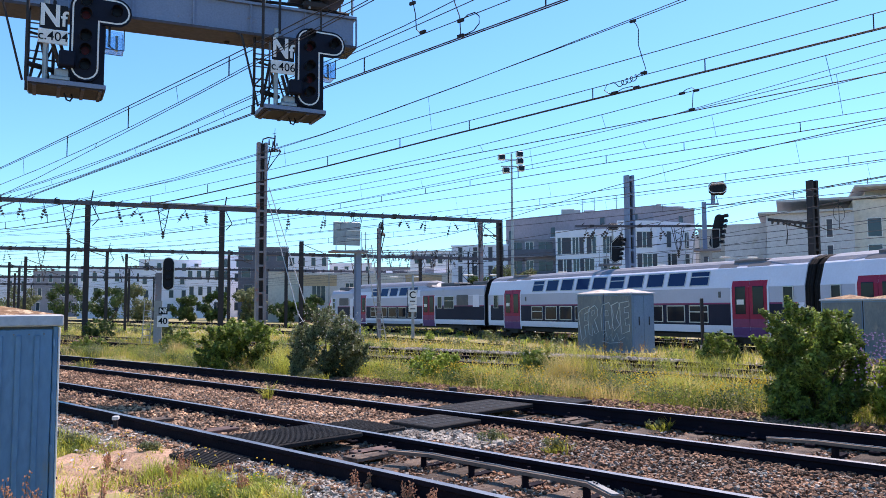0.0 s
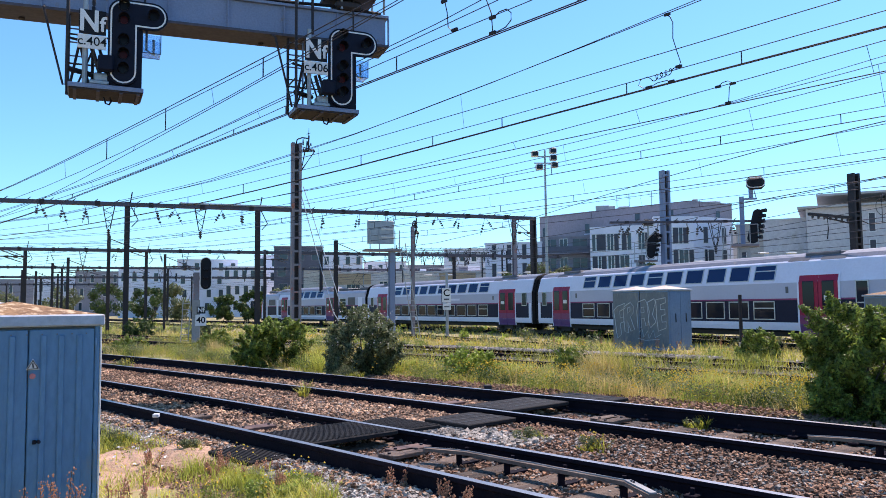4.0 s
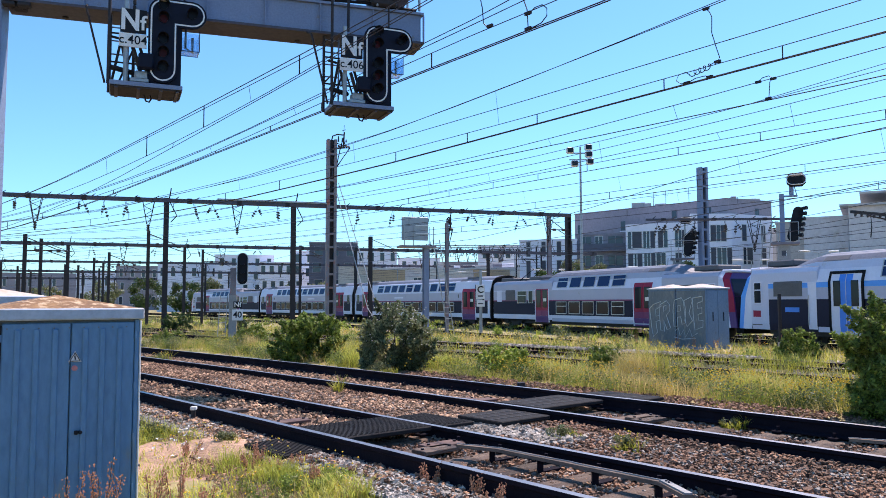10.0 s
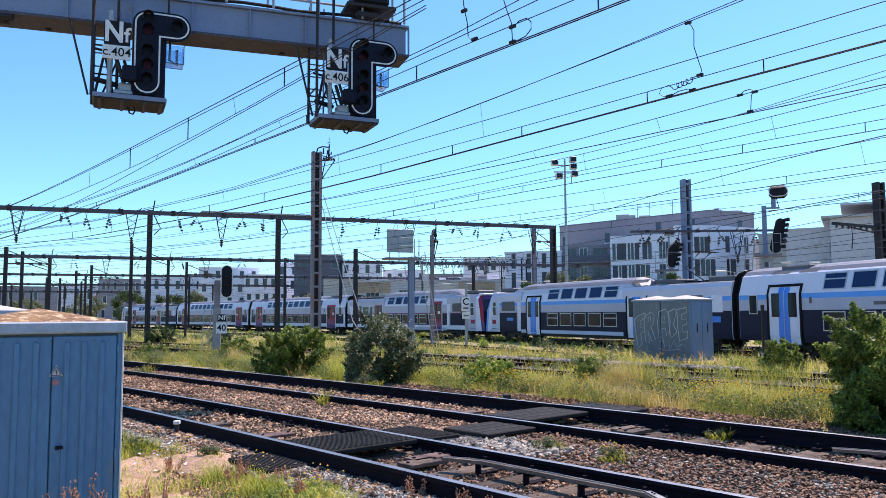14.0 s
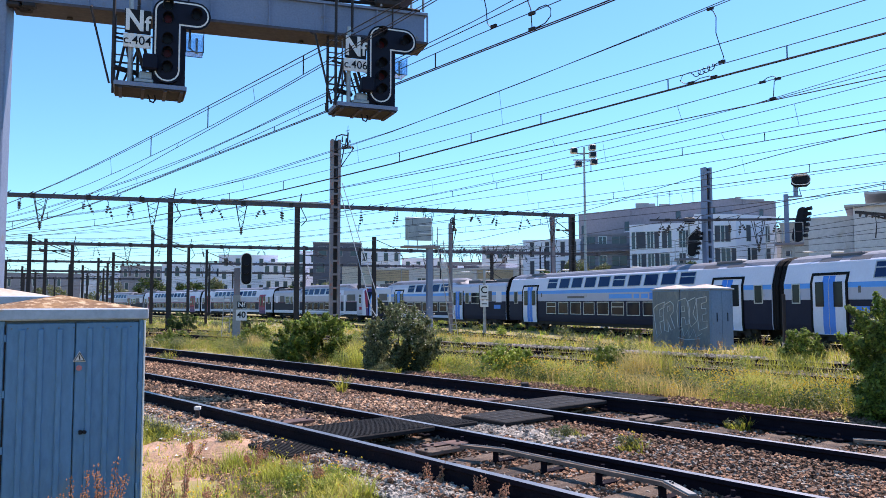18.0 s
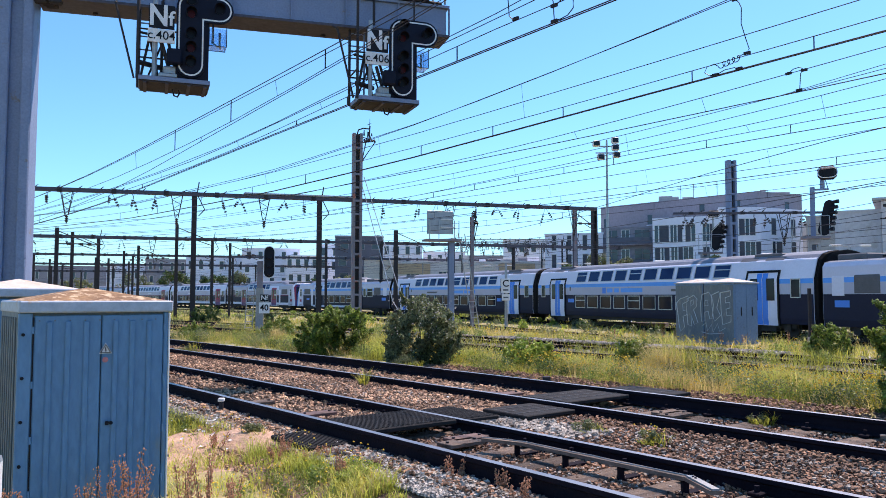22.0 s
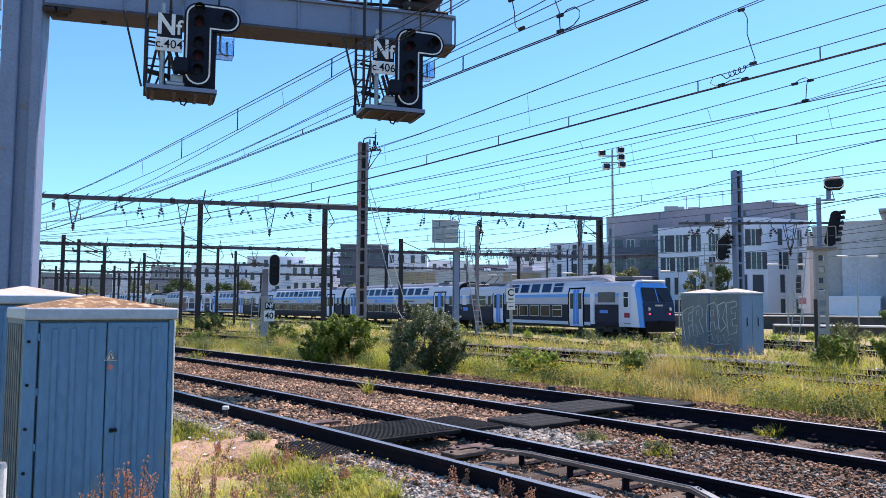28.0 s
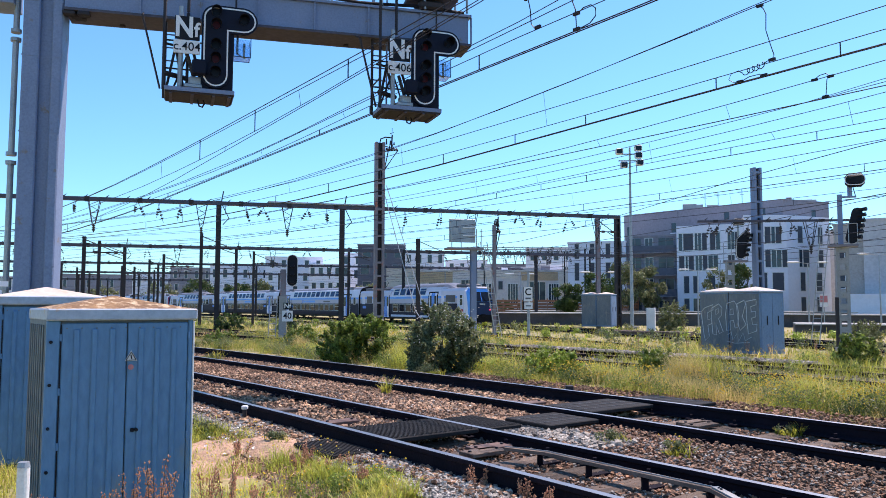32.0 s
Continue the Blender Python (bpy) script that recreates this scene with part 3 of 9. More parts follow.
def trailer(red):
    car = thing("train_car", Matrix(), ("grey double-deck train car with red doors and dark window band" if red else "light grey double-deck train car with blue stripe and white doors"), "train car", "double-deck train")
    a, b = -LC / 2, LC / 2
    part("body", hull(a, b, 4.05), ["tr_grey" if red else "tr_pale", "tr_roof"], car)
    bm = bmesh.new()
    band(bm, a + 0.02, b - 0.02, 3.7, 4.05, 0.008)
    part("roof", bm, "tr_roof", car)
    livery(car, a + 0.02, b - 0.02, red, 4.05)
    underframe(car, a + 3, b - 3)
    for i in range(10):
        x = a + 5.3 + 1.525 * i
        win(car, x, x + 1.24, 2.86, 3.57, True, i in (0, 4, 9))
        win(car, x, x + 1.24, 1.14, 1.96, False, i in (0, 4, 9))
    if red:
        for x0 in (a + 0.03, b - 0.33):
            panel(car, "end_stripe", "tr_white", x0, x0 + 0.3, 0.72, 2.06, 0.014, 0.012)
    doors(car, a + 1.9, a + 3.85, red)
    doors(car, a + 21.6, a + 23.55, red)
    for x in (a + 4.6, a + 20.95):
        sidelights(car, x)
    win(car, a + 24.35, a + 24.95, 1.85, 2.75)
    win(car, a + 0.55, a + 1.1, 1.85, 2.75)
    if not red:
        panel(car, "logo", "tr_blue", a + 8.6, a + 9.0, 2.10, 2.48, 0.016, 0.014, "small blue logo shape")
        for x0, x1 in ((9.15, 9.75), (9.95, 10.45), (10.65, 12.9)):
            panel(car, "text_bar", "tr_light_blue", a + x0, a + x1, 2.16, 2.42, 0.016, 0.014, "light blue lettering bar")
        panel(car, "text_bar", "tr_vent", a + 15.6, a + 17.6, 2.2, 2.34, 0.014, 0.012, "grey lettering bar")
        panel(car, "logo", "tr_blue", a + 4.3, a + 5.1, 1.5, 1.75, 0.02, 0.018, "small blue logo shape")
    else:
        panel(car, "text_bar", "tr_white", a + 9.2, a + 11.0, 2.3, 2.45, 0.014, 0.012, "pale lettering bar")
    shoulders(car, ((a + 2.0, a + 3.2), (a + 3.8, a + 4.9), (b - 3.2, b - 2.0), (b - 4.9, b - 3.8)))
    roof_gear(car, (a + 3.3, b - 3.3))
    gangway(car, b - 0.01, b + 0.22)
    gangway(car, a + 0.01, a - 0.355)
    bogie(car, a + 3.0), bogie(car, b - 3.0)
    return car


def pantograph(car, x):
    z = 3.6
    bm = bmesh.new()
    for k in (-0.7, 0.7):
        box(bm, x + k - 0.05, x + k + 0.05, -0.55, 0.55, z - 0.02, z + 0.04)
    box(bm, x - 0.8, x + 0.8, -0.06, 0.06, z - 0.03, z + 0.03)
    base = part("pantograph", bm, "tr_black", car, "raised black pantograph")
    for sg in (-0.5, 0.5):
        bm = bmesh.new()
        tube(bm, [(x - 0.7, sg, z), (x + 0.9, sg * 0.6, z + 0.75), (x - 0.35, sg * 0.8, z + 1.55)], 0.03)
        part("arm", bm, "tr_black", base)
    for yy in (-0.12, 0.12):
        bm = bmesh.new()
        rod(bm, (x - 0.35 + yy, -0.85, z + 1.55), (x - 0.35 + yy, 0.85, z + 1.55), 0.025)
        part("collector_strip", bm, "tr_black", base)
    for k in (-0.7, 0.7):
        for sg in (-0.5, 0.5):
            bm = bmesh.new()
            rod(bm, (x + k, sg, z - 0.2), (x + k, sg, z), 0.07, seg=8)
            part("insulator", bm, "insulator", car)


@both
def panel(car, name, mat, x0, x1, z0, z1, out, depth, label="", side=1, sub=None):
    """A plate of its own on each side; sub: name, material and place of a bar on it."""
    bm = bmesh.new()
    plate(bm, x0, x1, z0, z1, out, depth, sides=(side,))
    p = part(name, bm, mat, car, label)
    if sub:
        bm = bmesh.new()
        plate(bm, *sub[2:], sides=(side,))
        part(sub[0], bm, sub[1], p)


def motor(red):
    """Nose at +x."""
    car = thing("train_car", Matrix(), ("grey double-deck driving car with red doors and purple cab corner" if red else "light grey double-deck driving car with blue cab front"), "train car", "double-deck train")
    a, b = -LC / 2 - 0.25, LC / 2 - 0.6
    N = b
    # low ends, double-deck middle with sloped roof ends
    x0, x1 = N - 17.2, N - 5.2
    paint = "tr_grey" if red else "tr_pale"
    part("body", hull(a, x0 + 0.3, 3.50), [paint, "tr_roof"], car)
    part("body", hull(x1 - 0.3, N - 1.15, 3.50), [paint, "tr_roof"], car)
    bm = bmesh.new()
    box(bm, x0 + 0.3, x1 - 0.3, -1.40, 1.40, 0.62, 2.74)
    part("lower_deck", bm, paint, car)
    bm = bmesh.new()
    ring = [(-w, z) for z, w in PROF[2:]] + [(w, z) for z, w in reversed(PROF[2:-1])]
    ends = [(x0 - 1.3, 0.40), (x0 - 0.55, 0.83), (x0, 1.0), (x1, 1.0), (x1 + 0.9, 0.86), (x1 + 2.2, 0.50)]
    rs = [[bm.verts.new((x, y, 2.74 + (z - 2.74) * k)) for y, z in ring] for x, k in ends]
    for r0, r1 in zip(rs, rs[1:]):
        for k in range(len(ring)):
            bm.faces.new((r0[k], r0[(k + 1) % len(ring)], r1[(k + 1) % len(ring)], r1[k]))
    bm.faces.new(rs[0][::-1]), bm.faces.new(rs[-1])
    bmesh.ops.recalc_face_normals(bm, faces=bm.faces)
    for f in bm.faces:
        f.material_index = 1 if f.normal.z > 0.5 else 0
    part("upper_deck", bm, ["tr_grey" if red else "tr_pale", "tr_roof"], car)
    bm = bmesh.new()
    band(bm, x0, x1, 3.7, 4.05, 0.008)
    part("roof", bm, "tr_roof", car)
    livery(car, a + 0.02, N - 2.4, red, 3.42)
    underframe(car, a + 3, N - 4)
    # cab: white shell, then a coloured raked front
    f0 = [(-1.40, 0.62), (-1.40, 1.5), (-1.40, 2.74), (-1.39, 3.22), (-1.05, 3.50), (1.05, 3.50), (1.39, 3.22), (1.40, 2.74), (1.40, 1.5), (1.40, 0.62)]
    f1 = [(-1.33, 0.62), (-1.335, 1.4), (-1.34, 2.2), (-1.26, 3.10), (-0.95, 3.42), (0.95, 3.42), (1.26, 3.10), (1.34, 2.2), (1.335, 1.4), (1.33, 0.62)]
    f2 = [(-1.27, 0.62), (-1.275, 1.4), (-1.28, 2.2), (-1.16, 3.06), (-0.86, 3.37), (0.86, 3.37), (1.16, 3.06), (1.28, 2.2), (1.275, 1.4), (1.27, 0.62)]
    x1_ = [N - 0.42, N - 0.54, N - 0.66, N - 0.98, N - 1.06]
    x2_ = [N - 0.04, N - 0.14, N - 0.24, N - 0.60, N - 0.70]
    x1_, x2_ = x1_ + x1_[::-1], x2_ + x2_[::-1]
    rings = [[(N - 1.15, y, z) for y, z in f0], [(x, y, z) for x, (y, z) in zip(x1_, f1)], [(x, y, z) for x, (y, z) in zip(x2_, f2)]]
    bm = bmesh.new()
    r0, r1 = [[bm.verts.new(c) for c in rg] for rg in rings[:2]]
    for k in range(10):
        bm.faces.new((r0[k], r0[(k + 1) % 10], r1[(k + 1) % 10], r1[k]))
    bmesh.ops.recalc_face_normals(bm, faces=bm.faces)
    part("cab_shell", bm, "tr_white", car)
    bm = bmesh.new()
    r1, r2 = [[bm.verts.new(c) for c in rg] for rg in rings[1:]]
    for k in range(10):
        bm.faces.new((r1[k], r1[(k + 1) % 10], r2[(k + 1) % 10], r2[k])).material_index = 1 if k in (0, 8, 9) else 0
    bm.faces.new(r2[::-1]).material_index = 1
    bmesh.ops.recalc_face_normals(bm, faces=bm.faces)
    cab = part("cab", bm, ["tr_light_blue", "tr_light_blue"] if not red else ["tr_red", "tr_violet"], car, "blue driving cab front" if not red else "red driving cab front fading to purple")
    bm = bmesh.new()
    v = [bm.verts.new(c) for c in ((N - 0.20, -1.22, 2.2), (N - 0.20, 1.22, 2.2), (N - 0.56, 1.10, 3.08), (N - 0.56, -1.10, 3.08))]
    bm.faces.new(v)
    part("windscreen", bm, "tr_glass", cab)
    bm = bmesh.new()
    v = [bm.verts.new(c) for c in ((N - 0.015, -1.23, 0.66), (N - 0.015, 1.23, 0.66), (N - 0.19, 1.24, 2.17), (N - 0.19, -1.24, 2.17))]
    bm.faces.new(v)
    part("front_panel", bm, "tr_dark" if red else "tr_navy", cab)
    bm = bmesh.new()
    v = [bm.verts.new(c) for c in ((N - 0.185, -0.03, 2.2), (N - 0.185, 0.03, 2.2), (N - 0.545, 0.03, 3.08), (N - 0.545, -0.03, 3.08))]
    bm.faces.new(v)
    part("windscreen_pillar", bm, "tr_blue" if not red else "tr_purple", cab)
    bm = bmesh.new()
    bevel_box(bm, N - 1.3, N - 0.62, -1.0, 1.0, 3.40, 3.56, 0.05)
    part("visor", bm, "tr_white", car, "white roof visor over the windscreen")
    bm = bmesh.new()
    bar(bm, (N - 0.17, -0.5, 2.16), (N - 0.42, -0.1, 2.75), 0.02, 0.03), bar(bm, (N - 0.17, 0.5, 2.16), (N - 0.42, 0.1, 2.75), 0.02, 0.03)
    part("wiper", bm, "tr_black", cab)
    bm = bmesh.new()
    box(bm, N - 0.20, N - 0.12, -0.3, 0.3, 1.92, 2.02)
    part("front_plate", bm, "tr_alu", cab)
    for sg in (-0.85, 0.85):
        bm = bmesh.new()
        rod(bm, (N - 0.1, sg, 1.75), (N - 0.03, sg, 1.75), 0.1, seg=12)
        part("head_lamp", bm, "tr_alu", cab)
        bm = bmesh.new()
        rod(bm, (N - 0.1, sg * 0.95, 1.45), (N - 0.01, sg * 0.95, 1.45), 0.05, seg=12)
        part("tail_lamp", bm, "lens_red" if red else "lamp_red", cab)
    bm = bmesh.new()
    box(bm, N - 0.2, N + 0.06, -1.15, 1.15, 0.35, 1.0)
    box(bm, N - 0.1, N + 0.145, -0.18, 0.18, 0.78, 1.05)
    part("bumper", bm, "tr_black", car)
    # white side panel with cab window and logo shape
    win(car, N - 1.92, N - 1.36, 1.82, 2.86, False, True, "tr_white")
    panel(car, "logo", "tr_red", N - 1.82, N - 1.30, 1.20, 1.50, 0.022, 0.02, "small red logo shape")
    panel(car, "text_bar", "tr_vent", N - 1.9, N - 1.2, 0.82, 0.86, 0.016, 0.014)
    grille(car, N - 4.6, N - 2.75, 2.15, 2.95)
    panel(car, "crew_door", "tr_white", N - 5.45, N - 4.95, 0.72, 2.75, 0.02, 0.02, sub=("grab_rail", "tr_alu", N - 5.02, N - 4.98, 0.9, 2.2, 0.06, 0.02))
    doors(car, N - 7.95, N - 6.3, red)
    for i in range(5):
        x = N - 16.35 + 1.55 * i
        win(car, x, x + 1.28, 2.86, 3.57, True, i in (0, 4))
        win(car, x, x + 1.28, 1.14, 1.96, False, i in (0, 4))
    doors(car, N - 19.0, N - 17.35, red)
    win(car, N - 20.0, N - 19.4, 1.85, 2.75)
    win(car, N - 21.6, N - 20.3, 1.85, 2.75, False, True)
    grille(car, N - 23.4, N - 21.95, 2.05, 3.1)
    panel(car, "side_panel", "tr_white", N - 24.75, N - 24.0, 1.95, 2.9, 0.02, 0.02)
    if not red:
        panel(car, "edge_band", "tr_light_blue", a + 0.05, N - 19.6, 3.0, 3.2, 0.010, 0.01)
        panel(car, "logo", "tr_blue", N - 24.6, N - 23.7, 1.45, 1.75, 0.02, 0.006, "small blue logo shape")
        panel(car, "logo", "tr_blue", N - 4.4, N - 3.5, 1.45, 1.66, 0.02, 0.006)
    roof_gear(car, (N - 2.6,), 3.80)
    for x in (a + 1.2, a + 5.4):
        roof_gear(car, (x,), 3.74)
    shoulders(car, ((N - 7.0, N - 5.6), (N - 18.8, N - 17.4)))
    pantograph(car, a + 3.4)
    gangway(car, a + 0.01, a - 0.10)
    bogie(car, a + 3.0), bogie(car, N - 3.8)
    return car


PITCH = 26.4
CARS = []


def trains():
    """Two coupled units of four cars; True: the car's local +x runs with the train."""
    rm, rt, bm_, bt = motor(True), trailer(True), motor(False), trailer(False)
    plan = [(rm, True), (rt, True), (rt, False), (rm, False), (bm_, True), (bt, True), (bt, False), (bm_, False)]
    tall = Matrix.Diagonal((1, 1, 1.025, 1))
    for ob in (rm, rt, bm_, bt):
        for ch in ob.children_recursive:
            ch.data.transform(tall)
    used = set()
    for ob, fwd in plan:
        CARS.append((copy_thing(ob, Matrix()) if ob in used else ob, fwd))
        used.add(ob)


trains()


def motions():
    for k, (car, fwd) in enumerate(CARS):
        rows = []
        for i in range(65):
            t = i / 2
            s = head_at(t) - PITCH * (k + 0.5) + (1.6 if k > 3 else -0.3)
            f, r = line(s + 9.5, -1.4), line(s - 9.5, -1.4)
            d = (f - r).normalized()
            if not fwd:
                d = -d
            mid = (f + r) / 2
            rows.append((t, Matrix.Translation(mid) @ Matrix.Rotation(math.atan2(d.y, d.x), 4, "Z")))
        walk(car, rows)


# ---- cabinets beside the near track ----
def hip(bm, x0, x1, y0, y1, z, h, over=0.0):
    v = [bm.verts.new(c) for c in ((x0 - over, y0 - over, z), (x1 + over, y0 - over, z), (x1 + over, y1 + over, z), (x0 - over, y1 + over, z))]
    t = bm.verts.new(((x0 + x1) / 2, (y0 + y1) / 2, z + h))
    for k in range(4):
        bm.faces.new((v[k], v[(k + 1) % 4], t))
    bm.faces.new(v[::-1])


def cabinet(m, roof_mat, label, full=True, h=1.53):
    """Sheet-metal relay cabinet; local x along its front (facing -y)."""
    c = thing("relay_cabinet", m, label, "cabinet", "relay cabinets")
    w, d = 1.03, 0.72
    bm = bmesh.new()
    bevel_box(bm, 0.0, w, 0.0, d, -0.1, h, 0.012)
    part("body", bm, "cab_tan", c, "weathered metal body")
    for x0, x1 in ((0.10, 0.541), (0.549, w - 0.04)):
        bm = bmesh.new()
        bevel_box(bm, x0, x1, -0.03, 0.0, -0.05, h - 0.05, 0.006)
        ribs = [x0 + (x1 - x0) * f for f in ((0.22, 0.49, 0.77) if x0 < w / 2 else (0.21, 0.48, 0.76))]
        d_ = part("door", bm, "cab_blue", c, "blue ribbed sheet-metal door")
        for xr in ribs:
            bm = bmesh.new()
            bevel_box(bm, xr - 0.02, xr + 0.02, -0.044, -0.029, 0.0, h - 0.09, 0.007)
            part("rib", bm, "cab_blue", d_)
        if x0 > w / 2:
            bm = bmesh.new()
            bevel_box(bm, x0 + 0.03, x0 + 0.055, -0.055, -0.042, 0.68, 0.71, 0.004)
            rod(bm, (x0 + 0.07, -0.04, 0.695), (x0 + 0.07, -0.06, 0.695), 0.013, seg=10)
            part("handle", bm, "black", d_)
        for z in (0.25, 0.62, 1.0, 1.38):
            bm = bmesh.new()
            xe = x0 - 0.008 if x0 < 0.3 else x1 + 0.008
            rod(bm, (xe, -0.03, z - 0.025), (xe, -0.03, z + 0.025), 0.008, seg=8)
            part("hinge", bm, "cab_blue", d_)
    # added white sheet: the sunlight on this side is in its colour
    bm = bmesh.new()
    bevel_box(bm, w + 0.001, w + 0.014, -0.03, d - 0.02, -0.05, h - 0.04, 0.004)
    part("side_panel", bm, "white", c, "sheet-metal side panel with louvres, coloured white as if sunlit")
    bm = bmesh.new()
    bevel_box(bm, 0.0, 0.09, -0.028, 0.0, -0.05, h - 0.03, 0.006)
    part("corner_post", bm, "cab_blue", c)
    bm = bmesh.new()
    bevel_box(bm, w - 0.034, w, -0.028, 0.0, -0.05, h - 0.03, 0.006)
    part("corner_post", bm, "cab_blue", c)
    bm = bmesh.new()
    box(bm, 0.0905, 0.0985, -0.0335, -0.031, -0.05, h - 0.06)
    part("door_gap", bm, "black", c)
    bm = bmesh.new()
    for k in range(7):
        bevel_box(bm, -0.012, 0.0, 0.06 + 0.09 * k, 0.09 + 0.09 * k, 0.0, h - 0.06, 0.004)
    part("side_ribs", bm, "cab_tan", c, "ribbed side sheet")
    bm = bmesh.new()
    for k in range(9):
        rod(bm, (0.13 + 0.1 * k, -0.031, h - 0.085), (0.13 + 0.1 * k, -0.036, h - 0.085), 0.006, seg=6)
    part("bolt_row", bm, "cab_tan", c)
    for z in (0.15, 0.45, 0.75, 1.05, 1.35):
        bm = bmesh.new()
        rod(bm, (0.03, -0.03, z), (0.03, -0.04, z), 0.012, seg=8)
        part("rivet", bm, "black", c)
        bm = bmesh.new()
        bar(bm, (w + 0.016, -0.02, z - 0.05), (w + 0.024, d - 0.1, z - 0.01), 0.02, 0.014)
        part("louvre", bm, "black", c)
    bm = bmesh.new()
    bevel_box(bm, -0.005, w + 0.025, -0.06, d + 0.03, h - 0.03, h + 0.055, 0.01)
    part("roof_rim", bm, "cab_rim", c, "pale blue painted roof edge")
    bm = bmesh.new()
    hip(bm, 0.0, w + 0.02, -0.05, d + 0.02, h + 0.05, 0.105)
    part("roof", bm, roof_mat, c, "rusty hipped sheet-metal roof")
    if full:
        bm = bmesh.new()
        v = [bm.verts.new((w / 2 + 0.01 + a, -0.047, 1.2 + b)) for a, b in ((0, 0), (0.09, 0), (0.045, 0.078))]
        bm.faces.new(v)
        s = part("warning_sign", bm, "sign_white", c, "triangular electrical warning sign")
        bm = bmesh.new()
        for (a, b), (e, f) in (((0.01, 0.006), (0.08, 0.006)), ((0.08, 0.006), (0.045, 0.066)), ((0.045, 0.066), (0.01, 0.006))):
            bar(bm, (w / 2 + 0.01 + a, -0.05, 1.2 + b), (w / 2 + 0.01 + e, -0.05, 1.2 + f), 0.004, 0.005)
        bar(bm, (w / 2 + 0.053, -0.05, 1.245), (w / 2 + 0.058, -0.05, 1.215), 0.004, 0.008)
        part("sign_border", bm, "black", s)
        bm = bmesh.new()
        rod(bm, (w / 2 + 0.055, -0.042, 1.155), (w / 2 + 0.055, -0.05, 1.155), 0.02, seg=14)
        part("round_sticker", bm, "sign_red", c)
    return c


M["sign_red"] = surf("sign_red", (0.55, 0.2, 0.2), (0.5, 0.15, 0.15), 4, 0.5)
cab_a = cabinet(Matrix.Translation((-3.01, 5.42, -0.32)) @ Matrix.Rotation(HEAD, 4, "Z"), "cab_roof", "blue ribbed metal relay cabinet with rusty hipped roof in dry grass")
cabinet(Matrix.Translation((-4.68, 7.45, -0.21)) @ Matrix.Rotation(HEAD, 4, "Z"), "cab_roof2", "blue metal relay cabinet with pale hipped roof behind the first", False)


def marker_post():
    c = thing("marker_post", Matrix.Translation((-2.65, 4.59, -0.35)), "short white plastic marker post in grass beside cabinet", "post")
    bm = bmesh.new()
    rod(bm, (0, 0, -0.1), (0, 0, 0.69), 0.035, seg=14)
    part("pipe", bm, "white", c, smooth=False)
    bm = bmesh.new()
    rod(bm, (0, 0, 0.69), (0, 0, 0.72), 0.037, 0.03, seg=14)
    part("cap", bm, "galv", c)


marker_post()


# ---- signal gantry over the near tracks ----
PHI = radians(17.3)


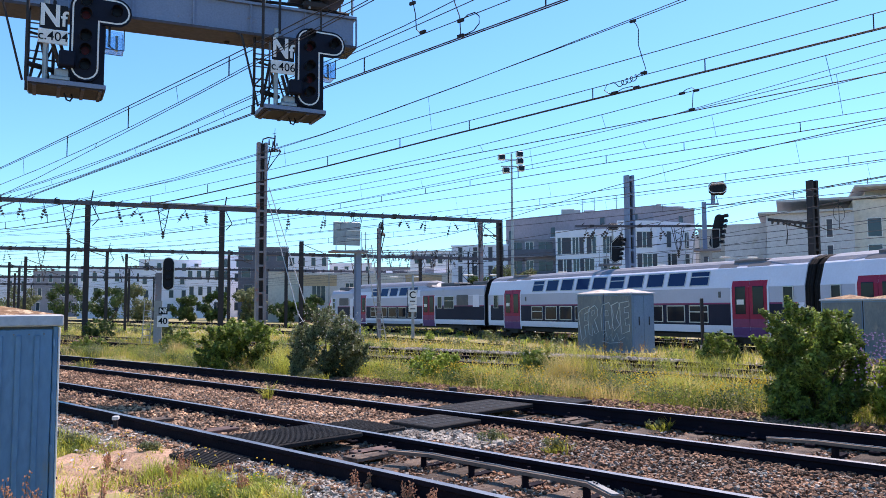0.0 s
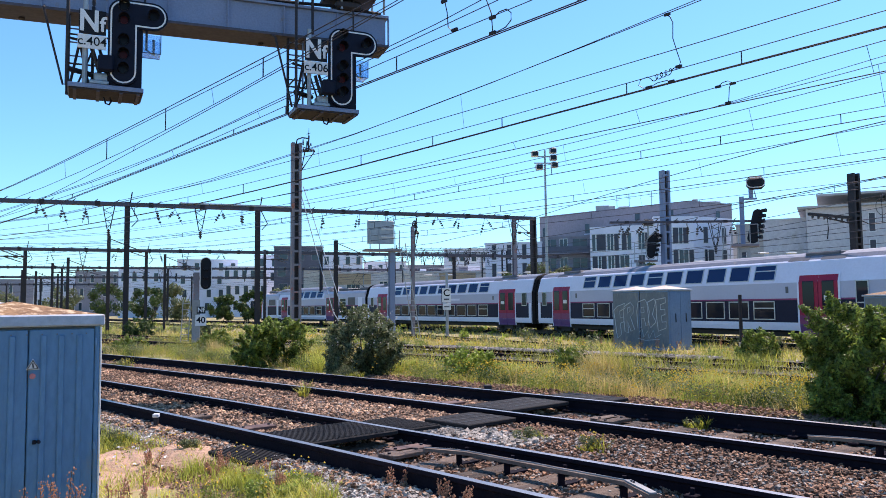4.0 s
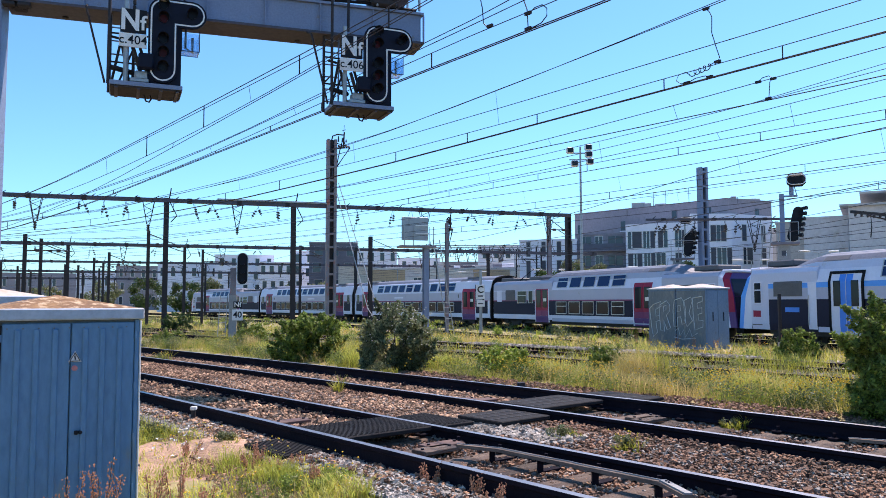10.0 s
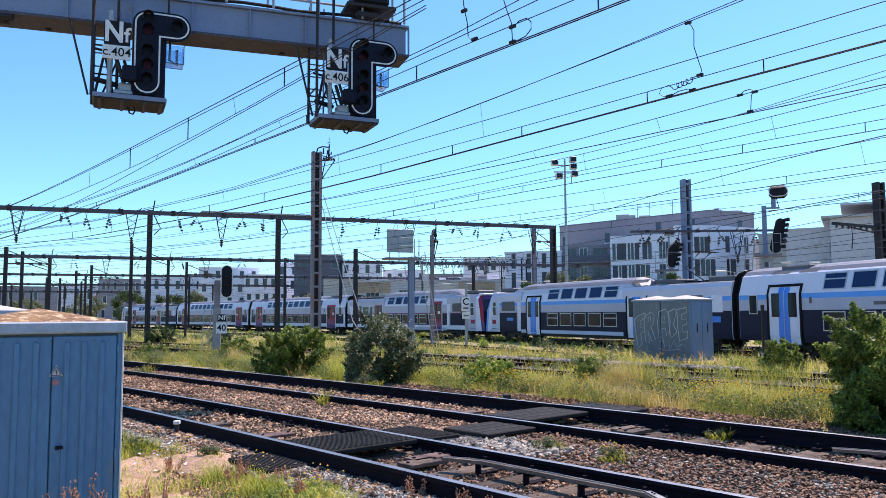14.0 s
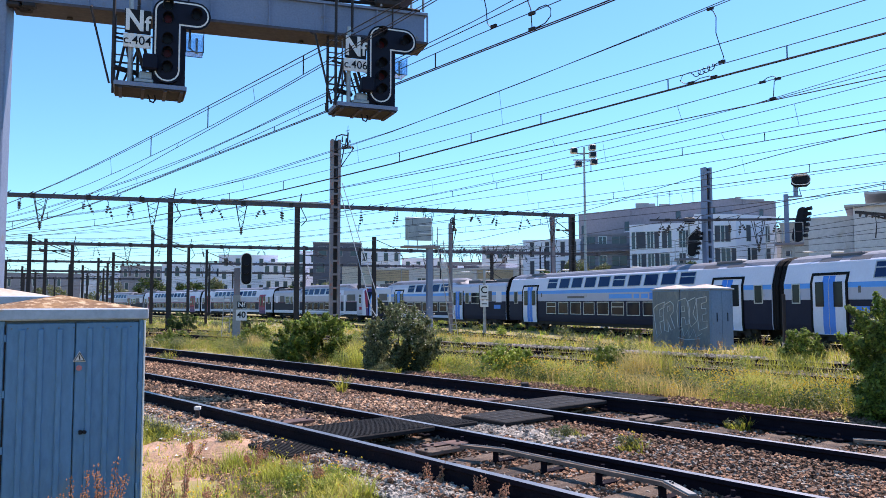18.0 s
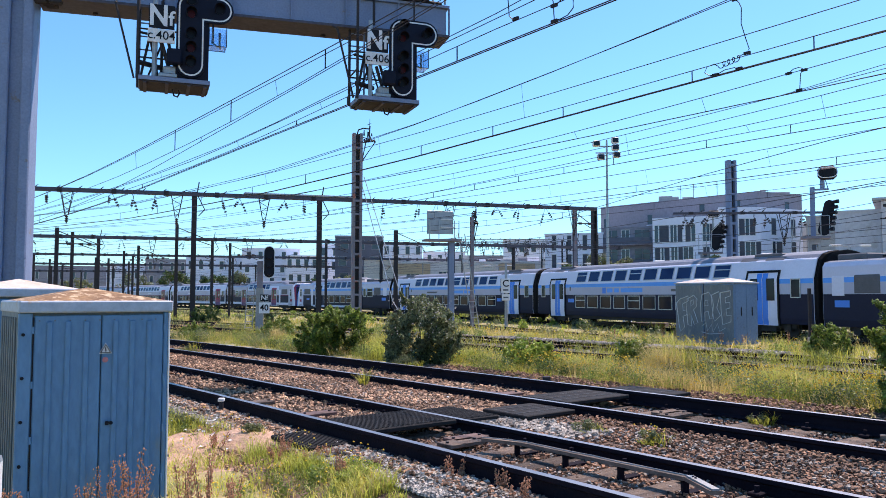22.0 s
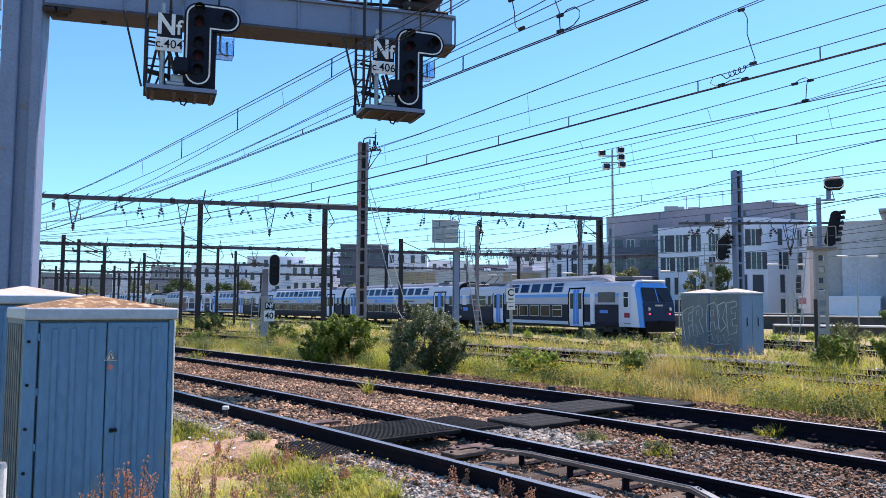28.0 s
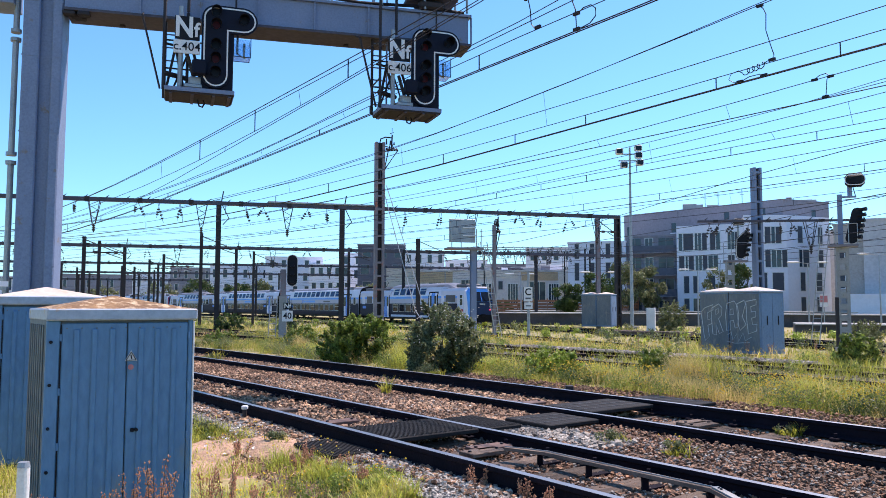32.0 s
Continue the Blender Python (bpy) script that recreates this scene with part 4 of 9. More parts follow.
def gantry():
    m = Matrix.Translation((-7.17, 12.95, -0.3)) @ Matrix.Rotation(PHI, 4, "Z")
    g = thing("signal_gantry", m, "grey steel signal gantry with plate girder and walkway railing", "gantry")
    for x0, x1 in ((-0.49, -0.23), (-0.04, 0.12)):
        bm = bmesh.new()
        bevel_box(bm, x0, x1, -0.28, 0.28, 0, 8.2, 0.02)
        for z in (2.2, 4.45, 5.75, 6.7):
            box(bm, x0 - 0.004, x1 + 0.004, -0.287, -0.281, z, z + 0.025)
        part("column", bm, "steel_grey", g, "grey painted steel column half")
    bm = bmesh.new()
    box(bm, -0.23, -0.04, -0.16, 0.16, 0, 8.2)
    part("column_web", bm, "steel_grey", g)
    bm = bmesh.new()
    zb, zt = 6.62, 7.14
    box(bm, -4.5, -0.64, -0.30, 0.30, zb, zt)
    part("girder", bm, "steel_grey", g)
    bm = bmesh.new()
    box(bm, 0.14, 7.30, -0.30, 0.30, zb, zt)
    gi = part("girder", bm, "steel_grey", g, "grey steel plate girder with underside coloured darker as shade")
    # underside shade is put into the flange's darker colour
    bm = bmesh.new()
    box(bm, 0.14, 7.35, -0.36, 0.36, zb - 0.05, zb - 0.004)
    part("bottom_flange", bm, "beam_steel", gi, "bottom flange in darker steel for the shaded underside")
    bm = bmesh.new()
    box(bm, 0.14, 7.35, -0.36, 0.36, zt + 0.004, zt + 0.05)
    part("top_flange", bm, "steel_grey", gi)
    for k in range(7):
        x = 1.35 + k * 1.0
        bm = bmesh.new()
        box(bm, x - 0.012, x + 0.012, -0.35, -0.30, zb, zt)
        part("stiffener", bm, "steel_grey", gi)
    for k in range(9):
        x = 0.6 + k * 0.83
        for y in (-0.42, 0.42):
            bm = bmesh.new()
            rod(bm, (x, y, zt + 0.05), (x, y, zt + 1.15), 0.025)
            part("railing_post", bm, "galv", g)
    for z in (0.6, 1.13):
        for y in (-0.42, 0.42):
            bm = bmesh.new()
            rod(bm, (0.5, y, zt + z), (7.3, y, zt + z), 0.025)
            part("hand_rail", bm, "galv", g)
    bm = bmesh.new()
    for k in range(5):
        rod(bm, (-0.63, -0.1, k * 2.1 - 0.1), (-0.63, -0.1, k * 2.1 + 1.85), 0.05, seg=10)
        for z in (-0.1, 1.85):
            rod(bm, (-0.63, -0.1, k * 2.1 + z - 0.03), (-0.63, -0.1, k * 2.1 + z + 0.03), 0.085, seg=10)
    part("down_pipe", bm, "galv", g, "pale down pipe with flanges")
    for y, r in ((-0.33, 0.03), (-0.345, 0.018)):
        bm = bmesh.new()
        tube(bm, [(0.2 + 0.5 * k, y, zt + 0.10 + 0.02 * math.sin(k * 1.7)) for k in range(15)], r, 6)
        part("cable_run", bm, "black", g)
    bm = bmesh.new()
    for sx, sy in ((0.22, -0.28), (0.32, -0.2), (0.45, -0.3), (0.36, -0.1)):
        bevel_box(bm, sx - 0.1, sx + 0.1, sy - 0.08, sy + 0.08, zb - 0.13, zb - 0.052, 0.02)
    part("cable_clamp", bm, "dark_steel", g)
    bm = bmesh.new()
    for x in (1.0, 2.4, 5.0, 6.6):
        rod(bm, (x, 0.2, zb - 0.08), (x, 0.2, zb - 0.05), 0.05, seg=8)
    part("bolt", bm, "dark_steel", g)
    return g


GAN = gantry()


def rounded(bm, pts, y0, y1):
    a = [bm.verts.new((x, y0, z)) for x, z in pts]
    b = [bm.verts.new((x, y1, z)) for x, z in pts]
    n = len(pts)
    bm.faces.new(a), bm.faces.new(b[::-1])
    for k in range(n):
        bm.faces.new((a[k], b[k], b[(k + 1) % n], a[(k + 1) % n]))
    bmesh.ops.recalc_face_normals(bm, faces=bm.faces)


def arc(cx, cz, r, a0, a1, n=8):
    return [(cx + r * math.cos(radians(a0 + (a1 - a0) * k / n)), cz + r * math.sin(radians(a0 + (a1 - a0) * k / n))) for k in range(n + 1)]


def flag_outline(g=0.0):
    """Board with a short arm to the right: x, z from its lower left; g shrinks it."""
    r = 0.27
    return arc(0.27, 0.27, r - g, 180, 360) + [(0.54 - g, 1.13 - 0.0 + g)] + [(0.80, 1.13 + g)] + arc(0.80, 1.40, 0.27 - g, -90, 90) + [(0.30, 1.67 - g)] + arc(0.27, 1.40, r - g, 90, 180)


def hanging_signal(l, z, number):
    """A signal in a cage under the girder; l: place along the gantry."""
    m = Matrix.Translation((-7.17, 12.95, -0.3)) @ Matrix.Rotation(PHI, 4, "Z") @ Matrix.Translation((l, -0.62, z)) @ Matrix.Rotation(radians(4), 4, "Z") @ Matrix.Scale(0.87, 4)
    s = thing("railway_signal", m, "dark blue white-edged railway signal in a hanging cage", "signal", "gantry signals")
    bm = bmesh.new()
    box(bm, -0.70, 0.57, -0.25, 0.55, -0.05, 0.06)
    pl = part("platform", bm, "dark_steel", s, "dark steel service platform")
    bm = bmesh.new()
    for e in ((-0.71, 0.58, -0.27, -0.252, -0.02, 0.06), (0.572, 0.59, -0.25, 0.55, -0.02, 0.06), (-0.72, -0.702, -0.25, 0.55, -0.02, 0.06)):
        box(bm, *e)
    part("toe_board", bm, "steel_grey", pl, "grey metal edge strip")
    bm = bmesh.new()
    bevel_box(bm, -0.36, -0.02, -0.22, 0.05, 0.07, 0.16, 0.02)
    part("junction_lid", bm, "galv", pl)
    for x in (-0.6, -0.2, 0.2, 0.5):
        bm = bmesh.new()
        box(bm, x - 0.03, x + 0.03, -0.24, 0.54, -0.075, -0.052)
        part("joist", bm, "beam_steel", pl)
    # board
    bm = bmesh.new()
    rounded(bm, [(x - 0.05, zz + 0.10) for x, zz in flag_outline()], -0.22, -0.16)
    b = part("board", bm, "signal_blue", s, "dark blue signal board")
    bm = bmesh.new()
    box(bm, -0.05, 0.56, -0.158, -0.12, 0.06, 1.3)
    part("back_plate", bm, "signal_blue", b)
    o, i = flag_outline(0.035), flag_outline(0.065)
    bm = bmesh.new()
    va = [bm.verts.new((x - 0.05, -0.226, zz + 0.10)) for x, zz in o]
    vb = [bm.verts.new((x - 0.05, -0.226, zz + 0.10)) for x, zz in i]
    for k in range(len(o)):
        bm.faces.new((va[k], va[(k + 1) % len(o)], vb[(k + 1) % len(o)], vb[k]))
    part("outline", bm, "sign_white", b, "white outline")
    for k, (x, zz, mt) in enumerate(((0.22, 1.62, "lens_dark"), (0.22, 1.36, "lens_red"), (0.22, 0.95, "lens_dark"), (0.22, 0.68, "lens_red"), (0.22, 0.40, "lens_dark"), (0.75, 1.50, "lens_dark"))):
        bm = bmesh.new()
        rod(bm, (x, -0.22, zz), (x, -0.235, zz), 0.075, seg=16)
        ln = part("lens", bm, mt, b)
        bm = bmesh.new()
        for a in range(-20, 201, 20):
            c0, c1 = radians(a), radians(a + 20)
            q = [bm.verts.new((x + 0.10 * math.cos(c), y, zz + 0.10 * math.sin(c))) for c in (c0, c1) for y in (-0.222, -0.40)]
            bm.faces.new((q[0], q[1], q[3], q[2]))
        part("hood", bm, "black", ln)
    # plates
    bm = bmesh.new()
    box(bm, -0.55, -0.085, -0.20, -0.17, 1.02, 1.48)
    p1 = part("letter_plate", bm, "black", s, "black plate with white letters")
    writing("letter", "N", 0.56, "sign_white", p1, Matrix.Translation((-0.375, -0.206, 1.25)) @ Matrix.Rotation(radians(90), 4, "X") @ Matrix.Diagonal((0.82, 1, 1, 1)), bold=0.03)
    writing("letter", "f", 0.40, "sign_white", p1, Matrix.Translation((-0.145, -0.206, 1.215)) @ Matrix.Rotation(radians(90), 4, "X"))
    bm = bmesh.new()
    box(bm, -0.57, -0.075, -0.215, -0.185, 0.74, 1.0)
    p2 = part("number_plate", bm, "sign_white", s, "white plate with black signal number")
    writing("number", number, 0.235, "black", p2, Matrix.Translation((-0.32, -0.221, 0.87)) @ Matrix.Rotation(radians(90), 4, "X"), bold=0.004)
    # cage
    for a, c, r in (((-0.74, -0.2, 0), (-0.74, -0.2, 3.0), 0.03), ((-0.30, 0.15, 1.7), (-0.30, 0.15, 3.0), 0.03), ((0.62, 0.2, 1.6), (0.62, 0.2, 3.0), 0.02), ((-0.74, 0.1, 1.0), (-0.3, 0.3, 1.0), 0.025), ((-0.74, -0.1, 0.35), (-0.3, 0.2, 0.35), 0.05), ((-0.74, 0.5, 0), (-0.74, 0.5, 1.75), 0.03), ((-0.3, 0.35, 0), (-0.3, 0.35, 1.75), 0.03), ((0.5, 0.5, 0), (0.5, 0.5, 1.75), 0.03),
                    ((-0.80, -0.1, 0.03), (-1.15, -0.1, 1.45), 0.022), ((-1.15, -0.1, 1.45), (-1.15, 0.3, 1.62), 0.022),
                    ((-0.70, 0.1, 0.02), (-0.52, 0.1, 1.0), 0.028), ((-0.35, 0.0, 0.02), (-0.55, 0.0, 1.0), 0.028), ((-0.40, 0.3, 1.1), (-0.1, 0.2, 0.1), 0.02), ((-0.74, 0.5, 0.62), (0.5, 0.5, 0.62), 0.018), ((-0.74, 0.5, 1.2), (0.5, 0.5, 1.2), 0.018), ((-0.74, -0.2, 0.62), (-0.74, 0.5, 0.62), 0.018), ((-0.62, 0.5, 0.05), (-0.2, 0.5, 1.2), 0.022), ((-0.1, -0.05, 0.1), (-0.3, -0.05, 0.75), 0.035), ((-0.2, 0.1, 0.9), (-0.05, 0.0, 0.3), 0.03)):
        bm = bmesh.new()
        rod(bm, a, c, r)
        part("strut", bm, "dark_steel", s)
    bm = bmesh.new()
    rod(bm, (-0.44, -0.10, 0.06), (-0.44, -0.10, 1.7), 0.045, seg=10)
    part("mast_tube", bm, "galv", s, "grey mounting tube")
    lad = bmesh.new()
    for x in (-0.72, -0.40):
        rod(lad, (x, 0.56, 0.05), (x, 0.56, 2.6), 0.02)
    ladder = part("ladder", lad, "steel_grey", s)
    for k in range(9):
        bm = bmesh.new()
        rod(bm, (-0.72, 0.56, 0.25 + 0.27 * k), (-0.40, 0.56, 0.25 + 0.27 * k), 0.015)
        part("rung", bm, "steel_grey", ladder)
    # junction boxes
    bm = bmesh.new()
    bevel_box(bm, -0.22, 0.06, -0.34, -0.14, 0.32, 0.62, 0.03)
    part("junction_box", bm, "signal_blue", s)
    bm = bmesh.new()
    bevel_box(bm, -0.28, 0.0, -0.15, 0.1, 0.07, 0.32, 0.03)
    part("cable_box", bm, "galv", s)
    bm = bmesh.new()
    for sheet in ((0.58, 0.92, 0.1, 0.106, 0.88, 1.24), (0.58, 0.92, 0.44, 0.446, 0.88, 1.24), (0.58, 0.586, 0.107, 0.439, 0.88, 1.24), (0.914, 0.92, 0.107, 0.439, 0.88, 1.24), (0.587, 0.913, 0.107, 0.439, 0.88, 0.886)):
        box(bm, *sheet)
    rb = part("rear_box", bm, "clear_blue", s, "translucent blue plastic cover")
    bm = bmesh.new()
    for x, y in ((0.58, 0.1), (0.92, 0.1), (0.58, 0.446), (0.92, 0.446)):
        rod(bm, (x, y, 0.88), (x, y, 1.3), 0.008, seg=4)
    rod(bm, (0.58, 0.1, 0.88), (0.92, 0.1, 0.88), 0.008, seg=4), rod(bm, (0.58, 0.446, 0.88), (0.92, 0.446, 0.88), 0.008, seg=4)
    tube(bm, [(0.66, 0.25, 1.5), (0.66, 0.25, 0.98), (0.8, 0.25, 0.9), (0.8, 0.25, 1.2)], 0.03)
    part("edge_frame", bm, "dark_steel", rb)
    bm = bmesh.new()
    tube(bm, [(-0.1, 0.1, -0.08), (-0.06, 0.1, -0.2), (0.0, 0.1, -0.22), (0.04, 0.1, -0.15), (0.02, 0.1, -0.08)], 0.018)
    part("cable_loop", bm, "black", s)
    return s


hanging_signal(2.43, 5.19, "c.404")
hanging_signal(6.11, 5.13, "c.406")


def gantry_top():
    m = Matrix.Translation((-7.17, 12.95, -0.3)) @ Matrix.Rotation(PHI, 4, "Z") @ Matrix.Translation((6.55, -0.2, 7.2))
    s = thing("gantry_signal", m, "black signal head seen from below on the gantry", "signal")
    bm = bmesh.new()
    bevel_box(bm, -0.32, 0.38, -0.3, 0.2, 0.28, 1.4, 0.05)
    part("housing", bm, "black", s)
    bm = bmesh.new()
    bevel_box(bm, -0.25, 0.25, -0.25, 0.25, 0.0, 0.16, 0.04)
    rod(bm, (0, 0, 0.1), (0, 0, 0.4), 0.06)
    part("foot", bm, "dark_steel", s)
    bm = bmesh.new()
    box(bm, -0.45, 0.5, -0.32, 0.3, 0.2, 0.26)
    part("bracket", bm, "dark_steel", s)
    return s


gantry_top()


# ---- overhead line portals and masts ----
def mast(x, y, z1, w=0.3, mat="dark_steel", name="catenary_mast", label="dark steel overhead line mast", lattice=False, turn=PHI, head=False, z0=None, arm=0.0):
    zg = gz(x, y) if z0 is None else z0
    t = thing(name, Matrix.Translation((x, y, zg)) @ Matrix.Rotation(turn, 4, "Z"), label, "mast", "overhead line masts")
    h = z1 - zg
    bm = bmesh.new()
    if lattice:
        for sx in (-1, 1):
            box(bm, sx * w * 0.36 - w * 0.14, sx * w * 0.36 + w * 0.14, -w * 0.4, w * 0.4, -0.3, h)
        part("post", bm, mat, t)
        bm = bmesh.new()
        box(bm, -w * 0.22, w * 0.22, -0.02, 0.02, -0.3, h - 0.02)
        part("web", bm, "dark_steel", t)
        zz = 0.3
        while zz < h - 0.3:
            bm = bmesh.new()
            box(bm, -w * 0.22, w * 0.22, -w * 0.39, -w * 0.36, zz, zz + 0.13)
            part("batten", bm, mat, t)
            zz += 0.85
    else:
        hsect(bm, 0, 0, -0.3, h, w, w)
        part("post", bm, mat, t)
    if arm:
        bm = bmesh.new()
        rod(bm, (0, 0, h - 1.1), (arm, 0, h - 1.1), 0.045), rod(bm, (0, 0, h - 0.2), (arm * 0.8, 0, h - 1.05), 0.035)
        rod(bm, (arm * 0.5, 0, h - 1.1), (arm * 0.95, 0, h - 1.5), 0.03)
        part("cantilever", bm, "dark_steel", t)
        for k in (0.3, 0.8):
            bm = bmesh.new()
            rod(bm, (arm * k - 0.12, 0, h - 1.1), (arm * k + 0.12, 0, h - 1.1), 0.10, seg=8)
            part("insulator", bm, "insulator", t)
    if head:
        bm = bmesh.new()
        tube(bm, [(0, 0, h - 0.02), (w * 0.1, 0, h + 0.25), (w * 0.6, 0, h + 0.38), (w * 1.2, 0, h + 0.36)], 0.045)
        tube(bm, [(w * 0.4, 0, h - 0.55), (w * 1.9, 0, h - 0.45), (w * 0.5, 0, h - 1.75)], 0.05)
        tube(bm, [(w * 1.3, 0, h + 0.55), (w * 1.2, 0, h - 0.5)], 0.05)
        tube(bm, [(w * 0.5, 0, h - 1.75), (w * 0.9, 0, h - 0.5)], 0.035)
        rod(bm, (w * 0.9, 0, h - 0.5), (w * 1.2, 0, h + 0.15), 0.03), rod(bm, (w * 1.5, 0, h - 0.48), (w * 1.2, 0, h + 0.15), 0.03), rod(bm, (w * 0.5, 0, h - 0.2), (w * 1.9, 0, h - 0.42), 0.03)
        rod(bm, (w * 1.25, 0, h + 0.5), (w * 1.3, 0, h + 1.0), 0.015), rod(bm, (w * 1.05, 0, h + 0.62), (w * 1.45, 0, h + 0.72), 0.02)
        for q in range(5):
            rod(bm, (w * (0.75 + 0.26 * q), -0.08, h - 0.46), (w * (0.75 + 0.26 * q), 0.08, h - 0.34), 0.07, seg=6)
        part("bracket", bm, "dark_steel", t)
        for k in range(3):
            bm = bmesh.new()
            rod(bm, (w * (0.7 + 0.4 * k), 0, h - 0.1), (w * (0.7 + 0.4 * k), 0, h + 0.28 - 0.1 * k), 0.06, 0.03, seg=8)
            part("insulator", bm, "insulator", t)
    return t


def hanger(t, x, z, drop=1.35):
    """A tapering lattice hanger under a portal beam, with insulators at its foot."""
    bm = bmesh.new()
    for sx in (-1, 1):
        for sy in (-1, 1):
            rod(bm, (x + sx * 0.32, sy * 0.2, z), (x + sx * 0.08, sy * 0.06, z - drop), 0.022, seg=5)
    for k in range(5):
        f0, f1 = k / 5, (k + 1) / 5
        w0, w1 = 0.32 - 0.24 * f0, 0.32 - 0.24 * f1
        sg = 1 if k % 2 else -1
        rod(bm, (x - sg * w0, -0.2, z - drop * f0), (x + sg * w1, -0.2, z - drop * f1), 0.016, seg=4)
    hg = part("hanger", bm, "dark_steel", t, "dark tapering lattice hanger")
    bm = bmesh.new()
    for k in range(3):
        rod(bm, (x, 0, z - drop - 0.05 - 0.13 * k), (x, 0, z - drop - 0.14 - 0.13 * k), 0.11, 0.07, seg=10)
    rod(bm, (x, 0, z - drop), (x, 0, z - drop - 0.5), 0.04, seg=6)
    part("insulator", bm, "insulator", hg)


def strings(t, x, z, n=2):
    """Hanging insulator strings."""
    for k in range(n):
        bm = bmesh.new()
        a = Vector((x + 0.1 * k, 0, z))
        e = a + Vector((random.uniform(-0.5, 0.5), 0, -random.uniform(0.6, 1.2)))
        rod(bm, a, e, 0.012, seg=4)
        for j in range(3):
            c = a.lerp(e, 0.4 + 0.17 * j)
            rod(bm, c, c + (e - a).normalized() * 0.08, 0.085, 0.07, seg=8)
        part("insulator_string", bm, "insulator", t)


def portal(x, y, turn, x0, x1, zb, label, hangers=(), posts=(), post_top=0.15, beam=0.22, mat="beam_steel", w=0.3, extras=()):
    """A portal beam through (x, y), from x0 to x1 along it, at height zb."""
    t = thing("catenary_portal", Matrix.Translation((x, y, 0)) @ Matrix.Rotation(turn, 4, "Z"), label, "overhead line portal", "overhead line portals")
    bm = bmesh.new()
    box(bm, x0, x1, -beam * 0.8, beam * 0.8, zb - beam / 2, zb + beam / 2)
    bx = part("beam", bm, mat, t, "brown steel beam")
    for k in np.arange(x0 + 1, x1, 2.9):
        bm = bmesh.new()
        box(bm, k - 0.13, k + 0.13, -beam * 0.9, beam * 0.9, zb - beam * 0.62, zb + beam * 0.66)
        part("clamp", bm, "dark_steel", bx)
    for k in np.arange(x0 + 0.4, x1, 1.15):
        bm = bmesh.new()
        rod(bm, (k, -beam * 0.5, zb + beam * 0.5), (k + 0.16, -beam * 0.5, zb + beam * 0.5 + 0.14), 0.035, 0.015, seg=5)
        part("pin", bm, "dark_steel", bx)
    for px in posts:
        p = Vector((x + px * math.cos(turn), y + px * math.sin(turn), 0))
        z0 = gz(p.x, p.y)
        bm = bmesh.new()
        hsect(bm, px, 0, z0 - 0.3, zb + post_top, w, w)
        po = part("post", bm, "dark_steel", t)
        bm = bmesh.new()
        rod(bm, (px + 0.15, 0, zb + 0.1), (px + 0.25, 0, zb + 0.75), 0.04), rod(bm, (px + 0.2, 0, zb - 0.1), (px + 0.6, 0, zb - 0.9), 0.03), rod(bm, (px + 0.6, 0, zb - 0.9), (px + 0.25, 0, zb - 1.3), 0.03)
        part("bracket", bm, "dark_steel", po)
    for hx in hangers:
        hanger(t, hx, zb - beam / 2)
    for ex in extras:
        strings(t, ex, zb - beam / 2)
    return t


def beam_walkway():
    t = thing("beam_walkway", Matrix.Translation((-6.03, 49.64, 7.53)) @ Matrix.Rotation(PHI, 4, "Z"), "pale narrow walkway boards lying on the portal beam", "walkway")
    for k in range(4):
        bm = bmesh.new()
        bevel_box(bm, -7.0 + 1.72 * k, -5.3 + 1.72 * k, -0.24, 0.2, 0.0, 0.10, 0.01)
        part("board", bm, "galv", t)


beam_walkway()
P1 = portal(-6.03, 49.64, PHI, -27, 16.9, 7.41, "long brown steel overhead line portal across the tracks", (-16.9, -10.9, -5.8, 6.2, 15.2, -22.5), (-9.9, -2.4), extras=(-25.5, -24.0, -20.5, -19.0, -18.0, -14.6, -13.4, -12.2, -8.4, -7.3, -4.6, -3.4, 1.6, 4.0, 5.2, 8.0, 9.4, 11.0, 13.0))
mast(-6.05, 49.60, 11.7, 0.62, "rust_steel", label="tall grey and rusty lattice overhead line mast", lattice=True, head=True)
portal(-12.0, 84.0, PHI, -40, 34, 7.1, "distant brown overhead line portal over many tracks", (-19, -9.5, 2, 12, 20), (-24, -13.2, 4.5, 20), beam=0.3, extras=(-34, -30, -27, -22, -16, -12, -6, -2, 6, 9, 16, 24))
portal(-30.0, 118.0, PHI, -45, 40, 7.2, "distant dark overhead line portal", (-14, -4, 8), (-30, -17, -3, 10, 24), beam=0.3)
portal(-50.0, 150.0, PHI, -50, 40, 7.2, "far dark overhead line portal", (), (-40, -28, -14, 0, 12, 26), beam=0.35)
portal(-75.0, 190.0, PHI, -50, 50, 7.2, "far dark overhead line portal", (), (-40, -28, -14, 0, 12, 26, 40), beam=0.4)
for px, py, pz, w in ((-20.0, 56.6, 6.5, 0.35), (-27.2, 53.5, 6.0, 0.35), (-35.1, 71.9, 7.2, 0.4), (-28.0, 69.6, 5.8, 0.35), (-20.5, 72.1, 6.2, 0.35), (-5.0, 69.8, 7.2, 0.5), (-14.3, 88.9, 7.8, 0.4), (-40.0, 95.0, 6.8, 0.4), (-33.0, 100.0, 7.0, 0.4), (-52.0, 118.0, 7.0, 0.45), (-48.0, 105.0, 6.5, 0.4), (-62.0, 120.0, 7.0, 0.4), (-58.0, 140.0, 7.5, 0.45), (-66.0, 150.0, 7.5, 0.45), (-80.0, 160.0, 8.0, 0.5), (-90.0, 175.0, 8.0, 0.5)):
    mast(px, py, pz, w * 0.66, name="catenary_post", label="dark steel overhead line post beside the tracks", arm=2.6)
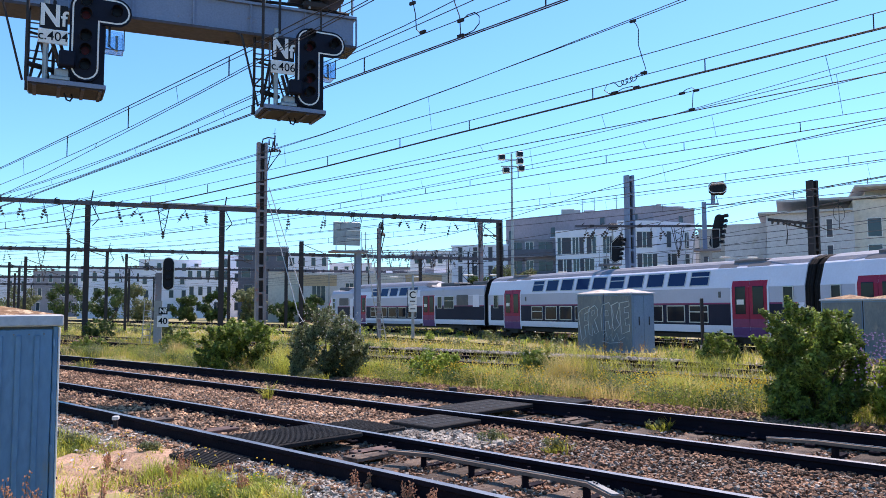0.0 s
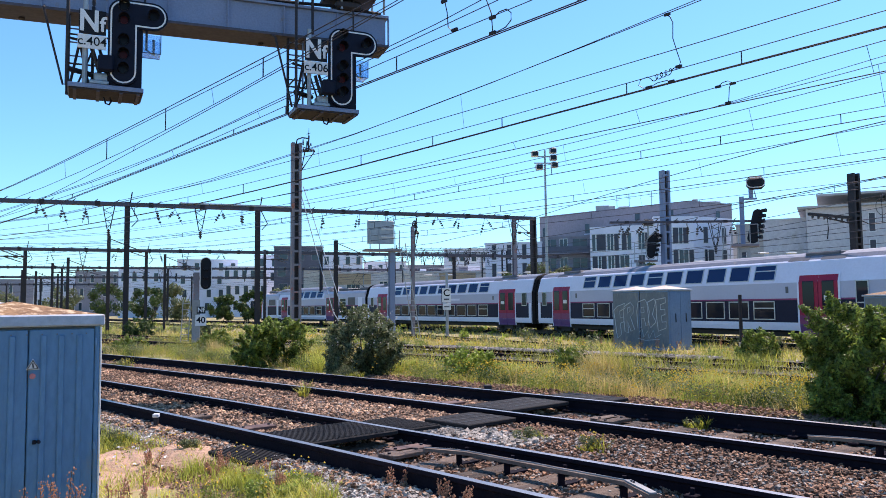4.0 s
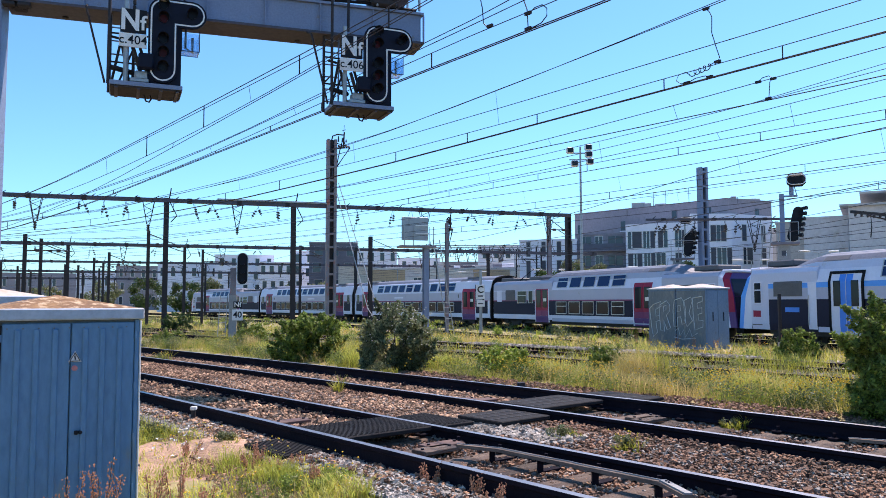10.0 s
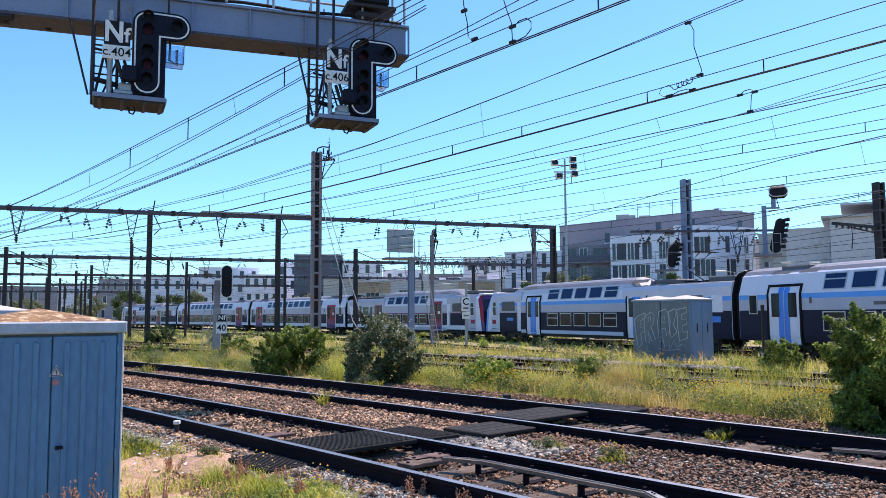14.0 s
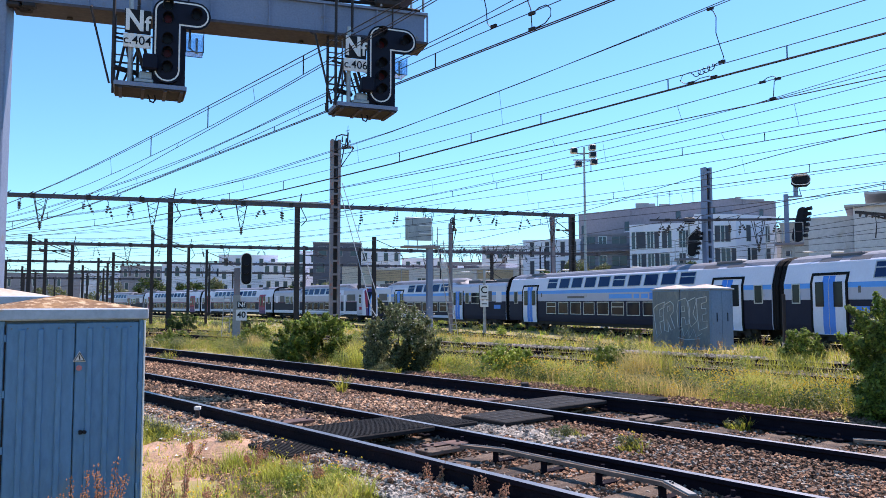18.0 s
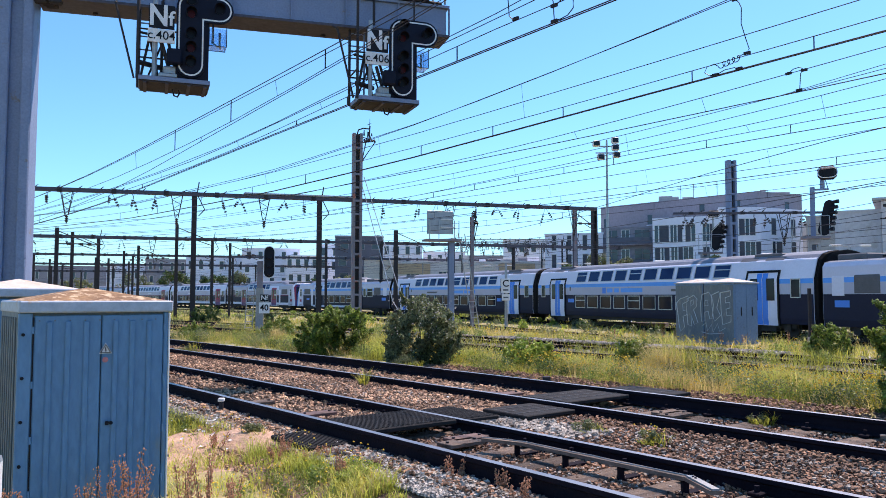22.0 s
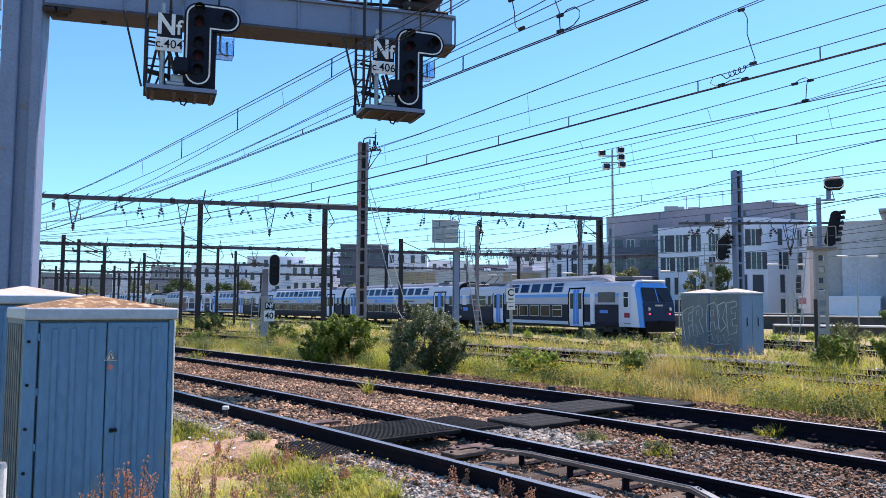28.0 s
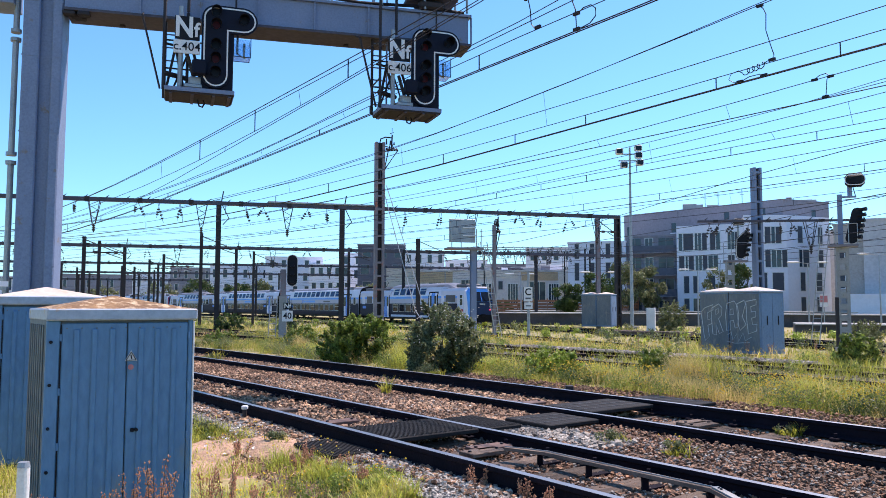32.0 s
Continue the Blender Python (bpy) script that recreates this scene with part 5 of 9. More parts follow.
for k in range(4):
    portal(6.0 + 0.6 * k, 92.0 + 8.0 * k, radians(4), -6.5, 9.0 - k, 8.0 + 0.35 * k, "far overhead line portal with many insulators above the main line", (-3.5 + k, 3.0), (-6.3, 8.6 - k) if k % 2 else (8.8,), beam=0.09, mat="galv", w=0.18, extras=(-5.0, -3.9, -2.2, -0.6, 0.7, 1.9, 4.1, 5.2, 6.4))
portal(16.4, 45.0, radians(-4), -3.6, 5.2, 6.1, "thin overhead line beam across the pale mast", (2.6,), (), beam=0.12, extras=(-3.0, -2.4, -1.6, -0.8, 0.9, 1.5, 3.6))
mast(9.75, 62.0, 8.2, 0.28, "rust_steel", name="catenary_post", label="slim brown steel post beside the platform", arm=1.6)
mast(13.26, 72.80, 9.53, 0.5, "dark_steel", label="dark boarded overhead line mast behind the main track", lattice=True)
mast(16.2, 45.3, 9.2, 0.5, "steel_grey", label="tall pale overhead line mast with openings", lattice=True)
arm_mast = mast(27.4, 44.5, 8.9, 0.55, "dark_steel", label="tall dark twin-post overhead line mast with bracket arm", lattice=True)


def bracket_arm(t, z):
    """A heavy dark arm to one side, with its insulators and drop wires."""
    bm = bmesh.new()
    bar(bm, (-0.3, 0, z), (-3.6, 0, z + 0.12), 0.16, 0.16), bar(bm, (-0.3, 0, z - 0.35), (-2.4, 0, z - 0.05), 0.07, 0.07)
    arm = part("bracket_arm", bm, "dark_steel", t, "dark bracket arm")
    for k in range(7):
        bm = bmesh.new()
        rod(bm, (-0.7 - 0.45 * k, -0.1, z - 0.06 + 0.015 * k), (-0.75 - 0.45 * k, -0.1, z - 0.24 + 0.015 * k), 0.09, 0.05, seg=8)
        part("insulator", bm, "insulator", arm)
    bm = bmesh.new()
    tube(bm, [(-2.2, 0, z), (-2.15, 0, z - 0.7), (-2.25, 0, z - 1.3)], 0.035), tube(bm, [(0.3, 0, z - 0.1), (1.2, 0, z - 0.35), (2.4, 0, z - 0.2), (3.3, 0, z - 0.3)], 0.03)
    part("drop_wire", bm, "dark_steel", arm)
    bm = bmesh.new()
    tube(bm, [(2.2 + 0.5 * math.cos(q * math.pi / 8), 0, z + 0.75 + 0.5 * math.sin(q * math.pi / 8)) for q in range(17)], 0.018)
    tube(bm, [(2.2, 0, z + 1.6), (2.2, 0, z - 0.2)], 0.022)
    part("wire_ring", bm, "dark_steel", arm)


bracket_arm(arm_mast, 7.05)


# ---- smaller signals, boards, huts ----
def low_signal():
    x, y = -8.22, 33.5
    t = thing("railway_signal", Matrix.Translation((x, y, gz(x, y))) @ Matrix.Rotation(radians(12), 4, "Z"), "post signal with dark oval head above small number signs", "signal")
    bm = bmesh.new()
    box(bm, -0.16, 0.16, -0.14, 0.14, -0.2, 1.9)
    part("concrete_base", bm, "concrete", t, "pale concrete post")
    bm = bmesh.new()
    hsect(bm, 0, 0, 1.9, 3.05, 0.24, 0.22)
    part("post", bm, "rust_steel", t)
    bm = bmesh.new()
    pts = arc(0.38, 2.55, 0.24, 180, 360) + arc(0.38, 3.45, 0.24, 0, 180)
    rounded(bm, pts, -0.25, -0.12)
    hd = part("head", bm, "black", t, "black oval signal head with white border")
    bm = bmesh.new()
    o = arc(0.38, 2.55, 0.24, 180, 360) + arc(0.38, 3.45, 0.24, 0, 180)
    i = arc(0.38, 2.55, 0.21, 180, 360) + arc(0.38, 3.45, 0.21, 0, 180)
    va, vb = [bm.verts.new((a, -0.256, b)) for a, b in o], [bm.verts.new((a, -0.256, b)) for a, b in i]
    for k in range(len(o)):
        bm.faces.new((va[k], va[(k + 1) % len(o)], vb[(k + 1) % len(o)], vb[k]))
    part("border", bm, "sign_white", hd)
    for z in (2.5, 2.85, 3.2):
        bm = bmesh.new()
        rod(bm, (0.38, -0.26, z), (0.38, -0.45, z + 0.02), 0.09, seg=10)
        part("hood", bm, "black", hd)
    bm = bmesh.new()
    box(bm, 0.03, 0.38, -0.17, -0.14, 1.33, 1.62)
    p = part("letter_plate", bm, "black", t)
    writing("letters", "Nf", 0.28, "sign_white", p, Matrix.Translation((0.2, -0.176, 1.475)) @ Matrix.Rotation(radians(90), 4, "X"))
    bm = bmesh.new()
    box(bm, -0.02, 0.42, -0.18, -0.14, 0.82, 1.28)
    p = part("speed_plate", bm, "sign_white", t, "white plate with black numerals")
    writing("numerals", "40", 0.36, "black", p, Matrix.Translation((0.2, -0.186, 1.05)) @ Matrix.Rotation(radians(90), 4, "X"))
    bm = bmesh.new()
    for xx in (-0.62, -0.32):
        rod(bm, (xx, 0.1, -0.1), (xx + 0.1, 0.1, 1.9), 0.02)
    ld = part("ladder", bm, "galv", t)
    for k in range(7):
        bm = bmesh.new()
        rod(bm, (-0.62 + 0.1 * k / 7, 0.1, 0.2 + 0.26 * k), (-0.32 + 0.1 * k / 7, 0.1, 0.2 + 0.26 * k), 0.014)
        part("rung", bm, "galv", ld)


low_signal()


def phone_sign():
    x, y = 3.6, 52.0
    t = thing("track_sign", Matrix.Translation((x, y, gz(x, y) + 0.28)) @ Matrix.Rotation(radians(-4), 4, "Z"), "white rectangular sign with a black letter C on a post", "sign")
    bm = bmesh.new()
    rod(bm, (0, 0, -0.5), (0, 0, 4.0), 0.11, 0.08, seg=10)
    part("post", bm, "galv", t)
    bm = bmesh.new()
    bevel_box(bm, -0.32, 0.26, -0.16, -0.12, 2.05, 3.0, 0.01)
    p = part("panel", bm, "sign_white", t)
    writing("letter", "C", 0.62, "black", p, Matrix.Translation((-0.02, -0.166, 2.66)) @ Matrix.Rotation(radians(90), 4, "X"))
    bm = bmesh.new()
    box(bm, -0.2, 0.15, -0.168, -0.162, 2.2, 2.3)
    part("text_bar", bm, "tr_vent", p)
    bm = bmesh.new()
    bevel_box(bm, -0.28, 0.26, -0.16, -0.12, 1.55, 1.98, 0.01)
    p = part("lower_panel", bm, "sign_white", t)
    bm = bmesh.new()
    box(bm, -0.18, 0.16, -0.168, -0.162, 1.72, 1.8)
    part("text_bar", bm, "tr_vent", p)
    bm = bmesh.new()
    box(bm, -0.36, -0.30, -0.14, 0.05, 1.5, 3.0)
    part("side_plate", bm, "black", t)


phone_sign()


def board_gantry():
    x, y = -0.05, 49.0
    t = thing("signal_board", Matrix.Translation((x, y, gz(x, y))) @ Matrix.Rotation(PHI, 4, "Z"), "grey signal board on a steel post with ladder", "signal")
    bm = bmesh.new()
    hsect(bm, 0, 0, -0.2, 5.6, 0.34, 0.34)
    part("post", bm, "steel_grey", t)
    bm = bmesh.new()
    box(bm, -1.75, 0.55, -0.5, 0.5, 5.5, 5.62)
    part("platform", bm, "rust_steel", t)
    bm = bmesh.new()
    bevel_box(bm, -1.62, 0.08, -0.25, -0.15, 5.95, 7.4, 0.02)
    b = part("board", bm, "galv", t, "pale grey sheet-metal board")
    for z in (6.35, 6.85):
        bm = bmesh.new()
        box(bm, -0.75, 0.1, -0.32, -0.26, z, z + 0.06)
        part("brace", bm, "white", b)
    for xx in (-1.5, -0.9, 0.1, 0.4):
        bm = bmesh.new()
        rod(bm, (xx, -0.4, 5.6), (xx, -0.4, 6.8), 0.03)
        part("railing_post", bm, "galv", t)
    bm = bmesh.new()
    for sx in (0.0, 0.42):
        rod(bm, (1.35 + sx, -0.4, -0.1), (0.35 + sx, -0.4, 6.0), 0.03)
    ld = part("ladder", bm, "galv", t, "pale steel ladder leaning on the platform")
    for k in range(17):
        bm = bmesh.new()
        f = (k + 0.5) / 18
        rod(bm, (1.35 - f, -0.4, 6.1 * f - 0.1), (1.77 - f, -0.4, 6.1 * f - 0.1), 0.02)
        part("rung", bm, "galv", ld)


board_gantry()
mast(1.35, 52.0, 6.6, 0.21, "rust_steel", name="catenary_post", label="pale steel post with insulators beside a ladder", head=True)


def guy_wires():
    for k, dx in enumerate((0.0, 0.55)):
        t = thing("guy_wire", Matrix(), "pale taut guy wire anchoring the tall mast", "wire", "guy wires")
        bm = bmesh.new()
        tube(bm, [(-5.7 + dx * 0.2, 49.5, 8.3 + 0.6 * k), (-3.3 + dx, 44.0, 1.0), (-2.2 + dx, 41.5, -0.35)], 0.025)
        part("cable", bm, "galv", t)


guy_wires()


def tall_signal():
    """Signal tower with a landing, seen against the flats."""
    x, y = 19.5, 42.2
    t = thing("signal_tower", Matrix.Translation((x, y, gz(x, y))) @ Matrix.Rotation(radians(-22), 4, "Z"), "pale steel signal tower with landing, ladder and black hooded signal", "signal")
    for sx in (-0.22, 0.22):
        bm = bmesh.new()
        box(bm, sx - 0.08, sx + 0.08, -0.25, 0.25, -0.2, 5.2)
        part("leg", bm, "concrete", t)
    for k in range(9):
        bm = bmesh.new()
        box(bm, -0.14, 0.14, -0.24, -0.2, 0.1 + 0.6 * k, 0.40 + 0.6 * k)
        part("batten", bm, "concrete", t)
    for k in range(9):
        bm = bmesh.new()
        box(bm, -0.14, 0.14, 0.2, 0.24, 0.1 + 0.6 * k, 0.40 + 0.6 * k)
        part("batten", bm, "concrete", t)
    bm = bmesh.new()
    box(bm, -0.66, 0.75, -0.5, 0.5, 5.2, 5.32)
    part("landing", bm, "rust_steel", t)
    bm = bmesh.new()
    box(bm, -0.17, 0.07, -0.12, 0.12, 5.32, 8.0)
    part("upper_post", bm, "steel_grey", t)
    bm = bmesh.new()
    pts = arc(0.46, 5.66, 0.3, 180, 360) + arc(0.74, 6.98, 0.26, 0, 180)
    rounded(bm, pts, -0.35, -0.1)
    hd = part("head", bm, "black", t, "black signal head with hoods")
    for k in range(6):
        bm = bmesh.new()
        z = 5.66 + 0.29 * k
        rod(bm, (0.58 + 0.05 * k, -0.3, z), (0.92 + 0.05 * k, -0.5, z + 0.03), 0.08, 0.11, seg=10)
        part("hood", bm, "black", hd)
    bm = bmesh.new()
    bevel_box(bm, 0.22, 1.17, -0.35, 0.1, 8.35, 9.1, 0.18)
    tl = part("top_lamp", bm, "black", t, "black oval route indicator")
    bm = bmesh.new()
    ring = arc(0.49, 8.725, 0.27, 90, 270) + arc(0.90, 8.725, 0.27, -90, 90)
    tube(bm, [(x, -0.36, z) for x, z in ring + ring[:1]], 0.025, 5)
    part("border", bm, "sign_white", tl)
    bm = bmesh.new()
    rod(bm, (0.45, 0, 7.9), (0.45, 0, 8.45), 0.12)
    box(bm, 0.072, 0.75, -0.12, 0.12, 7.82, 7.9)
    rod(bm, (0.72, 0, 7.88), (0.6, 0, 8.4), 0.025)
    part("arm", bm, "steel_grey", t)
    for xx in (-0.62, -0.3, 0.3, 0.72):
        bm = bmesh.new()
        rod(bm, (xx, -0.45, 5.3), (xx, -0.45, 6.4), 0.025)
        part("railing_post", bm, "galv", t)
    bm = bmesh.new()
    rod(bm, (-0.62, -0.45, 6.4), (0.72, -0.45, 6.4), 0.025)
    part("hand_rail", bm, "galv", t)
    bm = bmesh.new()
    for sx in (0, 0.4):
        rod(bm, (-1.65 + sx, -0.52, -0.1), (-1.0 + sx, -0.52, 6.3), 0.028)
    ld = part("ladder", bm, "galv", t)
    for k in range(18):
        bm = bmesh.new()
        f = (k + 0.5) / 19
        rod(bm, (-1.65 + 0.65 * f, -0.52, 6.4 * f - 0.1), (-1.25 + 0.65 * f, -0.52, 6.4 * f - 0.1), 0.018)
        part("rung", bm, "galv", ld)


tall_signal()


def mid_signal():
    """Black signal on the pale mast before the flats."""
    x, y = 15.2, 45.9
    t = thing("railway_signal", Matrix.Translation((x, y, gz(x, y))) @ Matrix.Rotation(radians(-15), 4, "Z"), "black hooded signal head on a steel post with landing", "signal")
    bm = bmesh.new()
    for sx in (-0.56, -0.2):
        box(bm, sx - 0.06, sx + 0.06, -0.18, 0.18, -0.2, 4.6)
    part("post", bm, "concrete", t)
    for k in range(8):
        bm = bmesh.new()
        box(bm, -0.5, -0.26, -0.17, -0.13, 0.1 + 0.58 * k, 0.38 + 0.58 * k)
        part("batten", bm, "concrete", t)
    bm = bmesh.new()
    box(bm, -0.75, 0.6, -0.4, 0.4, 4.6, 4.7)
    part("landing", bm, "rust_steel", t)
    bm = bmesh.new()
    rounded(bm, arc(0.22, 5.02, 0.29, 180, 360) + arc(0.52, 6.12, 0.25, 0, 120) + [(-0.02, 5.95)], -0.35, -0.15)
    hd = part("head", bm, "black", t)
    bm = bmesh.new()
    ring = arc(0.22, 5.02, 0.25, 180, 360) + arc(0.52, 6.12, 0.21, 0, 120) + [(0.02, 5.93)]
    tube(bm, [(x, -0.355, z) for x, z in ring + ring[:1]], 0.018, 4)
    part("border", bm, "sign_white", hd, "white outline")
    for k in range(5):
        bm = bmesh.new()
        z = 4.98 + 0.28 * k
        rod(bm, (0.34 + 0.06 * k, -0.3, z), (0.6 + 0.06 * k, -0.46, z + 0.02), 0.07, 0.1, seg=10)
        part("hood", bm, "black", hd)
    bm = bmesh.new()
    bevel_box(bm, -0.24, 0.51, -0.3, 0.0, 6.72, 7.14, 0.14)
    ri = part("route_indicator", bm, "black", t)
    bm = bmesh.new()
    ring = arc(-0.06, 6.93, 0.15, 90, 270) + arc(0.33, 6.93, 0.15, -90, 90)
    tube(bm, [(x, -0.31, z) for x, z in ring + ring[:1]], 0.018, 4)
    part("border", bm, "sign_white", ri)
    bm = bmesh.new()
    for sx in (-1.35, -1.0):
        rod(bm, (sx + 0.0, -0.42, -0.1), (sx + 0.45, -0.42, 4.7), 0.025)
    ld = part("ladder", bm, "galv", t)
    for k in range(13):
        bm = bmesh.new()
        f = (k + 0.5) / 13
        rod(bm, (-1.35 + 0.45 * f, -0.42, 4.8 * f - 0.1), (-1.0 + 0.45 * f, -0.42, 4.8 * f - 0.1), 0.016)
        part("rung", bm, "galv", ld)
    for xx in (-0.72, -0.3, 0.57):
        bm = bmesh.new()
        rod(bm, (xx, -0.38, 4.7), (xx, -0.38, 5.7), 0.02)
        part("railing_post", bm, "galv", t)
    bm = bmesh.new()
    rod(bm, (-0.72, -0.38, 5.7), (0.57, -0.38, 5.7), 0.02)
    part("hand_rail", bm, "galv", t)
    bm = bmesh.new()
    rod(bm, (0.1, 0, 4.7), (0.1, -0.1, 6.75), 0.05)
    part("signal_post", bm, "galv", t)


mid_signal()


def flood_light():
    x, y = 13.95, 70.0
    t = thing("floodlight_mast", Matrix.Translation((x, y, gz(x, y))), "slender galvanised floodlight mast with four lamps", "lamp post")
    bm = bmesh.new()
    rod(bm, (0, 0, -0.2), (0, 0, 16.2), 0.17, 0.08, seg=10)
    part("pole", bm, "galv", t)
    for z in (15.0, 15.6):
        bm = bmesh.new()
        bar(bm, (-1.0, 0, z), (1.0, 0, z), 0.08, 0.1)
        part("cross_arm", bm, "galv", t)
    for k, (xx, z) in enumerate(((-0.95, 15.55), (0.72, 15.85), (-0.55, 14.35), (0.85, 14.55), (0.75, 15.2))):
        bm = bmesh.new()
        bevel_box(bm, xx - 0.34, xx + 0.34, -0.35, 0.1, z - 0.02, z + 0.55, 0.1)
        lp = part("lamp", bm, "white", t, "pale grey floodlight housing")
        bm = bmesh.new()
        bevel_box(bm, xx - 0.26, xx + 0.26, -0.37, -0.352, z + 0.06, z + 0.46, 0.005)
        part("lamp_glass", bm, "tr_glass", lp)
    bm = bmesh.new()
    box(bm, -0.5, 0.5, -0.5, 0.5, -0.2, 0.25)
    part("footing", bm, "concrete", t)


flood_light()


def hut(ax, ay, turn, length, width, h, label, graffiti=False, z0=None, roof="cab_roof2"):
    """Twin relay hut; local x along its long front (facing -y), origin at the front's left foot."""
    t = thing("relay_hut", Matrix.Translation((ax, ay, gz(ax, ay) if z0 is None else z0)) @ Matrix.Rotation(turn, 4, "Z"), label, "hut", "relay huts")
    half_l = length / 2
    for k in range(2):
        bm = bmesh.new()
        bevel_box(bm, k * half_l + 0.01, (k + 1) * half_l - 0.01, 0, width, -0.1, h, 0.015)
        part("module", bm, "hut_blue", t, "faded blue sheet-metal module")
        bm = bmesh.new()
        bevel_box(bm, k * half_l - 0.04, (k + 1) * half_l + 0.04 * (k == 1), -0.05, width + 0.05, h, h + 0.06, 0.01)
        rm = part("roof_rim", bm, "cab_rim", t)
        bm = bmesh.new()
        hip(bm, k * half_l, (k + 1) * half_l, 0, width, h + 0.06, 0.17)
        part("roof", bm, roof, rm)
    for a, b in ((0.06, width / 2 - 0.01), (width / 2 + 0.01, width - 0.06)):
        bm = bmesh.new()
        bevel_box(bm, length - 0.01, length + 0.012, a, b, 0.02, h - 0.08, 0.005)
        d = part("door", bm, "hut_blue", t)
        bm = bmesh.new()
        bevel_box(bm, length + 0.012, length + 0.035, (a + b) / 2 - 0.02, (a + b) / 2 + 0.02, h * 0.45, h * 0.6, 0.004)
        part("handle", bm, "black", d)
    for k in range(2):
        bm = bmesh.new()
        bevel_box(bm, k * half_l + 0.05, (k + 1) * half_l - 0.05, -0.014, 0.0, 0.02, h - 0.06, 0.004)
        part("front_sheet", bm, "hut_front", t, "weathered grey front sheet")
    bm = bmesh.new()
    box(bm, half_l - 0.012, half_l + 0.012, -0.004, 0.03, 0.0, h)
    part("joint", bm, "dark_steel", t)
    if graffiti:
        # bubble letters: x along the front, height in metres
        def scrawl(pts, wide=0.03, closed=True):
            bm = bmesh.new()
            loop = pts + pts[:1] if closed else pts
            tube(bm, [(x, -0.02, z) for x, z in loop], wide * 0.6, 4)
            part("graffiti_stroke", bm, "graffiti", t)
        scrawl([(0.08, 1.48), (0.28, 1.65), (0.72, 1.78), (0.73, 1.58), (0.42, 1.45), (0.44, 1.17), (0.64, 1.22), (0.65, 1.02), (0.43, 0.95), (0.50, 0.51), (0.28, 0.33), (0.21, 0.61), (0.14, 1.12)])
        scrawl([(0.67, 1.65), (1.02, 1.81), (1.19, 1.65), (1.16, 1.37), (1.0, 1.22), (1.22, 0.71), (1.02, 0.63), (0.86, 1.02), (0.89, 0.56), (0.69, 0.61), (0.63, 1.22)])
        scrawl([(0.86, 1.58), (1.0, 1.63), (0.99, 1.45), (0.86, 1.37)], 0.024)
        scrawl([(1.36, 1.42), (1.44, 1.83), (1.80, 1.93), (1.91, 1.78), (2.0, 0.92), (1.82, 0.87), (1.75, 1.17), (1.58, 1.14), (1.58, 0.79), (1.40, 0.76)])
        scrawl([(1.60, 1.6), (1.74, 1.62), (1.75, 1.4), (1.58, 1.38)], 0.024)
        scrawl([(1.93, 1.81), (2.29, 1.95), (2.35, 1.81), (2.18, 1.32), (2.35, 1.02), (2.07, 0.79), (1.96, 1.02), (2.02, 1.42)])
        scrawl([(2.37, 1.91), (2.86, 1.98), (2.85, 1.78), (2.60, 1.71), (2.61, 1.51), (2.82, 1.53), (2.82, 1.32), (2.63, 1.27), (2.66, 1.02), (2.87, 1.04), (2.85, 0.79), (2.46, 0.66), (2.39, 1.22)])
        scrawl([(1.45, 0.6), (1.62, 0.72), (1.7, 0.4), (1.9, 0.66), (1.98, 0.36), (2.2, 0.7), (2.3, 0.4), (2.6, 0.55)], 0.022, False)
        scrawl([(1.4, 0.35), (1.8, 0.28), (2.5, 0.34)], 0.02, False)
    return t


HT = radians(-60)
hut(9.29, 32.71, HT, 3.01, 1.33, 2.26, "faded blue twin relay hut with pale graffiti in tall grass", True, -0.45)
hut(16.89, 27.18, HT, 3.01, 1.33, 1.93, "blue-grey twin relay hut with rusty roof behind a bush", False, -0.45, "cab_roof")
hut(8.35, 61.4, radians(-22), 2.3, 2.0, 2.35, "small grey-blue metal relay hut beside the platform", False, -0.25)


def short_post():
    t = thing("marker_post", Matrix.Translation((14.9, 32.85, -0.5)), "slim dark steel post standing beside the relay hut", "post")
    bm = bmesh.new()
    bevel_box(bm, -0.06, 0.06, -0.06, 0.06, -0.1, 2.15, 0.01)
    part("post", bm, "dark_steel", t)
    bm = bmesh.new()
    bevel_box(bm, -0.09, 0.09, -0.09, 0.09, -0.1, 0.12, 0.01)
    part("foot", bm, "concrete", t)


short_post()


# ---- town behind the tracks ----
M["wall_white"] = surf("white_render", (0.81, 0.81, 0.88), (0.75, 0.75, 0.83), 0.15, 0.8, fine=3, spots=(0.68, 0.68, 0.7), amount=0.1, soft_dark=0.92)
M["wall_pale"] = surf("pale_render", (0.68, 0.64, 0.62), (0.60, 0.56, 0.54), 0.2, 0.85, fine=3, spots=(0.45, 0.41, 0.38), amount=0.25)
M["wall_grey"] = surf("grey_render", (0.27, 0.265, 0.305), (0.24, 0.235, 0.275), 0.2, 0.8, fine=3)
M["wall_cream"] = surf("cream_render", (0.60, 0.58, 0.59), (0.54, 0.52, 0.53), 0.15, 0.8, fine=3, spots=(0.44, 0.41, 0.38), amount=0.2)
M["wall_tan"] = surf("tan_render", (0.46, 0.42, 0.385), (0.41, 0.37, 0.335), 0.2, 0.85, fine=4, spots=(0.32, 0.28, 0.25), amount=0.2)
M["wall_beige"] = surf("beige_render", (0.72, 0.66, 0.58), (0.66, 0.60, 0.52), 0.15, 0.8, fine=3, spots=(0.45, 0.40, 0.34), amount=0.15)
M["wall_dark"] = surf("slate_cladding", (0.10, 0.11, 0.15), (0.08, 0.09, 0.12), 0.3, 0.6, fine=3)
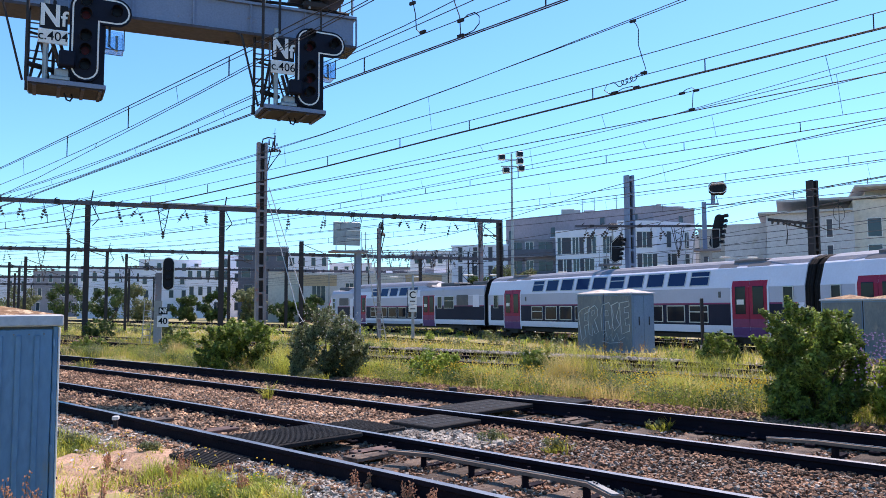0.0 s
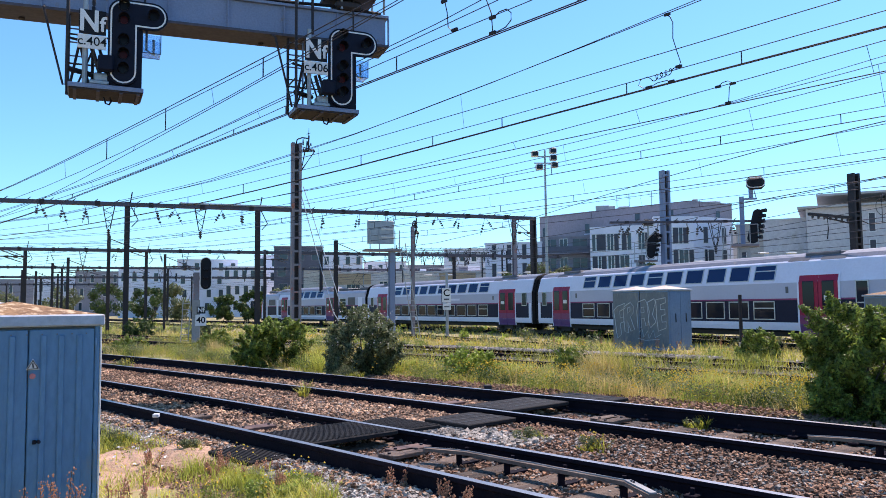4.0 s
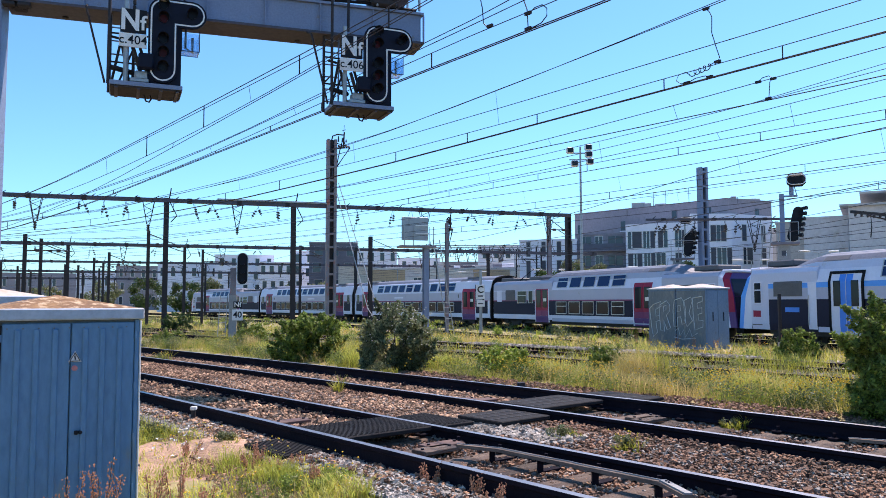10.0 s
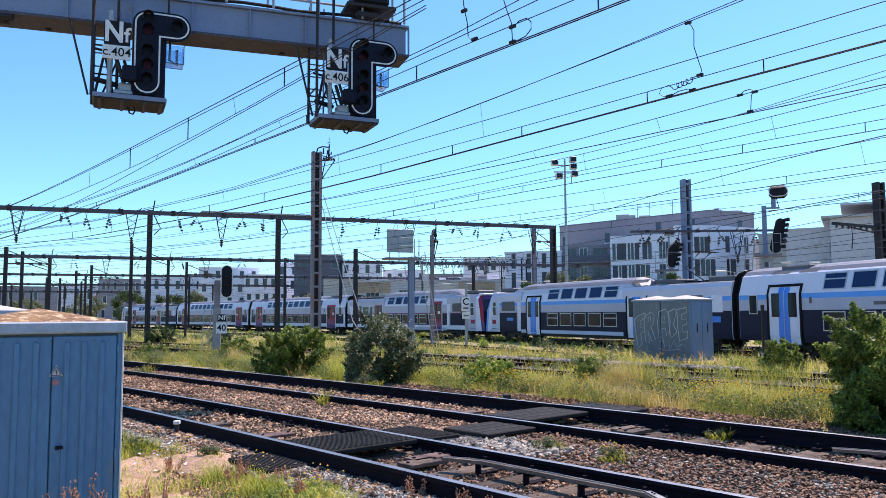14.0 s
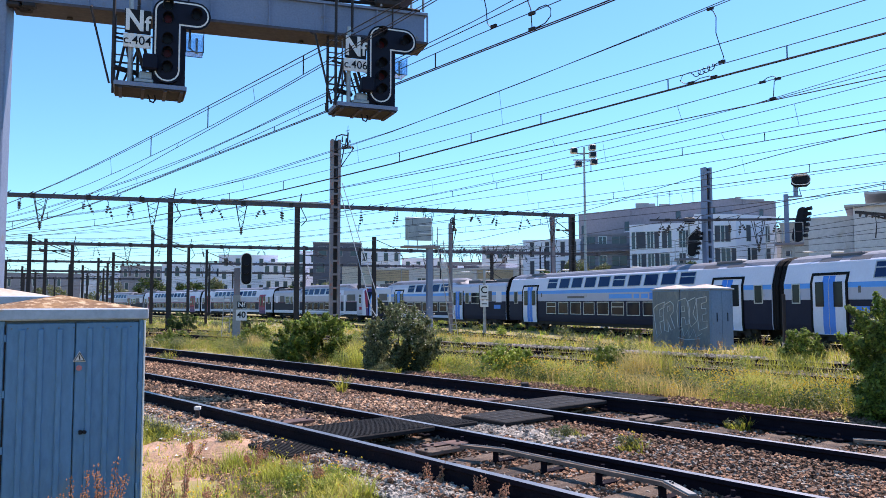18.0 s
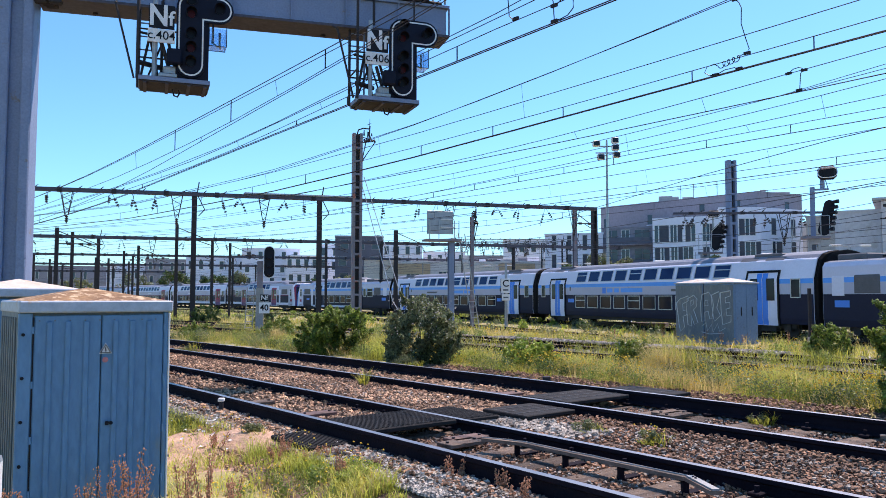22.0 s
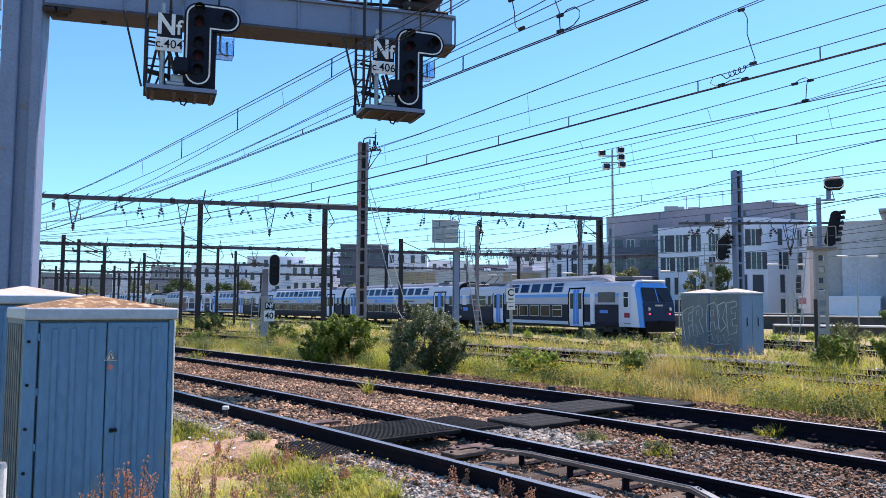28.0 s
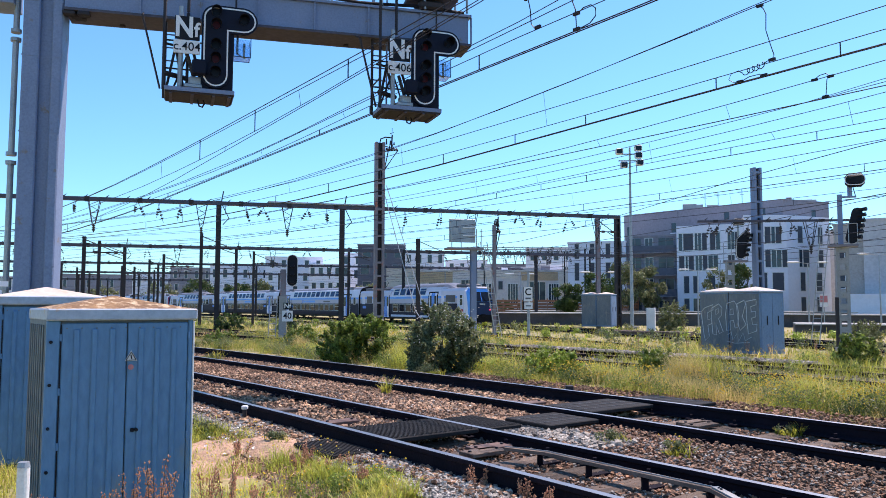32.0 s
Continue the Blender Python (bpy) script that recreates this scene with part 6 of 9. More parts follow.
M["wall_brick"] = surf("brown_brick", (0.36, 0.17, 0.09), (0.30, 0.14, 0.08), 0.4, 0.9, fine=6)
M["town_glass"] = glossy("town_glass", (0.03, 0.045, 0.065), 0.08)
M["shutter"] = surf("dark_shutter", (0.07, 0.08, 0.10), (0.05, 0.06, 0.08), 1, 0.7)
M["roof_pale"] = surf("pale_roofing", (0.5, 0.5, 0.5), (0.4, 0.4, 0.4), 0.3, 0.8, fine=3)


def window(b, x0, x1, z0, z1, y=0.0, frame="white", bars=1, glass="town_glass", deep=0.06):
    """A window on the front (facing -y) of a building."""
    bm = bmesh.new()
    e = 0.09
    for a in ((x0 - e, x1 + e, z0 - e, z0), (x0 - e, x1 + e, z1, z1 + e), (x0 - e, x0, z0, z1), (x1, x1 + e, z0, z1)):
        box(bm, a[0], a[1], y - deep, y + 0.02, a[2], a[3])
    for k in range(bars):
        xm = x0 + (x1 - x0) * (k + 1) / (bars + 1)
        box(bm, xm - 0.04, xm + 0.04, y - deep, y + 0.02, z0, z1)
    w = part("window", bm, frame, b)
    bm = bmesh.new()
    box(bm, x0, x1, y - 0.02, y + 0.01, z0, z1)
    part("pane", bm, glass, w)
    return w


def volume(b, name, x0, x1, y0, y1, z0, z1, mat, label="", cap=0.25):
    bm = bmesh.new()
    box(bm, x0, x1, y0, y1, z0, z1)
    v = part(name, bm, mat, b, label)
    if cap:
        bm = bmesh.new()
        box(bm, x0 - 0.1, x1 + 0.1, y0 - 0.1, y1 + 0.1, z1 + 0.004, z1 + cap)
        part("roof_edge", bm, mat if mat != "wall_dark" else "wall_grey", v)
    return v


def prism(b, name, foot, z1, mat, label, cap=0.3):
    """An upright block on a many-sided footprint, with a roof edge."""
    for nm, z0, zt, mt, grow in ((name, 0.0, z1, mat, 1.0), ("roof_edge", z1 + 0.004, z1 + cap, mat, 1.004)):
        bm = bmesh.new()
        cx, cy = sum(x for x, y in foot) / len(foot), sum(y for x, y in foot) / len(foot)
        lo = [bm.verts.new((cx + (x - cx) * grow, cy + (y - cy) * grow, z0)) for x, y in foot]
        hi = [bm.verts.new((cx + (x - cx) * grow, cy + (y - cy) * grow, zt)) for x, y in foot]
        for k in range(len(foot)):
            bm.faces.new((lo[k], lo[(k + 1) % len(foot)], hi[(k + 1) % len(foot)], hi[k]))
        bm.faces.new(hi), bm.faces.new(lo[::-1])
        bmesh.ops.recalc_face_normals(bm, faces=bm.faces)
        if nm == name:
            top = part(nm, bm, mt, b, label)
        else:
            part(nm, bm, mt, top)


def wall_windows(b, a, e, rows):
    """Windows on the wall from a to e; rows: heights, then (from, to, glass) along the wall."""
    m = Matrix.Translation((a[0], a[1], 0)) @ Matrix.Rotation(math.atan2(e[1] - a[1], e[0] - a[0]), 4, "Z")
    for z0, z1, cells in rows:
        for x0, x1, glass in cells:
            w = window(b, x0, x1, z0, z1, 0.0, "white" if glass != "dark_glass" else "wall_grey", 1 if glass == "town_glass" and x1 - x0 > 0.6 else 0, "town_glass" if glass == "dark_glass" else glass, 0.05)
            w.matrix_local = m
            if glass == "shutter":
                continue
            bm = bmesh.new()
            box(bm, x0 - 0.12, x1 + 0.12, -0.16, 0.0, z0 - 0.2, z0 - 0.1)
            part("sill", bm, "wall_white", w)


def flats():
    """Apartment house: white lower storeys before a grey upper block whose corner points to the tracks."""
    b = thing("apartment_building", Matrix.Translation((19.04, 113.41, -0.8)) @ Matrix.Rotation(radians(-16.8), 4, "Z"), "white apartment building with set-back grey top storeys and dark shutters", "building")
    S, T, D = "shutter", "town_glass", "dark_glass"
    ga, gb, gc = (1.4, 11.3), (23.4, -2.2), (29.6, 3.5)
    wa, wb, wc, wd = (9.9, -3.6), (18.4, -4.9), (23.7, -3.5), (29.4, 1.9)
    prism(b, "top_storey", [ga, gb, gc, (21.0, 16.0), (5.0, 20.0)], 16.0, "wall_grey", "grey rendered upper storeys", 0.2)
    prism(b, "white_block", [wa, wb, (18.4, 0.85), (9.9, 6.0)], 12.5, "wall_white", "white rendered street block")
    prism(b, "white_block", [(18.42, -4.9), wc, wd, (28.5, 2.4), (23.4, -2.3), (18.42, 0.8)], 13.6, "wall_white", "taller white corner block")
    prism(b, "rear_wing", [(28.0, 5.5), (38.0, 9.5), (35.0, 17.0), (24.0, 13.5)], 12.4, "wall_pale", "pale rear wing")
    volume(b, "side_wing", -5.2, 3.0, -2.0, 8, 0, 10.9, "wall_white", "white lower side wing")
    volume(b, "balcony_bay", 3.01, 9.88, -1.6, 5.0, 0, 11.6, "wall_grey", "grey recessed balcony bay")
    wall_windows(b, wa, wb, ((9.48, 11.75, ((0.3, 0.74, T), (0.9, 2.17, S), (2.39, 3.2, T), (3.34, 3.93, S), (4.36, 5.01, S), (5.13, 5.6, T), (6.6, 7.4, T), (7.5, 8.0, S))),
                             (6.75, 8.72, ((0.3, 0.99, S), (1.17, 1.42, T), (1.55, 2.22, S), (2.47, 3.26, T), (3.4, 3.97, S), (4.1, 5.3, T), (6.6, 7.4, S))),
                             (3.73, 6.0, ((0.9, 1.55, S), (2.1, 2.7, S), (4.1, 4.9, S), (6.6, 7.4, T))),
                             (0.8, 3.0, ((0.9, 1.55, S), (2.1, 3.2, T), (4.4, 5.2, S)))))
    wall_windows(b, (18.42, -4.9), wc, ((10.19, 12.34, ((2.63, 3.35, S), (3.47, 3.9, T), (4.02, 4.71, S))), (7.09, 9.3, ((2.63, 3.3, S), (3.45, 4.65, T), (4.78, 5.4, S))), (4.01, 6.36, ((2.3, 2.8, S), (3.5, 4.9, S))), (0.8, 3.0, ((2.4, 3.3, S), (4.0, 4.7, S)))))
    wall_windows(b, wc, wd, ((10.33, 12.51, ((1.9, 2.76, S), (5.62, 6.43, S))), (7.18, 9.43, ((2.07, 2.6, T), (2.78, 3.87, S), (5.65, 6.5, S))), (4.05, 6.43, ((2.2, 3.05, S), (5.1, 6.15, S))), (0.9, 3.2, ((2.2, 3.05, S), (5.1, 6.0, S)))))
    wall_windows(b, ga, gb, ((12.91, 14.3, ((0.6, 1.5, D), (8.67, 9.48, D))), (14.1, 15.2, ((17.3, 18.1, D), (22.6, 23.4, D)))))
    wall_windows(b, gb, gc, ((14.0, 15.0, ((5.09, 5.92, D),)),))
    for z0, z1 in ((9.6, 11.7), (6.5, 9.0), (3.6, 6.0), (0.8, 3.0)):
        for x0, x1 in ((-4.2, -3.6), (-2.0, -1.4), (0.2, 0.8), (1.6, 2.4)):
            window(b, x0, x1, z0 - 0.9, z1 - 0.9, -2.0, bars=0, glass="shutter")
        for x0, x1 in ((3.4, 5.0), (5.6, 6.6), (7.4, 9.4)):
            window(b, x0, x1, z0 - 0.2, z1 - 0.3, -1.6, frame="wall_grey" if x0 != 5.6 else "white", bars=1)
        bm = bmesh.new()
        box(bm, 3.2, 9.8, -2.9, -1.61, z0 - 0.35, z0 - 0.22)
        bl = part("balcony", bm, "wall_grey", b)
        bm = bmesh.new()
        box(bm, 3.2, 9.8, -2.92, -2.87, z0 - 0.2, z0 + 0.7)
        part("balustrade", bm, "wall_dark", bl)
    for x, y, w, h in ((11.4, 7.0, 1.0, 0.9), (12.8, 6.4, 0.5, 0.7), (14.6, 5.8, 0.8, 0.5), (24.4, 0.5, 0.35, 0.5), (26.2, 2.5, 1.3, 0.35), (27.5, 3.2, 0.6, 0.4)):
        bm = bmesh.new()
        bevel_box(bm, x - w, x + w, y, y + 1.2, 16.2, 16.22 + h, 0.05)
        part("roof_unit", bm, "roof_pale", b)
    for x, y in ((13.6, 7.0), (15.4, 5.6), (18.6, 4.0)):
        bm = bmesh.new()
        rod(bm, (x, y, 16.2), (x, y, 18.6), 0.05)
        rod(bm, (x - 0.5, y, 18.2), (x + 0.5, y, 18.2), 0.03), rod(bm, (x - 0.3, y, 17.8), (x + 0.3, y, 17.8), 0.03)
        part("aerial", bm, "galv", b)


flats()


def beige_house():
    b = thing("apartment_building", Matrix.Translation((49.3, 90.0, -0.8)) @ Matrix.Rotation(radians(-30), 4, "Z"), "cream apartment building with wide flat overhanging roofs", "building")
    volume(b, "wall", 0, 9.5, 0, 12, 0, 13.2, "wall_cream", "cream white end wall", 0)
    volume(b, "wall", 9.51, 26, 1.2, 12, 0, 14.6, "wall_beige", "cream wall", 0)
    bm = bmesh.new()
    box(bm, -0.9, 9.4, -0.6, 12.5, 13.21, 13.46)
    part("roof", bm, "roof_pale", b, "thin overhanging grey roof slab")
    bm = bmesh.new()
    box(bm, 1.2, 27, 0.6, 12.5, 14.7, 14.95)
    part("roof", bm, "roof_pale", b)
    bm = bmesh.new()
    box(bm, 9.6, 27, -1.2, 12.5, 15.75, 16.0)
    part("roof", bm, "roof_pale", b)
    volume(b, "penthouse", 11.0, 26, 2.5, 11, 15.06, 15.74, "wall_beige", "", 0)
    for z0, z1 in ((10.2, 12.3), (7.0, 9.2), (3.8, 6.0), (0.9, 2.9)):
        for x0, x1 in ((11.0, 12.4), (14.2, 15.0), (17.0, 18.4), (21.0, 22.2)):
            window(b, x0, x1, z0, z1, 1.2, bars=0)
        window(b, 6.6, 7.2, z0, z1, 0, bars=0, glass="shutter")
    for k in range(6):
        bm = bmesh.new()
        rod(bm, (11 + k * 2.4, -0.9, 16.06), (11 + k * 2.4, -0.9, 16.85), 0.04)
        part("railing_post", bm, "dark_steel", b)
    volume(b, "low_wing", -8.2, -5.01, 3, 12, 0, 11.8, "wall_tan", "lower tan wing")
    volume(b, "low_wing", -5.0, -0.1, 2.6, 12, 0, 12.2, "wall_cream", "lower cream wing")
    volume(b, "annex", -6.4, -1.0, -1.5, 2.59, 0, 3.2, "wall_white", "low white annex")
    volume(b, "ground_wall", -0.09, 9.0, -2.2, -2.0, 0, 2.2, "wall_pale", "pale garden wall", 0.1)
    for z0, z1 in ((7.4, 9.4), (4.2, 6.2)):
        window(b, -7.6, -7.1, z0, z1, 3.0, bars=0, glass="shutter")


beige_house()


def block(x, y, turn, w, top, mat, label, cols, rows, d=10.0, frame="white", glass="town_glass", z_low=0.8, ww=0.9):
    """A plain far house with a grid of windows on the front."""
    b = thing("house", Matrix.Translation((x, y, -0.8)) @ Matrix.Rotation(radians(turn), 4, "Z"), label, "building", "far houses")
    volume(b, "wall", -w / 2, w / 2, 0, d, 0, top + 0.8, mat)
    h = top + 0.8 - z_low
    for r in range(rows):
        for c in range(cols):
            xc = -w / 2 + w * (c + 0.5) / cols + (0.25 if r % 2 else -0.1)
            z = z_low + h * (r + 0.25) / rows
            window(b, xc - ww / 2, xc + ww / 2, z, z + h / rows * 0.55, 0, frame, 0, glass)
    return b


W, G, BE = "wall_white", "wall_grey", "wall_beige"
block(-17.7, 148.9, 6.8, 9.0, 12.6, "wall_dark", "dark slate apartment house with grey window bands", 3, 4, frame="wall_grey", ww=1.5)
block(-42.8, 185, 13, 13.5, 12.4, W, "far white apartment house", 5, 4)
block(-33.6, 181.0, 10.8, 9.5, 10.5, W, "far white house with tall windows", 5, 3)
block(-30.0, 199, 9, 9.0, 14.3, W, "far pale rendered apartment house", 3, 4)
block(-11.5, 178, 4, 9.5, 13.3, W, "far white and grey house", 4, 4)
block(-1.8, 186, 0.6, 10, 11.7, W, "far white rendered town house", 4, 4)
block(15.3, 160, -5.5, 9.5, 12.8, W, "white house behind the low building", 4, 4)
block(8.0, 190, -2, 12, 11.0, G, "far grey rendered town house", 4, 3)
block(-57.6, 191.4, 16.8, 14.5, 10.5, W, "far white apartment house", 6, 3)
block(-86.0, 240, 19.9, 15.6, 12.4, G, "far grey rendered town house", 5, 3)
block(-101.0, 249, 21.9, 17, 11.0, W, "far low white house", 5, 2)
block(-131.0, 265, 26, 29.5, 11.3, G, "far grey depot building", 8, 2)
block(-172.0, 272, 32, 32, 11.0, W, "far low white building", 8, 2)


M["wall_ochre"] = surf("ochre_render", (0.55, 0.40, 0.25), (0.47, 0.34, 0.21), 0.3, 0.85, fine=4)


def fence():
    """Brown slatted fence before the low building."""
    t = thing("fence", Matrix.Translation((2.0, 108.0, -0.3)) @ Matrix.Rotation(radians(-8), 4, "Z"), "brown slatted fence along the far platform", "fence")
    post = None
    for k in range(11):
        if post is None:
            bm = bmesh.new()
            box(bm, -0.06, 0.06, -0.06, 0.06, 0, 2.5)
            post = part("post", bm, "wall_brick", t).data
        else:
            shared("post", post, t, Matrix.Translation((k * 2.0, 0, 0)))
        if k < 10:
            for q in range(5):
                bm = bmesh.new()
                box(bm, k * 2.0 + 0.07, k * 2.0 + 1.93, -0.02, 0.02, 0.3 + 0.42 * q, 0.62 + 0.42 * q)
                part("slat", bm, "wall_brick", t)


fence()


def low_building():
    b = thing("low_building", Matrix.Translation((4.8, 124.3, -0.8)) @ Matrix.Rotation(radians(-2.2), 4, "Z"), "long low white building with brick base and cluttered flat roof", "building")
    volume(b, "wall", -14, 13.5, 0, 14, 1.3, 7.4, "wall_pale", "pale rendered wall")
    for x0, x1, z0, z1, mt in ((-13.8, -8.2, 5.6, 7.3, "wall_ochre"), (2.6, 8.4, 5.95, 7.3, "wall_ochre"), (10.3, 13.4, 1.4, 7.3, "wall_ochre"), (-4.2, 2.2, 6.3, 7.3, "wall_beige")):
        volume(b, "facade_panel", x0, x1, -0.08, -0.004, z0, z1, mt, "", 0)
    for x0 in (-3.6, 0.6, 7.0, 10.8):
        window(b, x0, x0 + 1.5, 2.4, 5.4, 0, "white", 3)
    for x0 in (-9.4, -4.6, 12.0):
        bm = bmesh.new()
        rod(bm, (x0, -0.08, 1.3), (x0, -0.08, 7.4), 0.07, seg=6)
        part("rain_pipe", bm, "galv", b)
    volume(b, "brick_base", -14, 13.5, -0.05, 14, 0, 1.3, "wall_brick", "brown brick base", 0)
    volume(b, "side_part", -19, -14.01, 1, 14, 0, 7.9, "wall_beige", "beige end part")
    volume(b, "pier", 8.6, 10.2, -0.12, 0.0, 1.3, 7.3, "wall_beige", "", 0)
    for x0, x1, z0, z1, fr in ((-6.8, -5.0, 3.0, 6.0, "wall_beige"), (3.8, 6.4, 2.7, 5.7, "wall_beige"), (-2.2, -1.6, 3.6, 4.7, "wall_brick"), (-0.9, -0.3, 4.6, 5.8, "wall_grey"), (-12.0, -10.0, 3.0, 5.8, "wall_beige")):
        window(b, x0, x1, z0, z1, 0, fr, 2 if x1 - x0 > 1 else 0)
    rnd = random.Random(8)
    for k in range(22):
        x, w, h = rnd.uniform(-17, 12), rnd.uniform(0.5, 2.4), rnd.uniform(0.3, 1.2)
        y = rnd.uniform(1, 9)
        bm = bmesh.new()
        bevel_box(bm, x - w / 2, x + w / 2, y, y + rnd.uniform(0.6, 1.6), 7.63, 7.66 + h, 0.04)
        part("roof_unit", bm, rnd.choice(["roof_pale", "galv", "wall_white", "wall_grey"]), b)
    for k in range(7):
        x = rnd.uniform(-16, 12)
        bm = bmesh.new()
        rod(bm, (x, 3, 7.6), (x, 3, 7.6 + rnd.uniform(1, 2.6)), 0.06)
        part("vent_pipe", bm, "galv", b)


low_building()


def platform(x, y, turn, length, width, label, z=-0.85):
    t = tagged(new("platform"), label, "platform", kind="structure")
    t.matrix_world = Matrix.Translation((x, y, z)) @ Matrix.Rotation(radians(turn), 4, "Z")
    bm = bmesh.new()
    box(bm, 0, length, 0.2, width, -0.7, 0.69)
    # body face is coloured dark to stand for the shade of the overhang
    part("platform_body", bm, "sooty_concrete", t)
    bm = bmesh.new()
    box(bm, 0, length, 0.46, width, 0.694, 0.79)
    part("platform_deck", bm, "concrete", t)
    n = int(length / 2.5)
    me = None
    for k in range(n):
        if me is None:
            bm = bmesh.new()
            bevel_box(bm, 0.01, 2.49, -0.1, 0.45, 0.70, 0.80, 0.01)
            ob = part("edge_slab", bm, "platform_edge", t)
            me = ob.data
        else:
            shared("edge_slab", me, t, Matrix.Translation((k * 2.5, 0, 0)))


# concrete with the shade under the edge slabs put into its colour
M["sooty_concrete"] = surf("sooty_concrete", (0.10, 0.095, 0.10), (0.06, 0.058, 0.06), 0.8, 0.9, fine=8)
M["platform_edge"] = surf("platform_edge", (0.62, 0.60, 0.56), (0.52, 0.5, 0.47), 0.8, 0.85, fine=8)
platform(-1.5, 86.0, -16, 82, 6.0, "long concrete station platform behind the train", -0.3)
platform(24.5, 61.0, -20, 50, 5.0, "concrete station platform end with pale edge slabs")
platform(4.0, 100.0, -12, 80, 6.0, "far concrete platform below the flats", -0.2)


def street_lamp(x, y, h, two=True):
    t = thing("street_lamp", Matrix.Translation((x, y, gz(x, y))), "slender grey lamp post with white lamp heads", "lamp post", "platform lamps")
    bm = bmesh.new()
    rod(bm, (0, 0, -0.1), (0, 0, h), 0.09, 0.05, seg=8)
    part("pole", bm, "galv", t)
    for sg in ((-1, 1) if two else (1,)):
        bm = bmesh.new()
        rod(bm, (0, 0, h), (sg * 0.9, 0, h + 0.12), 0.03)
        part("arm", bm, "galv", t)
        bm = bmesh.new()
        bevel_box(bm, sg * 1.35 - 0.5, sg * 1.35 + 0.5, -0.16, 0.16, h + 0.06, h + 0.2, 0.05)
        part("lamp_head", bm, "white", t)


street_lamp(31.0, 74.0, 6.0), street_lamp(36.0, 71.0, 6.6), street_lamp(12.2, 77.0, 5.2), street_lamp(22.0, 78.0, 5.5), street_lamp(5.5, 92.0, 5.6)


# ---- trees ----
M["leaf_dark"] = leafy("leaf_dark", (0.085, 0.14, 0.03), (0.045, 0.08, 0.02), 0.4)
M["leaf_olive"] = leafy("leaf_olive", (0.20, 0.22, 0.095), (0.13, 0.155, 0.06), 0.4)
M["leaf_bright"] = leafy("leaf_bright", (0.22, 0.28, 0.05), (0.15, 0.21, 0.04))
M["bark"] = surf("bark", (0.11, 0.085, 0.06), (0.07, 0.055, 0.04), 4, 0.9, bump=0.4, fine=30)


def leaf_cloud(rnd, clumps, n, size, gap=0.35):
    """Small folded leaves in many clumps; clumps: (x, y, z, radius)."""
    verts, faces = [], []
    wts = np.array([c[3] ** 2 for c in clumps])
    pick = np.random.RandomState(rnd.randrange(10 ** 6))
    idx = pick.choice(len(clumps), n, p=wts / wts.sum())
    dirs = pick.normal(size=(n, 3))
    dirs /= np.linalg.norm(dirs, axis=1)[:, None]
    rad = pick.rand(n) ** 0.45
    ax = pick.normal(size=(n, 3))
    ax /= np.linalg.norm(ax, axis=1)[:, None]
    bx = np.cross(ax, dirs + 0.3 * pick.normal(size=(n, 3)))
    bx /= np.linalg.norm(bx, axis=1)[:, None] + 1e-9
    cl = np.array(clumps)
    cen = cl[idx, :3] + dirs * (rad * cl[idx, 3])[:, None]
    sz = size * (0.6 + 0.8 * pick.rand(n))[:, None]
    a, b = cen - ax * sz, cen + ax * sz
    c, d = cen + bx * sz * 0.45, cen - bx * sz * 0.45
    V = np.stack([a, c, b, d], 1).reshape(-1, 3)
    F = np.arange(4 * n).reshape(-1, 4)
    me = bpy.data.meshes.new("leaves")
    me.from_pydata(V.tolist(), [], F.tolist())
    return me


def tree(x, y, h, w, seed, mat="leaf_dark", n=5000, size=0.16, label="leafy green tree beside the platform", trunk_h=0.35):
    rnd = random.Random(seed)
    t = thing("tree", Matrix.Translation((x, y, gz(x, y))), label, "tree", "trees by the tracks")
    bm = bmesh.new()
    rod(bm, (0, 0, -0.1), (0.1 * w, 0, h * trunk_h), 0.045 * h * 0.5, 0.02 * h * 0.6, seg=8)
    for k in range(6):
        a = rnd.uniform(0, 6.28)
        rod(bm, (0.1 * w, 0, h * trunk_h * rnd.uniform(0.7, 1)), (w * 0.33 * math.cos(a), w * 0.33 * math.sin(a), h * rnd.uniform(0.55, 0.85)), 0.012 * h, 0.004 * h, seg=5)
    part("trunk", bm, "bark", t)
    clumps = []
    for k in range(26):
        a, z = rnd.uniform(0, 6.28), rnd.uniform(trunk_h * 0.8, 0.95)
        prof = math.sin(math.pi * min(1, max(0.12, (z - trunk_h * 0.6) / (1.05 - trunk_h * 0.6)))) ** 0.6
        r = w * 0.5 * prof * math.sqrt(rnd.random())
        clumps.append((r * math.cos(a), r * math.sin(a), z * h, rnd.uniform(0.1, 0.2) * min(w, h)))
    me = leaf_cloud(rnd, clumps, n, size)
    me.materials.append(M[mat])
    ob = new("crown", me)
    ob.parent = t
    return t


